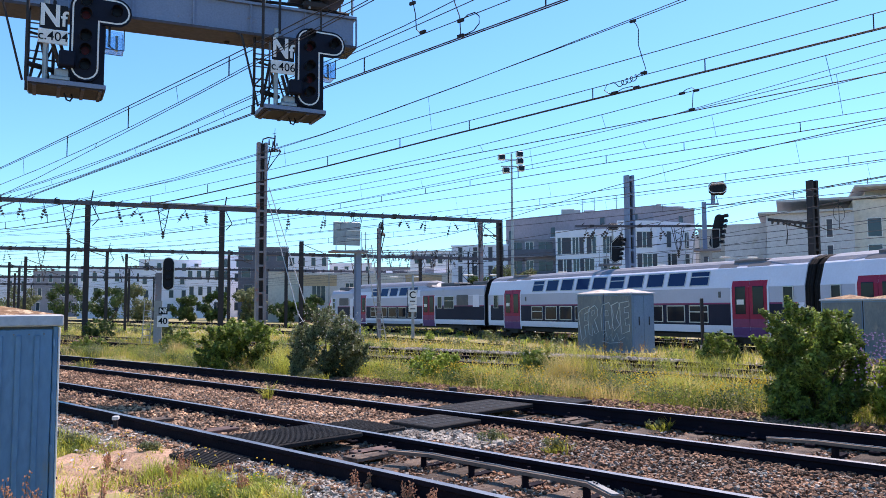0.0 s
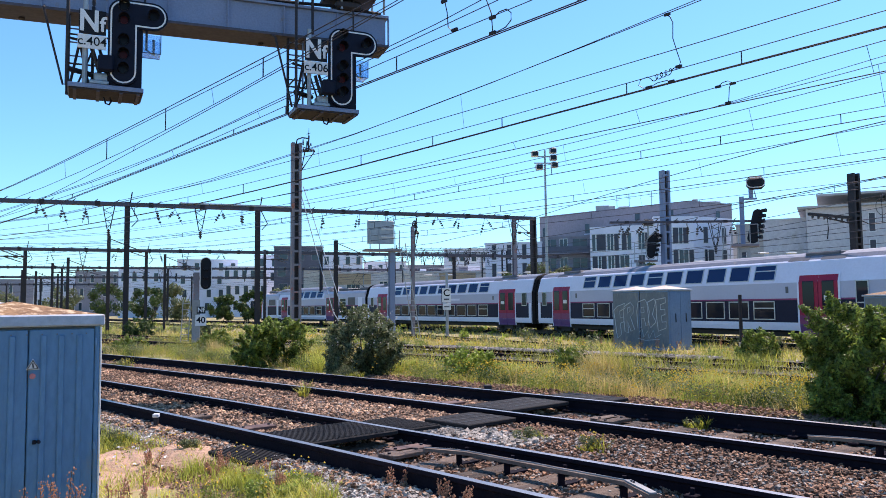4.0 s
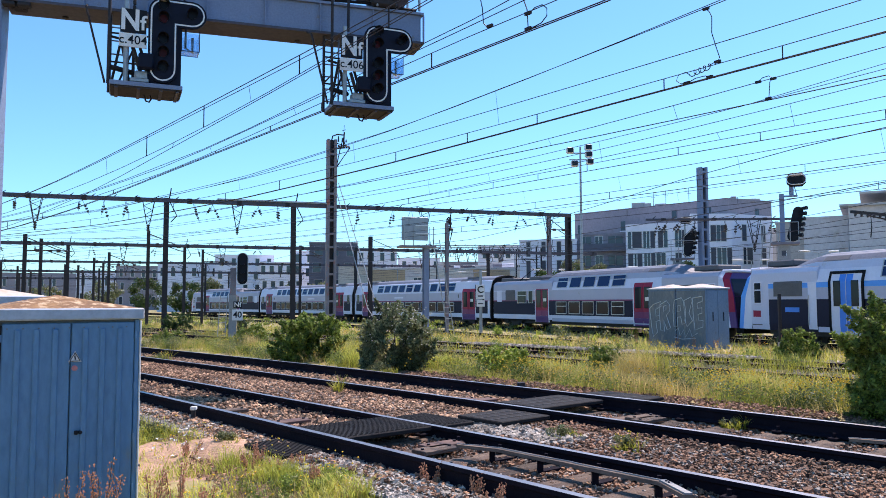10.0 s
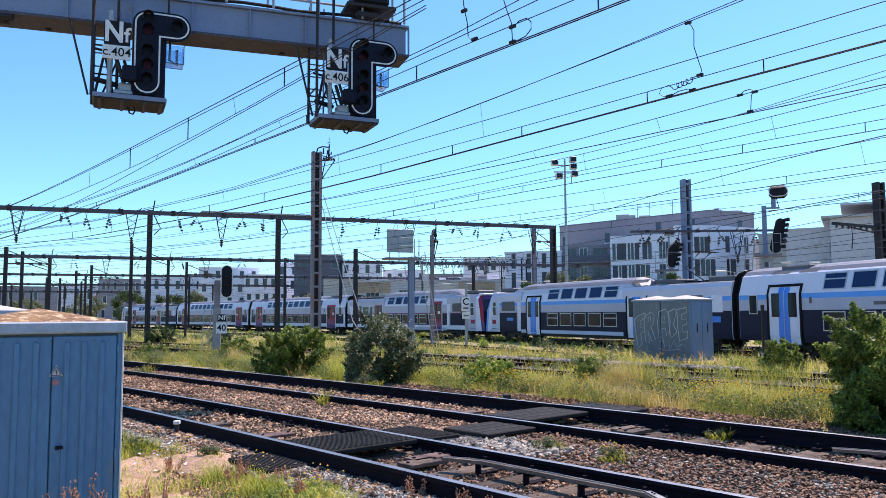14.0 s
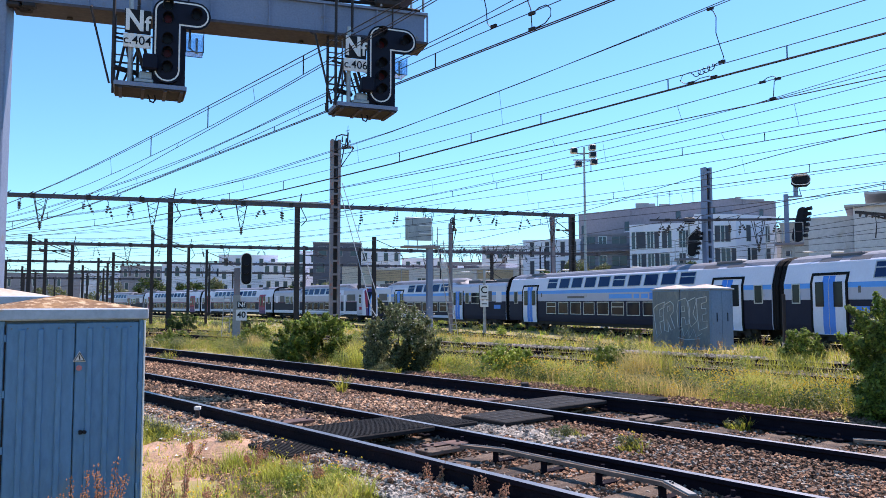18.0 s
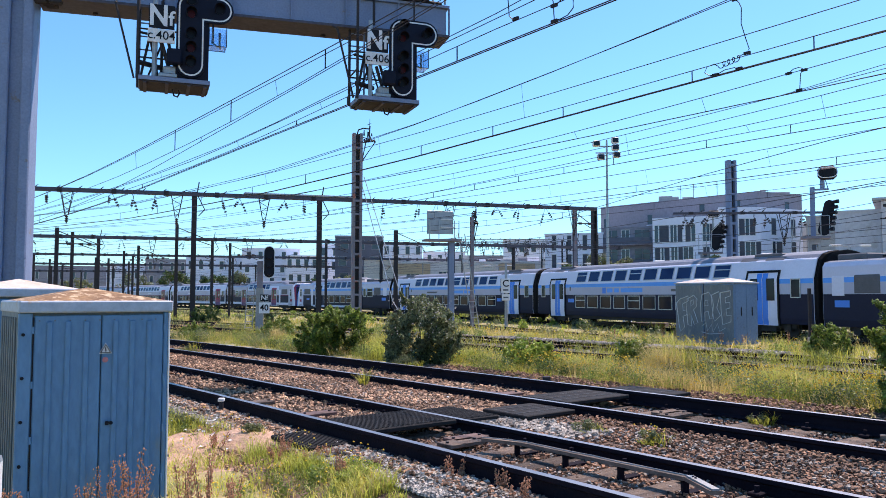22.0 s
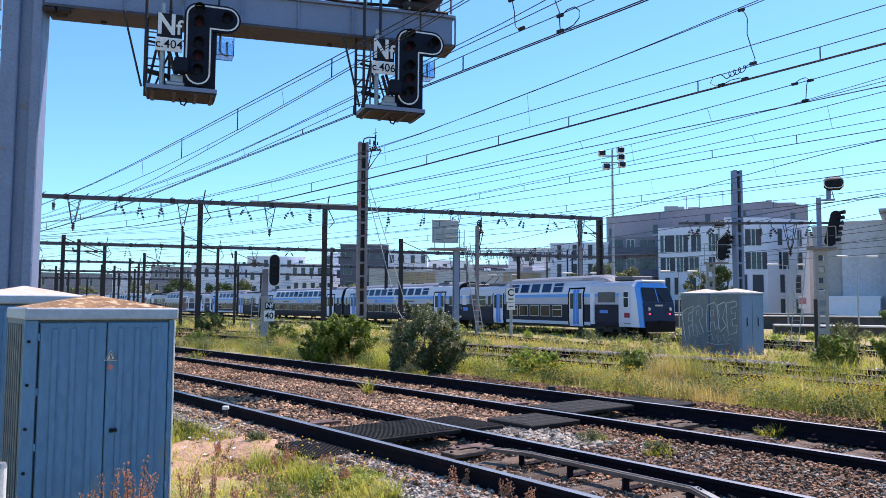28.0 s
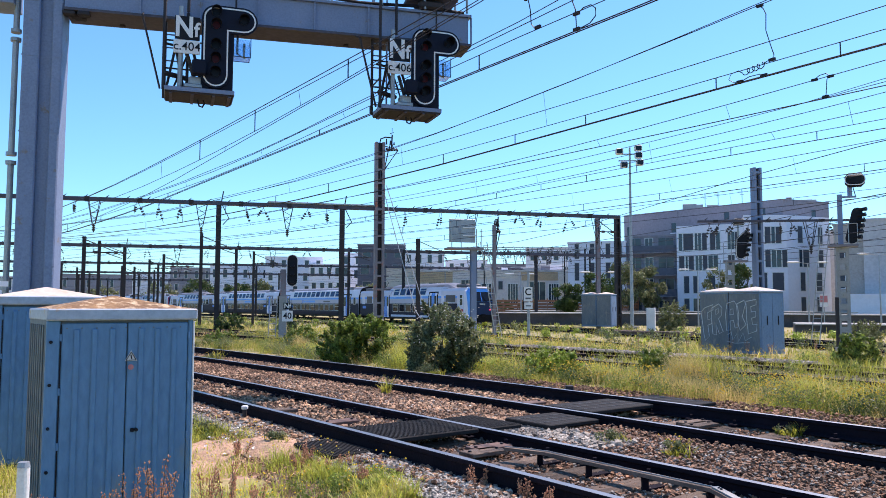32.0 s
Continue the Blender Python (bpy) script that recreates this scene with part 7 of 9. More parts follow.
tree(14.9, 93.8, 6.0, 4.6, 1), tree(19.5, 101, 7.6, 5.2, 2, "leaf_olive"), tree(23.0, 103, 7.0, 4.0, 3, "leaf_olive"), tree(28.9, 95.7, 7.0, 3.6, 4, "leaf_olive", 2600), tree(31.8, 95, 7.2, 3.4, 5, "leaf_dark", 3500), tree(11.5, 97, 4.5, 4.0, 6)
for k, (x, y, h, w) in enumerate(((-46, 112, 4.2, 6), (-41, 114, 4.8, 6), (-35, 115, 4.6, 6), (-31, 116, 5.0, 5), (-25, 117, 3.6, 5), (-20.5, 118, 4.4, 5.5), (-16, 118, 4.8, 5), (-11, 119, 3.6, 5), (-7, 118, 4.0, 4), (-53, 110, 3.4, 5), (-1, 112, 2.6, 4), (3.5, 110, 2.4, 4), (7.5, 110, 2.6, 4))):
    far = float(np.interp(x, (-53, -46, -41, -35, -31, -25, -20), (1.85, 1.56, 1.38, 1.22, 1.14, 1.05, 1.0)))
    tree(x * far, y * far, h * far, w * far, 20 + k, "leaf_dark" if k % 3 else "leaf_olive", 3000, 0.24, "dense green tree behind the far tracks", 0.15)


def yard_bits():
    """Small concrete things near the platform end."""
    t = thing("equipment_box", Matrix.Translation((13.6, 61.0, -0.6)) @ Matrix.Rotation(radians(-18), 4, "Z"), "white concrete equipment box beside a shrub", "box")
    bm = bmesh.new()
    bevel_box(bm, -0.32, 0.32, -0.3, 0.3, -0.1, 1.7, 0.03)
    part("body", bm, "white", t)
    t = thing("concrete_slab", Matrix.Translation((12.0, 53.5, -0.62)) @ Matrix.Rotation(radians(-30), 4, "Z"), "low weathered concrete slab between the tracks", "slab")
    bm = bmesh.new()
    bevel_box(bm, -2.6, 2.6, -0.5, 0.5, -0.1, 0.18, 0.03)
    part("slab", bm, "sleeper", t)
    t = thing("platform_sign", Matrix.Translation((31.5, 72.0, -0.3)) @ Matrix.Rotation(radians(-22), 4, "Z"), "small red and white sign on a post on the platform", "sign")
    bm = bmesh.new()
    rod(bm, (0, 0, 0), (0, 0, 2.6), 0.05, seg=8)
    part("post", bm, "galv", t)
    bm = bmesh.new()
    bevel_box(bm, -0.35, 0.35, -0.09, -0.055, 1.5, 2.6, 0.01)
    p = part("panel", bm, "white", t)
    bm = bmesh.new()
    box(bm, -0.3, 0.3, -0.098, -0.092, 1.9, 2.5)
    part("red_field", bm, "sign_red", p)


yard_bits()


# ---- bushes, grass, stones, small things on the ground ----
M["leaf_bush"] = leafy("leaf_bush", (0.27, 0.35, 0.06), (0.065, 0.11, 0.02), 0.7, 0.5)
M["leaf_grey"] = leafy("leaf_grey", (0.235, 0.265, 0.13), (0.085, 0.11, 0.04), 0.7, 0.45)


def bush(x, y, w, h, seed, mat, n, size, label, stems=9, d=None, wide_top=0.42):
    rnd = random.Random(seed)
    d = d or w
    t = thing("bush", Matrix.Translation((x, y, gz(x, y))), label, "bush", "bushes between the tracks")
    clumps = []
    small = min(w, h)
    while len(clumps) < 120:
        ux, uy, uz = rnd.uniform(-1, 1), rnd.uniform(-1, 1), rnd.uniform(-1, 1)
        q = (abs(ux) ** 2.7 + abs(uy) ** 2.7 + abs(uz if uz > 0 else uz * 0.6) ** 2.7) ** (1 / 2.7)
        if not 0.15 < q < 0.95 or (q < 0.55 and rnd.random() < 0.5):
            continue
        up = wide_top + uz * (1 - wide_top) if uz > 0 else wide_top + uz * wide_top
        uz, k = (uz if uz > 0 else uz * 0.9), 0.42 * (1 + 0.13 * noise.noise((ux * 1.4 + seed, uy * 1.4, uz * 1.4)))
        clumps.append((w * k * ux, d * k * uy, max(0.03, up * 0.95) * h, rnd.uniform(0.055, 0.13) * small))
    bm = bmesh.new()
    for k in range(stems):
        c = clumps[k * 3 % len(clumps)]
        rod(bm, (rnd.uniform(-0.1, 0.1), rnd.uniform(-0.1, 0.1), -0.05), (c[0] * 0.5, c[1] * 0.5, c[2] * 0.6), 0.018, 0.012, seg=5)
        rod(bm, (c[0] * 0.5, c[1] * 0.5, c[2] * 0.6), c[:3], 0.012, 0.004, seg=5)
    part("stem", bm, "bark", t)
    for k in range(150):
        # leafy shoots that stand out from the body
        c = rnd.choice(clumps[:120])
        out = rnd.uniform(1.05, 1.28)
        e = (c[0] * out + rnd.uniform(-0.06, 0.06) * small, c[1] * out + rnd.uniform(-0.06, 0.06) * small, min(h * 1.1, c[2] + rnd.uniform(0.0, 0.16) * h))
        for f in (0.4, 0.6, 0.8, 1.0):
            clumps.append((c[0] + (e[0] - c[0]) * f, c[1] + (e[1] - c[1]) * f, c[2] + (e[2] - c[2]) * f, (0.05 - 0.02 * f) * small))
    me = leaf_cloud(rnd, clumps, n, size)
    me.materials.append(M[mat])
    ob = new("foliage", me)
    ob.parent = t
    return t


M["leaf_lime"] = leafy("leaf_lime", (0.40, 0.46, 0.07), (0.20, 0.30, 0.04), 0.5)
bush(-3.2, 21.4, 2.2, 1.33, 1, "leaf_bush", 34000, 0.040, "dark green rounded bush in the grass by the tracks")
bush(-0.68, 17.45, 1.85, 1.6, 2, "leaf_grey", 36000, 0.034, "grey-green flowering bush beside the rails")
bush(5.97, 9.85, 1.42, 1.66, 3, "leaf_bush", 68000, 0.026, "large dark leafy bush close to the track", d=1.4, wide_top=0.5)
bush(7.0, 9.2, 1.15, 1.05, 4, "leaf_lime", 20000, 0.034, "purple-flowered leafy bush beside the large one")
bush(6.5, 10.5, 1.3, 0.9, 14, "leaf_olive", 9000, 0.034, "low leafy shrub behind the large bush")
bush(9.6, 20.2, 1.2, 0.95, 5, "leaf_bush", 10000, 0.04, "small round green bush before the relay hut")
bush(15.7, 63.0, 2.4, 2.4, 6, "leaf_olive", 4000, 0.09, "pale green shrub beside the platform end")
bush(-14.2, 45.0, 1.9, 1.1, 7, "leaf_dark", 3500, 0.06, "low green bush by the portal foot")
bush(-11.0, 46.0, 1.3, 0.9, 8, "leaf_olive", 2500, 0.06, "low green bush by the portal foot")
bush(-9.6, 29.5, 1.5, 0.6, 9, "leaf_bright", 3500, 0.045, "low bright green shrub beside the siding", wide_top=0.3)
bush(-6.0, 27.0, 1.2, 0.9, 10, "leaf_bright", 2500, 0.05, "bright yellow-green shrub beside the siding")
bush(3.75, 16.3, 0.95, 0.66, 12, "leaf_bright", 4500, 0.035, "small dark green weed clump in the grass")
bush(1.65, 16.6, 1.3, 0.66, 13, "leaf_lime", 6000, 0.035, "bright green flowering weed clump in the grass")
bush(23.0, 47.0, 2.0, 1.3, 15, "leaf_olive", 3000, 0.06, "low shrub at the foot of the signal tower")

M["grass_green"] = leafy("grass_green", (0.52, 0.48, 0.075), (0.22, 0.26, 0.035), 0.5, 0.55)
# brighter copy of grass_green with sunlight in its colour; also used for pale stands
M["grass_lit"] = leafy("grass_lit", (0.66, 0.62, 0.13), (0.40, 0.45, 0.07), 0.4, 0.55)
M["grass_dry"] = leafy("grass_dry", (0.68, 0.53, 0.22), (0.44, 0.36, 0.11), 0.4, 0.55)
M["flower_yellow"] = surf("flower_yellow", (0.74, 0.50, 0.012), (0.62, 0.40, 0.01), 3, 0.7, rand=0.2)
M["dock_red"] = surf("dock_seed", (0.56, 0.28, 0.16), (0.40, 0.18, 0.10), 5, 0.85, rand=0.3)
M["blossom_pale"] = surf("blossom_pale", (0.62, 0.58, 0.52), (0.5, 0.46, 0.42), 3, 0.7, rand=0.2)
M["flower_purple"] = surf("flower_purple", (0.42, 0.26, 0.42), (0.34, 0.2, 0.36), 3, 0.7, rand=0.2)


def blades(name, places, hmin, hmax, width, mat, label, seed, lean=0.35):
    """Many bent grass blades; places: N x 3 feet."""
    pick = np.random.RandomState(seed)
    n = len(places)
    a = pick.rand(n) * 6.283
    h = hmin + (hmax - hmin) * pick.rand(n) ** 1.5
    h = h * np.array([0.55 + 0.9 * max(0.0, min(1.0, 0.5 + noise.noise((x * 0.8, y * 0.8, seed + 0.5)))) for x, y, z in places])
    out = np.stack([np.cos(a), np.sin(a), 0 * a], 1)
    side = np.stack([-np.sin(a), np.cos(a), 0 * a], 1)
    ln = (lean * h * (0.4 + pick.rand(n)))[:, None]
    w = (width * (0.6 + 0.8 * pick.rand(n)))[:, None]
    up = np.array([0, 0, 1.0])
    p0 = places
    p1 = places + out * ln * 0.3 + up * (h * 0.6)[:, None]
    p2 = places + out * ln + up * h[:, None]
    V = np.stack([p0 - side * w / 2, p0 + side * w / 2, p1 + side * w * 0.4, p1 - side * w * 0.4, p2], 1).reshape(-1, 3)
    base = np.arange(n) * 5
    F = [(b, b + 1, b + 2, b + 3) for b in base] + [(b + 3, b + 2, b + 4) for b in base]
    me = bpy.data.meshes.new(name)
    me.from_pydata(V.tolist(), [], F)
    me.materials.append(M[mat])
    return tagged(new(name, me), label, "grass", kind="stuff")


def scatter(n, p0, p1, s0, s1, seed, dense=0.0, keep=None, scale=0.35):
    """Feet of plants in a strip of the near tracks' plan, in patches."""
    pick = np.random.RandomState(seed)
    out = []
    while len(out) < n:
        # more of them near the camera
        p, s = p0 + (p1 - p0) * pick.rand(), s0 + (s1 - s0) * pick.rand() ** 1.5
        v = near(p, s)
        if noise.noise((v.x * scale, v.y * scale, seed)) < dense or (keep and not keep(p, s, v)):
            continue
        out.append((v.x, v.y, foot(v.x, v.y)))
    return np.array(out)


def off_rubble(p, s, v):
    """Grass leaves the brick rubble and the litter bare."""
    q = math.hypot((p - 3.42) / 0.42, (s - 7.55) / 0.75) + 0.5 * noise.noise((v.x * 2.5, v.y * 2.5, 4))
    return q > 0.6 and noise.noise((v.x * 2.2, v.y * 2.2, 9)) > -0.3


def tufts(n, per, p0, p1, s0, s1, seed, spread=0.22):
    """Feet of grass standing in dense tufts."""
    pick = np.random.RandomState(seed)
    out = []
    for k in range(n):
        p, s = p0 + (p1 - p0) * pick.rand(), s0 + (s1 - s0) * pick.rand() ** 1.3
        for j in range(per):
            v = near(p + pick.normal() * spread, s + pick.normal() * spread)
            out.append((v.x, v.y, foot(v.x, v.y)))
    return np.array(out)


blades("tall_grass", scatter(21000, 10.6, 13.4, -3, 34, 1, 0.06, scale=0.8), 0.05, 0.19, 0.008, "grass_green", "green grass between the tracks", 1, 0.7)
blades("dry_grass", scatter(8000, 10.55, 13.4, -3, 30, 2, 0.05, scale=0.8), 0.08, 0.32, 0.007, "grass_dry", "dry straw-coloured grass between the tracks", 2, 0.9)
blades("dry_grass", tufts(26, 130, 10.75, 13.0, 0.0, 22, 31), 0.15, 0.42, 0.007, "grass_dry", "tall dry grass tufts between the tracks", 32, 0.5)
blades("tall_grass", tufts(80, 150, 10.8, 13.2, -1.0, 28, 33, 0.26), 0.08, 0.26, 0.008, "grass_green", "tall green grass tufts between the tracks", 34, 0.6)
blades("tall_grass", scatter(9000, 15.3, 17.0, -6, 50, 3, -0.1), 0.10, 0.30, 0.014, "grass_green", "green grass over the sidings", 3, 0.6)
blades("dry_grass", scatter(6000, 13.4, 17.5, -6, 50, 4, 0.0), 0.10, 0.32, 0.012, "grass_dry", "dry grass over the sidings", 4, 0.6)
blades("tall_grass", scatter(18000, 18.8, 34, -10, 70, 5, -0.15), 0.12, 0.42, 0.022, "grass_green", "green grass before the train line", 5, 0.6)
blades("dry_grass", scatter(14000, 18.8, 34, -10, 70, 6, -0.05), 0.12, 0.45, 0.018, "grass_dry", "dry grass before the train line", 6, 0.6)
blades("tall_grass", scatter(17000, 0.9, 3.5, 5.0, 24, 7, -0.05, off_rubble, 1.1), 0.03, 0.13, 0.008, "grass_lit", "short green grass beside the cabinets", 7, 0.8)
blades("dry_grass", scatter(9000, 0.8, 3.5, 5.0, 22, 8, -0.02, off_rubble, 1.1), 0.03, 0.16, 0.006, "grass_dry", "dry grass beside the cabinets", 8, 0.8)
blades("tall_grass", scatter(1500, -0.6, 1.2, 4.6, 9, 9, -0.2), 0.08, 0.3, 0.008, "grass_green", "grass round the foot of the cabinets", 9)
blades("tall_grass", scatter(6000, 34, 60, -10, 110, 10, -0.1), 0.1, 0.35, 0.035, "grass_green", "grass between the far tracks", 10, 0.6)


def flowers(name, feet, h0, h1, r, mat, label, seed, per=3):
    pick = random.Random(seed)
    verts, faces = [], []
    for x, y, z in feet:
        for k in range(per):
            cx, cy, cz = x + pick.uniform(-0.08, 0.08), y + pick.uniform(-0.08, 0.08), z + pick.uniform(h0, h1)
            b = len(verts)
            verts += [(cx - r, cy, cz), (cx, cy - r, cz), (cx + r, cy, cz), (cx, cy + r, cz), (cx, cy, cz + r), (cx, cy, cz - r * 0.6)]
            faces += [(b, b + 1, b + 4), (b + 1, b + 2, b + 4), (b + 2, b + 3, b + 4), (b + 3, b, b + 4), (b + 1, b, b + 5), (b + 2, b + 1, b + 5), (b + 3, b + 2, b + 5), (b, b + 3, b + 5)]
    me = bpy.data.meshes.new(name)
    me.from_pydata(verts, [], faces)
    me.materials.append(M[mat])
    return tagged(new(name, me), label, "flowers", kind="stuff")


flowers("yellow_flowers", scatter(180, 9.8, 13.4, -2, 26, 11, 0.0), 0.25, 0.6, 0.014, "flower_yellow", "small yellow flowers among the tall grass", 1)
flowers("yellow_flowers", scatter(260, 18.5, 30, -4, 45, 12, 0.0), 0.2, 0.45, 0.025, "flower_yellow", "small yellow flowers in the grass before the train", 2)
flowers("yellow_flowers", scatter(60, 2.4, 3.6, 5.2, 10, 13, -0.1), 0.05, 0.25, 0.01, "flower_yellow", "yellow flowers at the edge of the ballast", 3)


def dock(x, y, h, seed):
    """A dried dock plant with red-brown seed heads."""
    rnd = random.Random(seed)
    t = thing("dock_plant", Matrix.Translation((x, y, gz(x, y))), "dried red-brown dock plant with seed heads", "plant", "dock plants")
    bm = bmesh.new()
    pts = []
    for k in range(5):
        a = rnd.uniform(0, 6.28)
        top = (0.16 * math.cos(a) * rnd.random(), 0.16 * math.sin(a) * rnd.random(), h * rnd.uniform(0.7, 1.0))
        rod(bm, (0, 0, -0.05), top, 0.004, 0.002, seg=4)
        for f in np.linspace(0.45, 1.0, 14):
            for j in range(5):
                pts.append((top[0] * f + rnd.uniform(-0.02, 0.02), top[1] * f + rnd.uniform(-0.02, 0.02), top[2] * f + rnd.uniform(-0.02, 0.02)))
    part("stem", bm, "bark", t)
    verts, faces = [], []
    for c in pts:
        b, r = len(verts), rnd.uniform(0.003, 0.0068)
        verts += [(c[0] - r, c[1], c[2]), (c[0] + r, c[1], c[2]), (c[0], c[1] - r, c[2]), (c[0], c[1] + r, c[2]), (c[0], c[1], c[2] + r * 1.5), (c[0], c[1], c[2] - r * 1.5)]
        faces += [(b, b + 2, b + 4), (b + 2, b + 1, b + 4), (b + 1, b + 3, b + 4), (b + 3, b, b + 4), (b + 2, b, b + 5), (b + 1, b + 2, b + 5), (b + 3, b + 1, b + 5), (b, b + 3, b + 5)]
    me = bpy.data.meshes.new("seed_head")
    me.from_pydata(verts, [], faces)
    me.materials.append(M["dock_red"])
    ob = tagged(new("seed_head", me), kind="stuff")
    ob.parent = t


for k, (x, y, h) in enumerate(((-2.18, 5.0, 0.55), (-2.05, 5.08, 0.62), (-2.3, 4.95, 0.45), (-1.75, 5.2, 0.5), (-1.62, 5.25, 0.6), (-2.62, 4.78, 0.42), (-2.75, 4.75, 0.5), (0.35, 5.9, 0.35), (0.5, 5.6, 0.3), (-1.1, 7.2, 0.22), (-1.6, 7.3, 0.2), (15.2, 31.8, 0.8), (14.6, 31.0, 0.7), (13.0, 30.5, 0.7), (17.0, 30.0, 1.0), (11.0, 29.7, 0.6), (9.0, 31.5, 0.6), (8.6, 31.9, 0.7), (9.9, 30.9, 0.65), (10.3, 30.1, 0.7), (10.8, 30.5, 0.6), (13.6, 29.6, 0.8), (7.9, 32.6, 0.6), (12.4, 33.0, 0.8), (17.6, 31.0, 1.0), (16.3, 30.6, 0.9), (6.9, 33.3, 0.6), (-1.95, 5.0, 0.5), (-1.5, 5.35, 0.45), (-0.9, 6.6, 0.25), (0.0, 6.3, 0.3))):
    dock(x, y, h, k)


def weed(p, s, w, h, seed, yellow=False):
    """A tuft of thin pale blades with a few broader leaves low down."""
    v = near(p, s)
    t = thing("weed_tuft", Matrix.Translation((v.x, v.y, -0.19)), "small pale green weed tuft growing in the ballast", "plant", "weeds in the ballast")
    pick = np.random.RandomState(seed)
    n = int(120 + 240 * w)
    r, a = w * 0.5 * np.sqrt(pick.rand(n)), pick.rand(n) * 6.283
    feet = np.stack([r * np.cos(a), r * np.sin(a), 0 * a], 1)
    ob = blades("grass_blade", feet, h * 0.25, h * 1.1, 0.009, "grass_green", "", seed, 0.8)
    for key in ("category", "kind", "label", "group"):
        if key in ob:
            del ob[key]
    ob.parent = t
    me = leaf_cloud(random.Random(seed), [(w * 0.34 * math.cos(k * 2.4) * (k % 5) / 4, w * 0.34 * math.sin(k * 2.4) * (k % 5) / 4, h * (0.25 + 0.5 * pick.rand()), w * 0.14) for k in range(15)], int(500 + 1400 * w), 0.013)
    me.materials.append(M["leaf_olive"])
    ob = new("leaves", me)
    ob.parent = t
    if yellow:
        verts, faces = [], []
        for k in range(24):
            cx, cy, cz, q = pick.normal() * w * 0.25, pick.normal() * w * 0.25, h * (0.5 + 0.5 * pick.rand()), 0.010
            b = len(verts)
            verts += [(cx - q, cy, cz), (cx, cy - q, cz), (cx + q, cy, cz), (cx, cy + q, cz), (cx, cy, cz + q), (cx, cy, cz - q)]
            faces += [tuple(b + i for i in f) for f in ((0, 1, 4), (1, 2, 4), (2, 3, 4), (3, 0, 4), (1, 0, 5), (2, 1, 5), (3, 2, 5), (0, 3, 5))]
        me = bpy.data.meshes.new("flower")
        me.from_pydata(verts, [], faces)
        me.materials.append(M["flower_yellow"])
        ob = new("flower", me)
        ob.parent = t


weed(6.39, 5.62, 0.42, 0.22, 41), weed(6.35, 4.8, 0.28, 0.24, 42, True), weed(7.56, 19.2, 0.6, 0.3, 43, True), weed(8.62, 4.95, 0.34, 0.13, 44), weed(3.5, 7.6, 0.3, 0.2, 45), weed(6.87, 10.6, 0.1, 0.25, 46), weed(9.6, 13.0, 0.7, 0.3, 47), weed(3.3, 8.9, 0.3, 0.15, 48)


# ---- ballast stones ----
def stone_shape(rnd, r):
    """Eight corners of a flat broken block."""
    w, d, h = r * rnd.uniform(0.7, 1.25), r * rnd.uniform(0.5, 0.95), r * rnd.uniform(0.3, 0.65)
    tilt = Euler((rnd.uniform(-0.5, 0.5), rnd.uniform(-0.5, 0.5), rnd.uniform(0, 6.28)))
    out = []
    for z in (-1, 1):
        for x, y in ((-1, -1), (1, -1), (1, 1), (-1, 1)):
            k = rnd.uniform(0.45, 1.0) if z > 0 else rnd.uniform(0.75, 1.1)
            c = Vector((x * w * k, y * d * rnd.uniform(0.55, 1.1), z * h * rnd.uniform(0.6, 1.2)))
            c.rotate(tilt)
            out.append(tuple(c))
    return out


BLOCK = ((0, 3, 2, 1), (4, 5, 6, 7), (0, 1, 5, 4), (1, 2, 6, 5), (2, 3, 7, 6), (3, 0, 4, 7))


def stones(name, n, p0, p1, s0, s1, z, r0, r1, mat, label, seed, power=1.8, skip=None):
    rnd = random.Random(seed)
    shapes = [stone_shape(rnd, 1.15) for k in range(40)]
    verts, faces = [], []
    while len(faces) < n * 6:
        p, s = rnd.uniform(p0, p1), s0 + (s1 - s0) * rnd.random() ** power
        if skip and skip(p, s):
            continue
        v, r, a = near(p, s), rnd.uniform(r0, r1), rnd.uniform(0, 6.28)
        ca, sa = math.cos(a) * r, math.sin(a) * r
        zz = (z(p) if callable(z) else z) + rnd.uniform(-0.3, 0.6) * r
        b = len(verts)
        verts += [(v.x + x * ca - y * sa, v.y + x * sa + y * ca, zz + q * r) for x, y, q in rnd.choice(shapes)]
        faces += [(b + i, b + j, b + k, b + q) for i, j, k, q in BLOCK]
    me = bpy.data.meshes.new(name)
    me.from_pydata(verts, [], faces)
    me.materials.append(M[mat])
    return tagged(new(name, me), label, "ballast", kind="stuff")


rnd_keep = random.Random(77)


def on_sleeper(p, s):
    """Most stones lie between the sleepers."""
    return (3.5 < p < 6.07 or 6.66 < p < 9.22) and abs((s + 4.3) % 0.6 - 0.3) < 0.125 and rnd_keep.random() < (0.8 if s < 8 else 0.3)


stones("ballast_stones", 66000, 3.6, 9.8, 1.0, 34, bed_height, 0.010, 0.021, "stone", "loose brown ballast stones", 3, 1.7, on_sleeper)
stones("ballast_stones", 30000, 3.6, 9.4, 7.0, 34, lambda p: max(bed_height(p), -0.168) + 0.004, 0.013, 0.028, "stone_tan", "loose tan ballast stones", 13, 1.5, on_sleeper)
stones("ballast_stones", 9000, 3.6, 9.8, 1.2, 14, lambda p: bed_height(p) + 0.006, 0.008, 0.018, "stone_grey", "scattered grey ballast stones", 19, 1.3, on_sleeper)
stones("gravel", 15000, 3.45, 3.98, 3.0, 10.5, bed_height, 0.007, 0.016, "gravel", "grey gravel along the edge of the ballast", 4, 1.6, on_sleeper)
stones("ballast_stones", 6500, 18.2, 20.4, -2, 40, lambda p: -0.21, 0.018, 0.04, "stone_grey", "pale grey stones beside the overgrown siding", 5, 1.2)
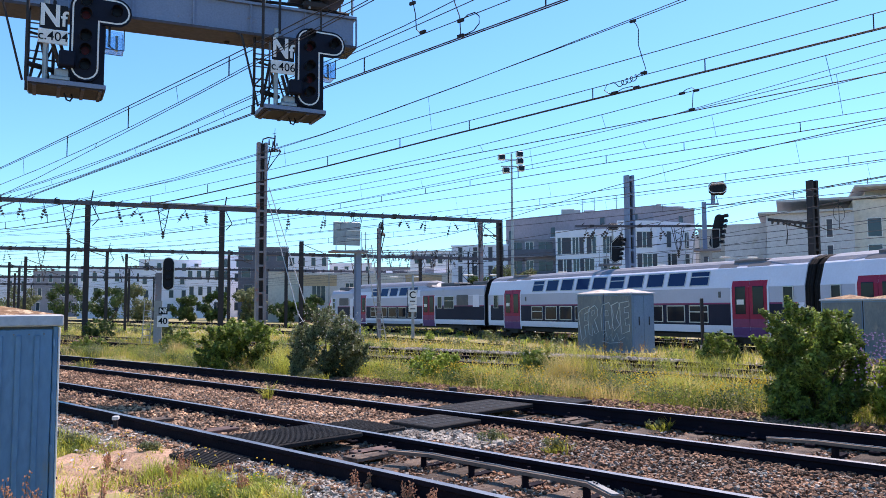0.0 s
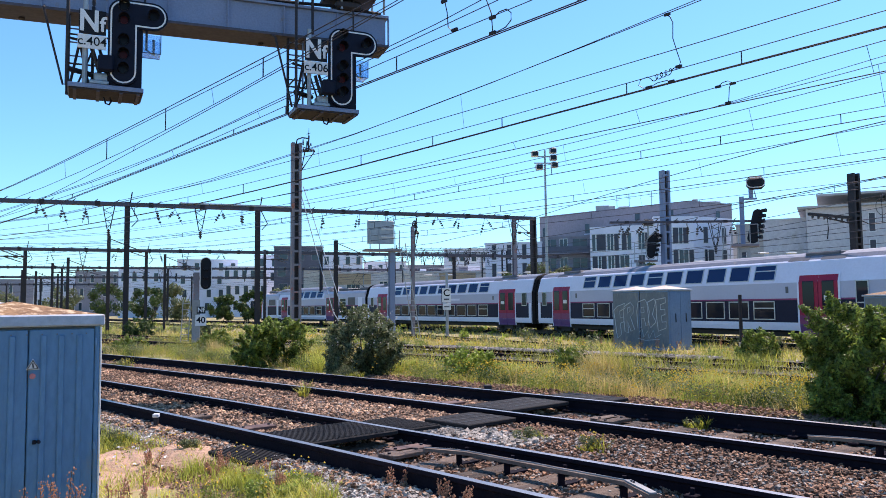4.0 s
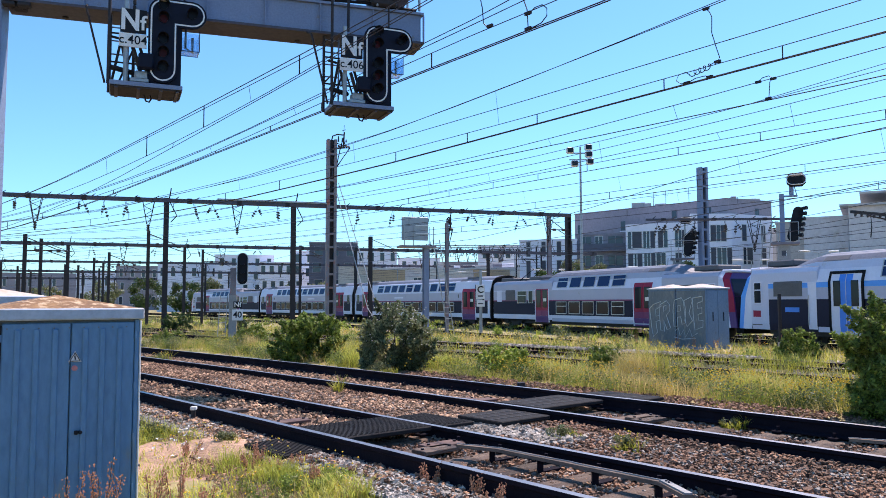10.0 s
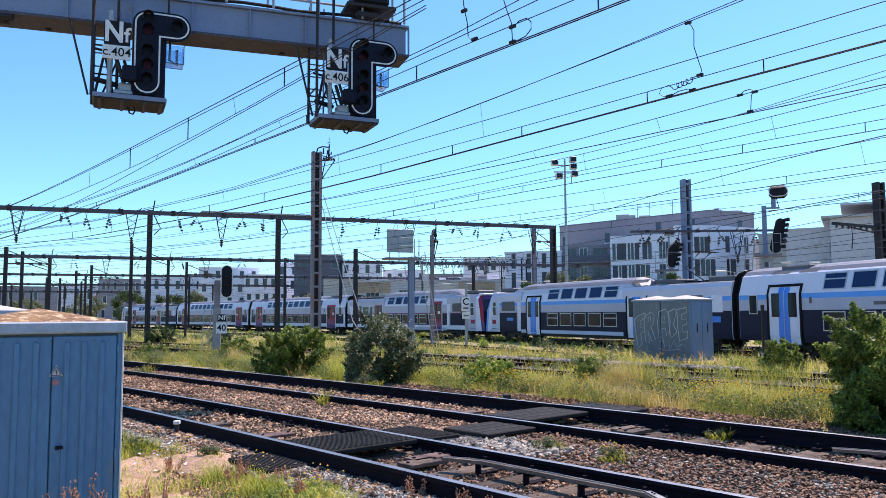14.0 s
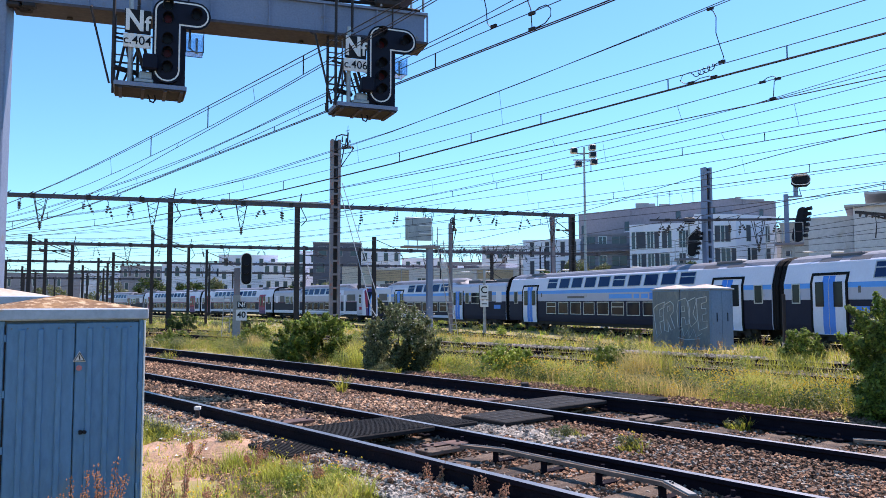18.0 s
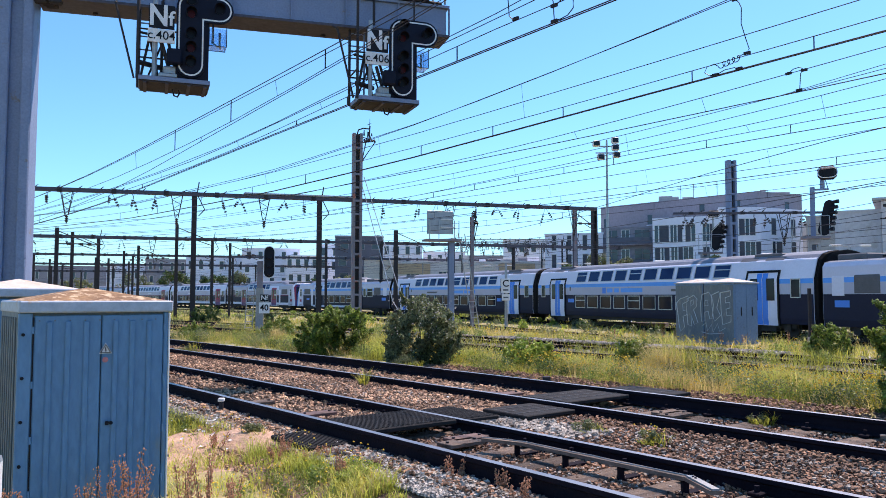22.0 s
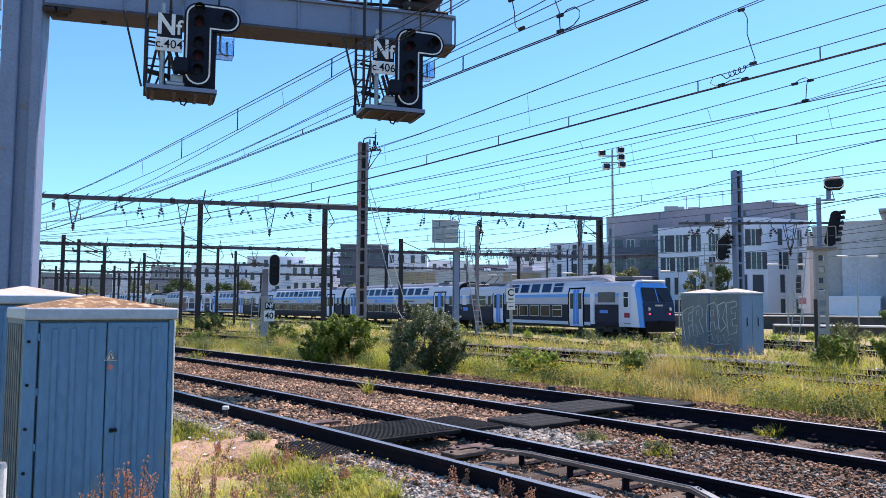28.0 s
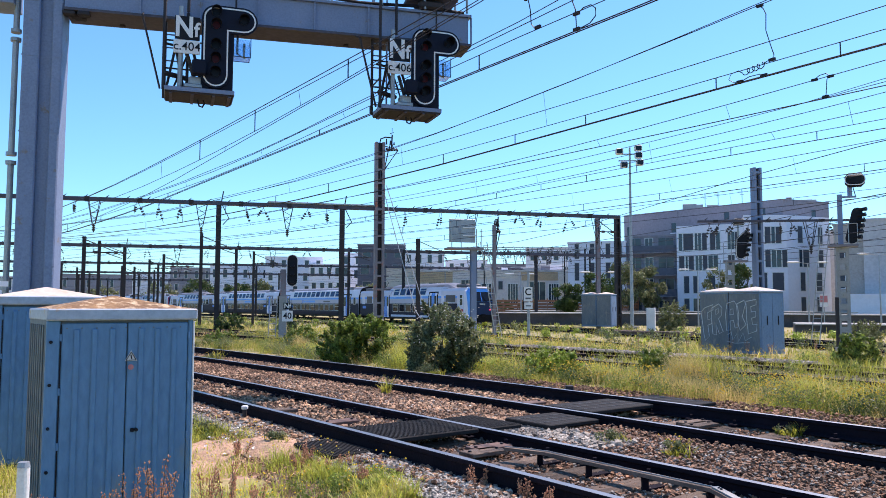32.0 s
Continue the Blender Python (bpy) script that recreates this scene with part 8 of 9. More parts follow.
stones("ballast_stones", 1300, 5.7, 6.5, 5.4, 7.2, bed_height, 0.016, 0.036, "stone_grey", "pale grey stones beside the crossing mats", 6, 1.0)


def picked_stones():
    """The largest stones nearest to the camera, each on its own."""
    t = tagged(new("ballast_edge"), "single ballast stones lying on the bed of the near track", "ballast", kind="structure")
    rnd = random.Random(9)
    meshes = []
    for k in range(10):
        me = bpy.data.meshes.new("stone")
        me.from_pydata(stone_shape(rnd, 1.1), [], BLOCK)
        me.materials.append(M["stone" if k % 3 else "stone_grey"])
        meshes.append(me)
    for k in range(290):
        p, s = rnd.uniform(5.7, 7.0), rnd.uniform(1.5, 8.0)
        v = near(p, s)
        r = rnd.uniform(0.014, 0.026)
        shared("stone", meshes[k % 10], t, Matrix.Translation((v.x, v.y, -0.115)) @ Matrix.Rotation(rnd.uniform(0, 6.28), 4, "Z") @ Matrix.Scale(r, 4))


picked_stones()


# ---- crossing mats, check rails, bits and pieces ----
M["mat_top"] = surf("crossing_mat", (0.018, 0.018, 0.019), (0.028, 0.027, 0.027), 3, 0.85, spec=0.2, bump=0.3, fine=60)


def crossing_mat(p0, p1, s0, s1, z, label, skew=0.0, studs=True):
    mid = (p0 + p1) / 2
    t = thing("crossing_mat", near_pose(mid, (s0 + s1) / 2, z), label, "rubber mat", "track crossing mats")
    w, l = (p1 - p0) / 2, (s1 - s0) / 2
    bm = bmesh.new()
    bevel_box(bm, -w, w, -l, l, -0.05, 0.0, 0.01)
    part("slab", bm, "mat_top", t)
    if studs:
        n = int(w * 2 / 0.04)
        for k in range(n):
            x = -w + 0.04 + k * (2 * w - 0.08) / max(1, n - 1)
            bm = bmesh.new()
            box(bm, x - 0.009, x + 0.009, -l + 0.02, l - 0.02, 0.0, 0.006)
            part("ridge", bm, "mat_top", t)
    else:
        for y in (-l / 2, 0.0, l / 2):
            bm = bmesh.new()
            box(bm, -w + 0.02, w - 0.02, y - 0.006, y + 0.006, 0.001, 0.005)
            part("joint", bm, "rubber", t)


crossing_mat(3.52, 3.98, 6.45, 7.25, -0.085, "ridged black rubber crossing mat outside the rail")
crossing_mat(4.16, 5.40, 6.60, 7.50, -0.03, "ridged black rubber crossing mat between the rails")
crossing_mat(5.66, 6.12, 6.70, 7.60, -0.06, "ridged black rubber crossing mat beside the rail")
crossing_mat(6.25, 7.08, 6.40, 7.15, -0.05, "smooth black crossing board beside the second track", studs=False)
crossing_mat(7.32, 8.56, 6.75, 7.55, -0.02, "smooth black crossing board between the rails of the second track", studs=False)
crossing_mat(8.80, 9.45, 6.40, 7.45, -0.02, "smooth black crossing board beyond the second track", studs=False)


def check_rail(p, s0, s1, z, label):
    """A flat guard bar standing on iron chairs beside the running rail, with a pale cable along it."""
    t = thing("check_rail", Matrix(), label, "rail", "check rails")
    pts = []
    for s in [s0, s0 + 0.18] + list(np.linspace(s0 + 0.36, s1 - 0.4, 12)) + [s1 - 0.2, s1]:
        pts.append(near(p - 0.22 * max(0, 1 - (s - s0) / 0.36) - 0.14 * max(0, 1 - (s1 - s) / 0.4), s) + Vector((0, 0, z)))
    bm = bmesh.new()
    rings = []
    for k, v in enumerate(pts):
        d = (pts[min(k + 1, len(pts) - 1)] - pts[max(k - 1, 0)]).normalized()
        sd = Vector((d.y, -d.x, 0))
        rings.append([bm.verts.new(v + sd * x + Vector((0, 0, z))) for x, z in ((-0.042, 0), (0.042, 0), (0.042, -0.03), (-0.042, -0.03))])
    for r0, r1 in zip(rings, rings[1:]):
        for k in range(4):
            bm.faces.new((r0[k], r1[k], r1[(k + 1) % 4], r0[(k + 1) % 4]))
    bm.faces.new(rings[0]), bm.faces.new(rings[-1][::-1])
    bmesh.ops.recalc_face_normals(bm, faces=bm.faces)
    part("guard_bar", bm, "guard_steel", t, "brown rusty flat guard bar")
    bm = bmesh.new()
    tube(bm, [v + Vector((0.012 * math.sin(k * 1.3), 0.012 * math.cos(k * 2.1), 0.003)) for k, v in enumerate(pts[2:])], 0.006, 6)
    part("heating_cable", bm, "concrete", t, "pale wavy cable along the bar")
    bm = bmesh.new()
    bar(bm, pts[0] + Vector((0, 0, 0.006)), pts[2] + Vector((0, 0, 0.006)), 0.055, 0.012)
    part("end_plate", bm, "concrete", t, "pale flat plate on the flared end")
    for f in (0.75, 0.85):
        bm = bmesh.new()
        v = pts[0].lerp(pts[2], f) + Vector((0, 0, 0.006))
        rod(bm, v, v + Vector((0, 0, 0.016)), 0.009, 0.009, seg=6)
        part("bolt", bm, "dark_steel", t)
    for s in np.arange(s0 + 0.42, s1 - 0.1, 0.6):
        bm = bmesh.new()
        a = near(p + 0.03, s) + Vector((0, 0, z - 0.03))
        bar(bm, a, a - Vector((0, 0, 0.13)), 0.05, 0.05)
        bar(bm, a - Vector((0, 0, 0.115)), near(p + 0.26, s) + Vector((0, 0, z - 0.145)), 0.09, 0.03)
        part("chair", bm, "rail", t, "black iron chair")


M["guard_steel"] = surf("guard_steel", (0.27, 0.20, 0.15), (0.15, 0.11, 0.085), 3, 0.9, bump=0.2, fine=40, spec=0.15)
check_rail(5.10, 3.19, 5.69, -0.045, "rusty guard bar on iron chairs beside the running rail")
check_rail(8.10, 0.0, 3.4, -0.02, "rusty guard bar on iron chairs in the second track")


def plates():
    rnd = random.Random(3)
    for k, (p, s) in enumerate(((4.62, 9.8), (4.75, 8.45), (4.9, 5.95), (5.1, 6.1), (4.35, 5.3), (7.7, 8.6), (8.2, 5.9), (7.9, 8.4), (8.1, 5.75))):
        t = thing("cover_plate", near_pose(p, s, -0.13), "flat weathered cover plate lying on a sleeper", "plate", "cover plates")
        bm = bmesh.new()
        bevel_box(bm, -0.22, 0.22, -0.11, 0.11, -0.02, 0.02, 0.006)
        pl = part("plate", bm, "rust_red" if k % 2 else "sleeper", t)
        for x in (-0.17, 0.17):
            bm = bmesh.new()
            rod(bm, (x, 0, 0.02), (x, 0, 0.035), 0.018, seg=6)
            part("bolt", bm, "dark_steel", t)
    # stout rail fastenings under the nearest rails
    for p in (3.92, 4.16, 5.42, 5.66, 7.07, 7.31, 8.57, 8.81):
        t = tagged(new("rail_fastenings"), "rusty bolted rail clips on the sleepers", "rail clip", kind="structure")
        me = None
        for s in np.arange(2.0, 20.0, 0.6):
            m = near_pose(p, s, -0.165)
            if me is None:
                bm = bmesh.new()
                bevel_box(bm, -0.06, 0.06, -0.05, 0.05, 0, 0.03, 0.008)
                rod(bm, (0, 0, 0.03), (0, 0, 0.075), 0.02, seg=6)
                ob = part("clip", bm, "rail", t)
                me = ob.data
                ob.matrix_local = m
            else:
                shared("clip", me, t, m)


plates()


def stake():
    t = thing("marker_stake", Matrix.Translation((-2.84, 9.72, -0.17)), "short dark stake with white top beside the ballast", "post")
    bm = bmesh.new()
    bevel_box(bm, -0.024, 0.024, -0.024, 0.024, -0.1, 0.17, 0.006)
    part("stake", bm, "dark_steel", t)
    bm = bmesh.new()
    bevel_box(bm, -0.036, 0.036, -0.036, 0.036, 0.17, 0.215, 0.008)
    part("cap", bm, "white", t)
    t = thing("point_lug", Matrix.Translation((1.5, 12.5, -0.12)), "small black block beside the far rail", "track fitting")
    bm = bmesh.new()
    bevel_box(bm, -0.06, 0.06, -0.06, 0.06, -0.1, 0.16, 0.01)
    part("block", bm, "dark_steel", t)


stake()

M["brick_dust"] = surf("brick_dust", (0.60, 0.36, 0.27), (0.45, 0.29, 0.21), 2.5, 0.95, bump=0.5, fine=30, spots=(0.3, 0.22, 0.15))
M["litter"] = surf("litter", (0.78, 0.78, 0.76), (0.6, 0.6, 0.6), 6, 0.6, rand=0.2)


def patch():
    """Brick rubble and scattered litter beside the cabinets."""
    rnd = random.Random(2)
    c = near(3.0, 7.45)
    bm = bmesh.new()
    cv = bm.verts.new((c.x, c.y, gz(c.x, c.y) + 0.05))
    ring = []
    for k in range(28):
        a = k / 28 * 6.283
        r = 0.82 + 0.25 * noise.noise((math.cos(a) * 1.5, math.sin(a) * 1.5, 7))
        x, y = c.x + r * 1.15 * math.cos(a), c.y + r * 0.9 * math.sin(a)
        ring.append(bm.verts.new((x, y, gz(x, y) + 0.01)))
    for k in range(28):
        bm.faces.new((cv, ring[k], ring[(k + 1) % 28]))
    t = thing("rubble_patch", Matrix(), "patch of pale red brick dust on the ground", "rubble")
    part("dust", bm, "brick_dust", t)
    for k in range(44):
        v = near(3.22 + rnd.gauss(0, 0.2), 8.3 + rnd.gauss(0, 0.42)) if k < 34 else near(rnd.uniform(3.2, 9.6), rnd.uniform(4.5, 13))
        li = thing("litter", Matrix.Translation((v.x, v.y, max(gz(v.x, v.y) + 0.06, bed_height(p_of(v.x, v.y)) + 0.02))) @ Matrix.Rotation(rnd.uniform(0, 6.28), 4, "Z"), "crumpled white scrap of litter on the ground", "litter", "litter")
        bm = bmesh.new()
        r = rnd.uniform(0.010, 0.034) if k < 34 else rnd.uniform(0.010, 0.02)
        vs = [bm.verts.new((x * r, y * r * 0.7, rnd.uniform(0, 1.3) * r)) for x, y in ((-1, -1), (0, -1.2), (1, -0.8), (1.1, 0.4), (0.3, 1), (-0.9, 0.8))]
        m_ = bm.verts.new((0, 0, r * 0.7))
        for q in range(6):
            bm.faces.new((vs[q], vs[(q + 1) % 6], m_))
        part("scrap", bm, "litter", li)


patch()


def blossoms(x, y, w, h, n, seed, mat, label, r=0.018):
    pick = np.random.RandomState(seed)
    feet = np.stack([x + w * (pick.rand(n) - 0.5), y + w * (pick.rand(n) - 0.5), gz(x, y) + 0 * pick.rand(n)], 1)
    flowers("purple_flowers" if mat == "flower_purple" else "pale_blossoms", feet, h * 0.45, h, r, mat, label, seed)


blossoms(6.95, 9.4, 1.2, 1.2, 170, 5, "flower_purple", "purple flower heads on the bush beside the track")
blossoms(-0.68, 17.3, 1.5, 1.5, 60, 6, "blossom_pale", "pale blossoms on the grey-green bush", 0.016)


def undergrowth(n, per, p0, p1, s0, s1, seed, mat, r0, r1, size, label):
    """Low leafy weeds in soft clumps among the grass."""
    pick = np.random.RandomState(seed)
    clumps = []
    while len(clumps) < n:
        p, s = p0 + (p1 - p0) * pick.rand(), s0 + (s1 - s0) * pick.rand() ** 1.3
        v = near(p, s)
        if noise.noise((v.x * 0.6, v.y * 0.6, seed)) < -0.05:
            continue
        r = r0 + (r1 - r0) * pick.rand()
        clumps.append((v.x, v.y, foot(v.x, v.y) + r * 0.5, r))
    me = leaf_cloud(random.Random(seed), clumps, n * per, size)
    me.materials.append(M[mat])
    tagged(new("undergrowth", me), label, "weeds", kind="stuff")


undergrowth(320, 190, 10.6, 13.3, -2, 30, 61, "leaf_bright", 0.12, 0.30, 0.02, "low bright green weeds among the grass")
undergrowth(150, 260, 10.65, 13.3, -1, 30, 62, "leaf_olive", 0.14, 0.34, 0.018, "low dark green weeds among the grass")
undergrowth(110, 160, 15.2, 22, -4, 50, 63, "leaf_bright", 0.15, 0.32, 0.03, "low green weeds along the sidings")
undergrowth(60, 160, 15.2, 30, -4, 55, 64, "leaf_olive", 0.15, 0.35, 0.035, "low olive weeds along the sidings")
undergrowth(70, 130, 1.0, 3.3, 5.2, 14, 65, "leaf_bright", 0.05, 0.12, 0.012, "low green weeds beside the cabinets")
flowers("yellow_flowers", scatter(120, 9.8, 12.5, 0, 18, 71, 0.1, scale=0.8), 0.18, 0.42, 0.012, "flower_yellow", "clusters of yellow flowers among the weeds", 9, 3)
undergrowth(130, 170, 13.1, 13.8, -2, 32, 66, "leaf_bright", 0.10, 0.22, 0.02, "weeds along the first rail of the siding")
undergrowth(110, 170, 15.0, 16.9, -2, 36, 67, "leaf_olive", 0.12, 0.26, 0.022, "weeds between the overgrown sidings")
blades("tall_grass", tufts(70, 130, 13.0, 13.9, -2.0, 30, 73, 0.3), 0.12, 0.38, 0.010, "grass_green", "grass tufts over the first rail of the siding", 74, 0.7)
blades("tall_grass", tufts(60, 130, 16.5, 17.3, -2.0, 34, 75, 0.3), 0.12, 0.36, 0.012, "grass_green", "grass tufts over the second siding", 76, 0.7)
stones("ballast_stones", 2600, 15.3, 16.8, 1, 30, lambda p: -0.19, 0.018, 0.036, "stone_grey", "pale stones between the overgrown sidings", 15, 1.2)
blades("dry_grass", scatter(16000, 33, 62, -14, 130, 77, -0.2), 0.12, 0.4, 0.04, "grass_green", "grass between the far tracks", 78, 0.7)
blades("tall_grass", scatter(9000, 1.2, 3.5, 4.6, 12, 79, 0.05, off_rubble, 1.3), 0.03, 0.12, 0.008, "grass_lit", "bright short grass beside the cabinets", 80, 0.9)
stones("ballast_stones", 14000, 3.6, 9.6, -15, 1.6, bed_height, 0.011, 0.024, "stone", "loose brown ballast stones", 16, 1.0, on_sleeper)


def around(p, s, v):
    """Ground beside and behind the place where the camera stands."""
    return v.length < 4.6 or v.y < 1.0


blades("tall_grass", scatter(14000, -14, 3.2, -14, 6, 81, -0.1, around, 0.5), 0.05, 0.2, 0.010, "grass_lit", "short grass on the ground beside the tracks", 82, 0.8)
blades("dry_grass", scatter(9000, -14, 3.2, -14, 6, 83, 0.0, around, 0.5), 0.05, 0.25, 0.008, "grass_dry", "dry grass on the ground beside the tracks", 84, 0.8)


def mound(p, s, rp, rs, n, h0, h1, mat, label, seed, lean=0.6):
    """A thick stand of feathery grass, tallest in its middle."""
    pick = np.random.RandomState(seed)
    feet = []
    for k in range(n):
        v = near(p + pick.normal() * rp * 0.5, s + pick.normal() * rs * 0.5)
        feet.append((v.x, v.y, foot(v.x, v.y)))
    blades("tall_grass", np.array(feet), h0, h1, 0.006, mat, label, seed, lean)


mound(12.4, 8.9, 0.35, 0.45, 1100, 0.25, 0.62, "grass_dry", "feathery straw-coloured grass beside the overgrown siding", 201)
mound(12.5, 9.2, 0.3, 0.4, 700, 0.25, 0.62, "grass_lit", "feathery pale green grass beside the overgrown siding", 202)
mound(12.0, 6.4, 0.5, 0.7, 1900, 0.2, 0.52, "grass_lit", "feathery pale green grass beside the large bush", 203)
mound(12.1, 6.1, 0.5, 0.6, 900, 0.2, 0.52, "grass_dry", "feathery straw-coloured grass beside the large bush", 204)
mound(12.0, 13.6, 0.4, 0.9, 1200, 0.2, 0.42, "grass_lit", "pale green grass beside the grey-green bush", 205)
mound(11.3, 8.2, 0.3, 1.6, 1500, 0.15, 0.42, "grass_dry", "low dry grass along the ballast", 206)
flowers("yellow_flowers", scatter(110, 10.7, 12.6, 4.5, 15, 207, -0.05, scale=0.9), 0.2, 0.42, 0.015, "flower_yellow", "clusters of yellow flowers among the weeds", 208, 5)
flowers("yellow_flowers", tufts(12, 14, 11.2, 12.4, 5.0, 13.0, 209, 0.18), 0.25, 0.46, 0.015, "flower_yellow", "dense heads of yellow flowers beside the siding", 210, 5)
stones("ballast_stones", 2600, 17.95, 18.7, 9.6, 19, lambda p: -0.07, 0.018, 0.038, "stone_grey", "pale stones heaped along the second siding", 211, 1.0)
stones("ballast_stones", 5200, 9.6, 10.8, -1, 14, lambda p: -0.18, 0.013, 0.026, "stone", "brown ballast stones before the grass", 212, 1.0)
undergrowth(120, 170, 10.9, 13.2, 3, 24, 213, "leaf_lime", 0.12, 0.28, 0.02, "low yellow-green weeds among the grass")
mound(13.0, 19.2, 0.4, 0.7, 900, 0.15, 0.5, "grass_lit", "pale green grass between the bushes", 214)
mound(12.4, 16.6, 0.5, 0.8, 1000, 0.15, 0.5, "grass_dry", "dry grass between the bushes", 215)


def by_mat(p, s):
    return 6.3 < s < 7.7


# ballast heaped against the outer sides of the rails
for p0, p1, n, mat, seed in ((3.66, 4.0, 2200, "gravel", 221), (3.66, 4.0, 1900, "stone", 222), (6.82, 7.13, 2200, "stone", 223), (5.62, 5.9, 1500, "stone", 224)):
    stones("ballast_stones", n, p0, p1, 1.5, 24, lambda p: -0.11, 0.011, 0.022, mat, "ballast stones heaped along the foot of the rail", seed, 1.3, by_mat)


M["sand"] = surf("reddish_sand", (0.58, 0.36, 0.25), (0.42, 0.27, 0.16), 2.0, 0.95, bump=0.6, fine=30.0, spots=(0.30, 0.24, 0.17), amount=0.4)


def sand_patch(p, s, rp, rs, seed):
    """A low uneven heap of bare sand on the ground."""
    bm = bmesh.new()
    rows = []
    for i in range(15):
        row = []
        for j in range(25):
            a, b = i / 7 - 1, j / 12 - 1
            v = near(p + a * rp, s + b * rs)
            r = math.hypot(a, b) + 0.35 * noise.noise((v.x * 3, v.y * 3, seed))
            v.z = foot(v.x, v.y) + 0.02 + 0.055 * max(-1.0, 1 - r * r) + 0.02 * noise.noise((v.x * 9, v.y * 9, seed))
            row.append(bm.verts.new(v))
        rows.append(row)
    for i in range(14):
        for j in range(24):
            bm.faces.new((rows[i][j], rows[i + 1][j], rows[i + 1][j + 1], rows[i][j + 1]))
    me = bpy.data.meshes.new("sand_patch")
    bm.to_mesh(me)
    bm.free()
    me.materials.append(M["sand"])
    tagged(new("sand_patch", me), "bare reddish sand patch beside the track", "sand", kind="stuff")


stones("rubble", 1500, 2.9, 3.7, 6.4, 8.6, lambda p: bed_height(p) + 0.01, 0.005, 0.014, "stone_tan", "small broken brick and stone on the sand", 241, 1.0)
sand_patch(3.42, 7.6, 0.3, 0.6, 5)
sand_patch(2.95, 8.1, 0.34, 0.7, 8)
mound(3.35, 6.3, 0.14, 0.45, 500, 0.05, 0.16, "grass_lit", "short bright grass beside the gravel", 231)
mound(3.2, 6.9, 0.08, 0.16, 160, 0.05, 0.16, "grass_lit", "short bright grass beside the sand", 232)
mound(3.5, 5.7, 0.10, 0.35, 260, 0.05, 0.15, "grass_dry", "short dry grass beside the gravel", 233)
undergrowth(26, 150, 3.15, 3.6, 5.4, 7.4, 234, "leaf_lime", 0.04, 0.08, 0.012, "low yellow-green weeds beside the gravel")
# tall stands of grass and weeds along the strip between the tracks
rnd_m = random.Random(90)
for k in range(26):
    p, s = rnd_m.uniform(11.0, 12.9), rnd_m.uniform(0.5, 24)
    mt = ("grass_dry", "grass_lit", "grass_green", "grass_green")[k % 4]
    mound(p, s, rnd_m.uniform(0.2, 0.4), rnd_m.uniform(0.3, 0.6), 760, 0.22, rnd_m.uniform(0.38, 0.66), mt, "tall feathery stand of grass between the tracks", 300 + k, rnd_m.uniform(0.4, 0.8))
for k in range(14):
    p, s = rnd_m.uniform(18.9, 24), rnd_m.uniform(2, 30)
    mound(p, s, 0.5, 0.9, 420, 0.2, rnd_m.uniform(0.4, 0.7), ("grass_dry", "grass_lit", "grass_green")[k % 3], "tall stand of grass before the train line", 340 + k, 0.5)
undergrowth(90, 420, 10.9, 13.1, 1, 22, 235, "leaf_dark", 0.10, 0.28, 0.018, "low dark green weeds among the grass")
undergrowth(40, 300, 18.9, 26, 2, 34, 236, "leaf_bush", 0.14, 0.34, 0.03, "dark green weeds before the train line")
undergrowth(420, 70, 30, 60, -12, 90, 237, "leaf_olive", 0.2, 0.5, 0.085, "green weeds between the far tracks")
undergrowth(260, 70, 30, 60, -12, 90, 238, "leaf_lime", 0.15, 0.4, 0.085, "yellow-green weeds between the far tracks")
mound(3.3, 6.3, 0.3, 1.1, 1800, 0.04, 0.15, "grass_lit", "short bright grass beside the gravel", 239)
mound(3.15, 8.9, 0.4, 1.4, 1800, 0.04, 0.14, "grass_lit", "short bright grass beside the cabinets", 240)
for p, s, h, seed in ((3.42, 6.75, 0.26, 41), (3.1, 7.6, 0.24, 42), (3.5, 6.3, 0.2, 43)):
    v = near(p, s)
    dock(v.x, v.y, h, seed)


# ---- overhead wires ----
def run_height(rows, far):
    """Height along a wire through (s, z) rows; it levels out at height far in the distance."""
    (s0, z0), (s1, z1) = rows[0], rows[1]
    sa, za = rows[-2]
    sb, zb = rows[-1]
    sl = (zb - za) / (sb - sa)
    pts = [(s0 - 40, z0 - (z1 - z0) / (s1 - s0) * 40)] + list(rows) + [(sb + 8, zb + sl * 5), (sb + 20, zb + sl * 6), (70, far + 0.5), (97, far), (125, far + 0.5), (152, far), (210, far + 0.4)]
    xs, zs = [a for a, b in pts], [b for a, b in pts]

    def height(s):
        k = float(np.interp(s, xs, zs))
        if rows[0][0] < s < rows[-1][0] and len(rows) > 2:
            # a smooth curve through the rows
            k = sum(rows[a][1] * np.prod([(s - rows[b][0]) / (rows[a][0] - rows[b][0]) for b in range(len(rows)) if b != a]) for a in range(len(rows)))
        return float(k)
    return height


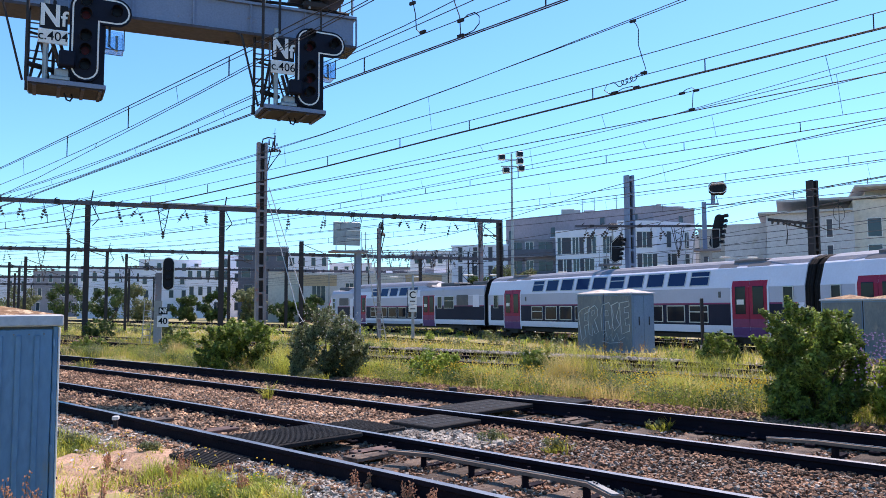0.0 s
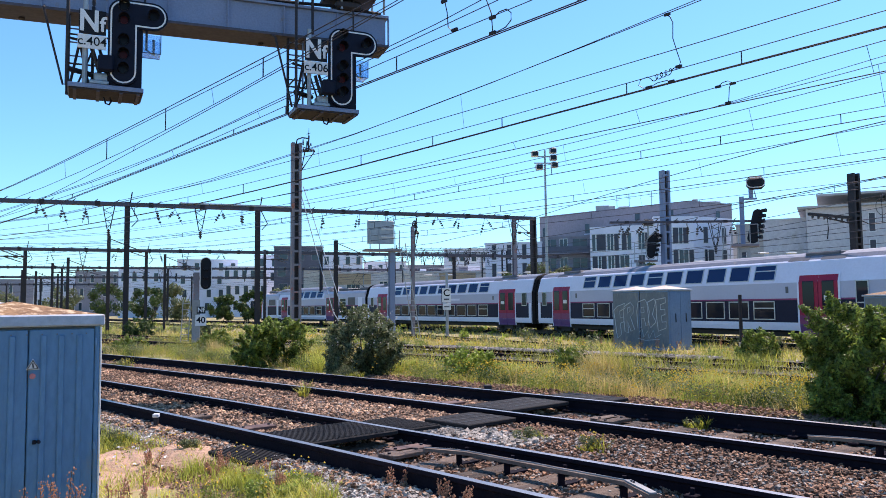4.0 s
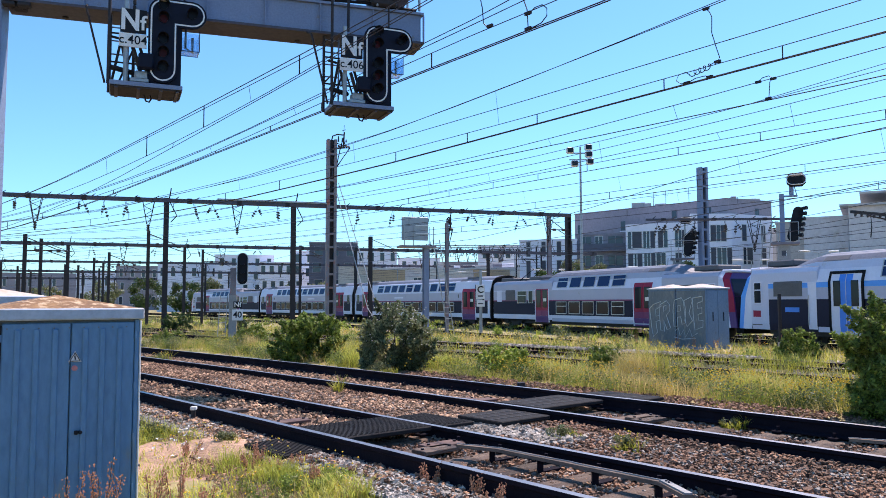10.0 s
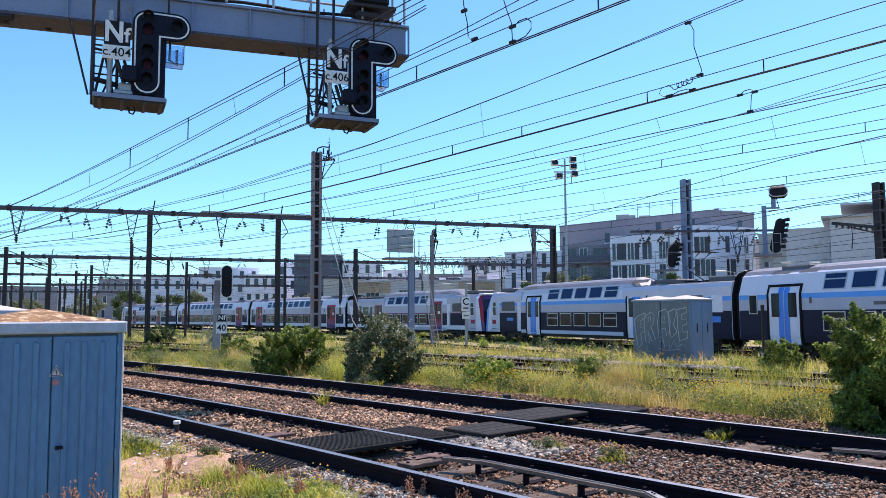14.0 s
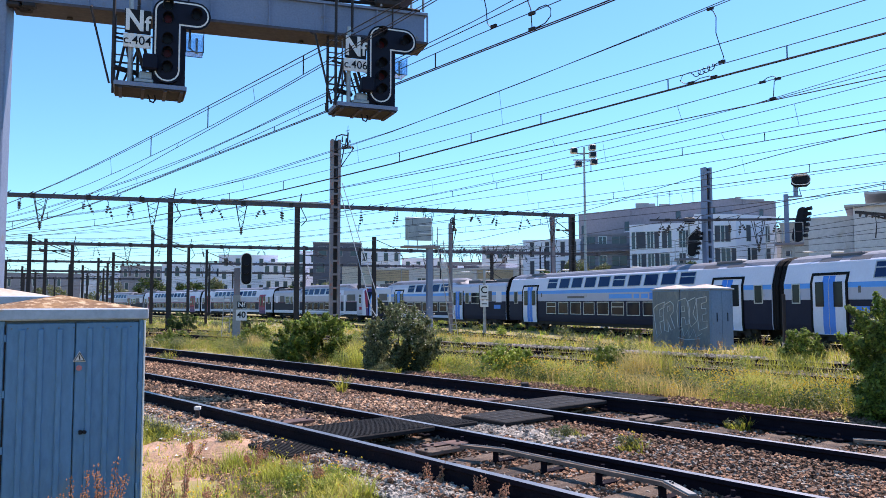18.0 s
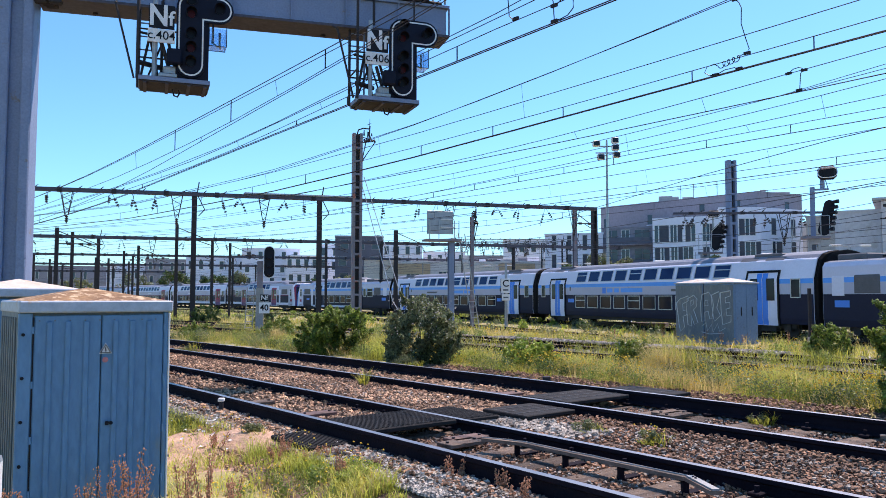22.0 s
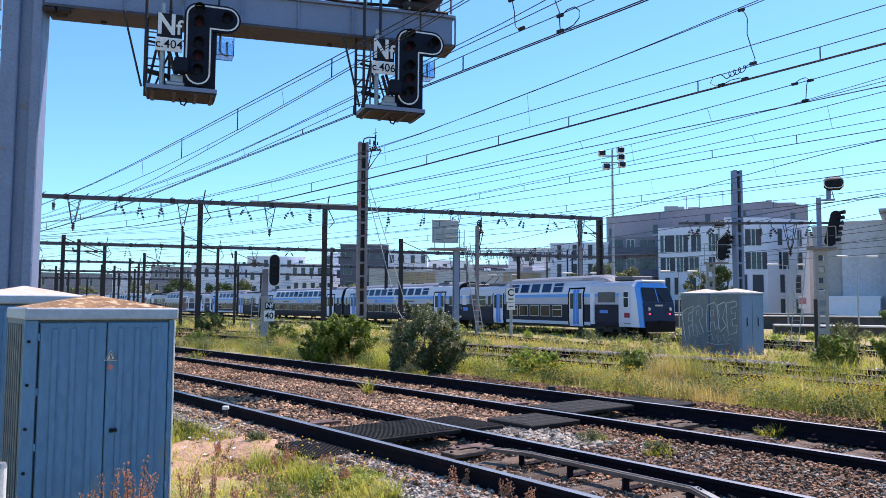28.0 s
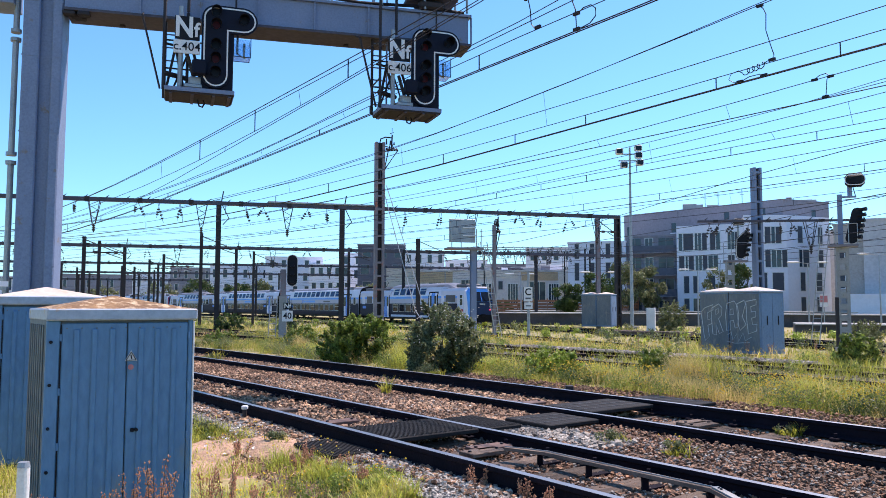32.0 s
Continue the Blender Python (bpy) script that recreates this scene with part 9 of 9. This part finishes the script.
def catenary(p, label, contact, aux=None, messengers=(), s0=-28, s1=200, r=0.011, twin=False, short=(), long=()):
    """An overhead line: contact wire, auxiliary wire, messengers, and droppers between them at short and long."""
    t = thing("overhead_line", Matrix(), label, "overhead wires", "overhead lines")

    def at(s, zz, dp=0.0):
        v = near(p + dp, s)
        v.z = zz
        return v

    def string(name, f, rad, dp=0.0):
        bm = bmesh.new()
        ss = list(np.arange(s0, 45, 2.5)) + list(np.arange(45, s1, 7.0))
        tube(bm, [at(s, f(s), dp) for s in ss], rad, 4)
        part(name, bm, "wire", t)

    fc = run_height(contact, 5.2)
    for dp in (0.0, 0.055) if twin else (0.0,):
        string("contact_wire", fc, r, dp)
    fa = run_height(aux, 5.5) if aux else None
    if aux:
        string("auxiliary_wire", fa, r * 0.75)
    fm = [run_height(m, 6.2) for m in messengers]
    for f in fm:
        string("messenger_wire", f, r * 0.8)
    for k, s in enumerate(short):
        bm = bmesh.new()
        tube(bm, [at(s, fc(s)), at(s, fa(s) if fa else fc(s) + 0.3)], 0.012, 4)
        part("dropper", bm, "wire", t)
    for k, s in enumerate(long):
        bm = bmesh.new()
        tube(bm, [at(s, (fa or fc)(s)), at(s + 0.1, fm[k % len(fm)](s))], 0.005, 4)
        part("dropper", bm, "wire", t)


catenary(7.2, "high overhead wires climbing over the near track to the gantry", [(12.0, 5.89), (17.75, 5.61), (22.0, 5.37), (27.2, 5.10)], [(11.5, 5.6), (15.5, 5.26), (19.6, 4.99), (23.7, 4.79)],
         [[(12.0, 5.80), (17.75, 5.55), (22.0, 5.33), (27.2, 5.08)], [(11.5, 5.55), (15.0, 5.25), (18.6, 4.93), (22.2, 4.57)]], s0=8.5, s1=70, short=(12.4, 16.3, 19.4), long=(14.2, 17.8, 22.0))
catenary(8.75, "twin-wire overhead line above the second track", [(6.3, 5.6), (13.5, 5.41), (20.7, 5.11), (27.9, 4.70)], [(7.3, 5.87), (11.9, 5.70), (17.0, 5.36), (23.6, 5.02)],
         [[(8.4, 6.2), (10.8, 5.99), (13.8, 5.80), (17.0, 5.55), (20.3, 5.36), (23.6, 5.22)], [(8.0, 6.08), (10.8, 5.92), (13.8, 5.74), (20.3, 5.32), (23.6, 5.18)]], twin=True, short=(3.0, 6.6, 10.5, 14.0, 16.1, 18.8, 20.7, 22.8, 25.5, 28.5, 32, 36, 40), long=(12.2, 15.0, 19.0, 24.0))
catenary(13.0, "twin-wire compound overhead line above the sidings", [(3.5, 5.54), (7.9, 5.46), (12.3, 5.34), (16.7, 5.19)], [(3.5, 5.79), (8.1, 5.67), (12.6, 5.55), (17.2, 5.44)],
         [[(6.7, 6.93), (10.2, 6.61), (13.7, 6.32), (17.2, 6.09)], [(6.6, 6.89), (10.1, 6.61), (13.6, 6.34), (17.2, 6.07)], [(4.2, 6.15), (8.5, 6.05), (12.8, 5.94), (17.2, 5.82)]], twin=True, short=(1.0, 3.65, 6.29, 8.56, 11.74, 13.95, 16.68, 19.6, 22.5, 26, 30, 34, 38), long=(12.9, 18.5, 25.0))
catenary(15.4, "simple overhead line with long droppers above the sidings", [(4.2, 5.49), (9.4, 5.45), (14.7, 5.41), (20.0, 5.38)], None, [[(4.1, 6.09), (9.1, 5.82), (14.0, 5.59), (18.9, 5.46)]], long=(1.5, 5.0, 9.73, 13.3, 16.7, 23))
catenary(19.3, "compound overhead line with many wires and droppers", [(5.2, 5.51), (11.2, 5.47), (17.2, 5.36), (23.2, 5.19)], [(5.2, 5.74), (11.2, 5.69), (17.2, 5.57), (23.2, 5.39)],
         [[(5.1, 6.8), (11.6, 6.42), (18.1, 6.14), (24.5, 5.96)], [(5.1, 6.57), (11.6, 6.16), (18.1, 5.9), (24.5, 5.79)], [(5.2, 6.1), (11.5, 5.88), (17.8, 5.63), (24.2, 5.37)]], short=(4.5, 6.91, 9.75, 12.02, 15.04, 16.94, 18.88, 21.0, 23.18, 26, 29, 33, 37), long=(6.0, 8.9, 10.8, 14.5, 19.0, 20.5, 22.0, 27.0))
catenary(24.9, "compound overhead line before the main track", [(6.6, 5.53), (11.6, 5.44), (16.6, 5.37), (21.6, 5.29)], [(6.6, 5.77), (12.6, 5.68), (18.6, 5.6), (24.5, 5.54)], [[(6.6, 6.54), (12.5, 6.3), (18.4, 6.15), (24.3, 6.09)]], r=0.013, short=(4, 7.5, 11, 14.5, 18, 21.5, 25, 29, 33), long=(8.8, 13, 17.5, 22, 27))
catenary(31.0, "overhead line before the main track", [(5, 5.5), (20, 5.42), (35, 5.35)], [(5, 5.8), (20, 5.72), (35, 5.65)], [[(5, 6.6), (20, 6.2), (35, 6.05)]], r=0.013, short=(6, 11, 16, 21, 26, 31, 36), long=(8.5, 18.5, 28.5))


def steep_wire():
    """A thin wire rising off the messenger."""
    t = thing("feeder_wire", Matrix(), "thin feeder wire rising beside the overhead line", "wire", "feeder wires")
    bm = bmesh.new()
    tube(bm, [near(19.3, s) + Vector((0, 0, z)) for s, z in ((-8.0, 8.2), (5.1, 6.98), (8.6, 6.65), (10.3, 6.48))], 0.008, 4)
    part("cable", bm, "wire", t)


steep_wire()


def main_line_wires(off, label):
    t = thing("overhead_line", Matrix(), label, "overhead wires", "overhead lines")
    for z, nm in ((4.75, "contact_wire"), (5.9, "messenger_wire")):
        bm = bmesh.new()
        tube(bm, [line(s, off) + Vector((0, 0, z + 0.6 + (0.5 * math.cos(s / 9) if z > 5 else 0))) for s in np.arange(-50, 320, 7.0)], 0.014, 4)
        part(nm, bm, "wire", t)


main_line_wires(-1.4, "overhead line above the running train"), main_line_wires(7.5, "overhead line before the train"), main_line_wires(-5.6, "overhead line behind the train"), main_line_wires(-9.0, "overhead line by the platform"), main_line_wires(-14.0, "overhead line by the far platform")


def jumper(p, pts, label, clamps, r=0.009):
    """A jumper cable through (s, z) points in the plane of an overhead line, with clamps at its ends."""
    t = thing("jumper_cable", Matrix(), label, "cable", "jumper cables")
    bm = bmesh.new()
    tube(bm, [near(p, s) + Vector((0, 0, z)) for s, z in pts], r, 5)
    part("cable", bm, "wire", t)
    for s, z in clamps:
        bm = bmesh.new()
        bar(bm, near(p, s - 0.06) + Vector((0, 0, z)), near(p, s + 0.06) + Vector((0, 0, z)), 0.04, 0.05)
        part("clamp", bm, "dark_steel", t)


def ring_run(sa, za, sb, zb, turns, rad):
    """Points of a loose coil between two places."""
    n = turns * 12
    return [(sa + (sb - sa) * k / n + rad * math.cos(k * math.pi / 6) * 0.8, za + (zb - za) * k / n + rad * math.sin(k * math.pi / 6)) for k in range(n + 1)]


jumper(13.0, [(7.66, 6.78), (7.6, 6.72), (7.55, 6.6), (7.56, 6.3), (7.48, 6.0), (7.42, 5.8), (7.46, 5.74), (7.56, 5.72)] + ring_run(7.6, 5.68, 7.98, 5.62, 4, 0.055) + [(8.1, 5.68), (8.25, 5.66), (8.3, 5.56), (8.2, 5.48), (8.05, 5.47), (7.9, 5.52), (7.7, 5.52), (7.62, 5.47)], "coiled jumper cable between overhead wires", ((7.66, 6.79), (7.46, 5.73), (8.08, 5.47), (7.62, 5.48)))
jumper(8.75, [(9.32, 6.7), (9.29, 6.48), (9.22, 6.2), (9.2, 5.95), (9.12, 5.86), (8.98, 5.87)], "short jumper cable with clamps", ((9.05, 5.86), (9.29, 6.42)))
jumper(8.75, [(8.42, 6.4), (8.34, 6.15), (8.24, 5.9), (8.22, 5.6)] + [(8.1, 5.58), (7.95, 5.60), (7.84, 5.68), (7.84, 5.80), (7.93, 5.88), (8.08, 5.88), (8.2, 5.82)], "looped jumper cable on the twin contact wires", ((8.22, 5.58), (8.22, 5.83)))
jumper(15.4, [(7.9, 5.9), (7.8, 5.96), (7.68, 5.97), (7.59, 5.90), (7.66, 5.84), (7.68, 5.6), (7.69, 5.5)], "small looped jumper on the plain overhead line", ((7.9, 5.89), (7.59, 5.89), (7.7, 5.5)))


motions()
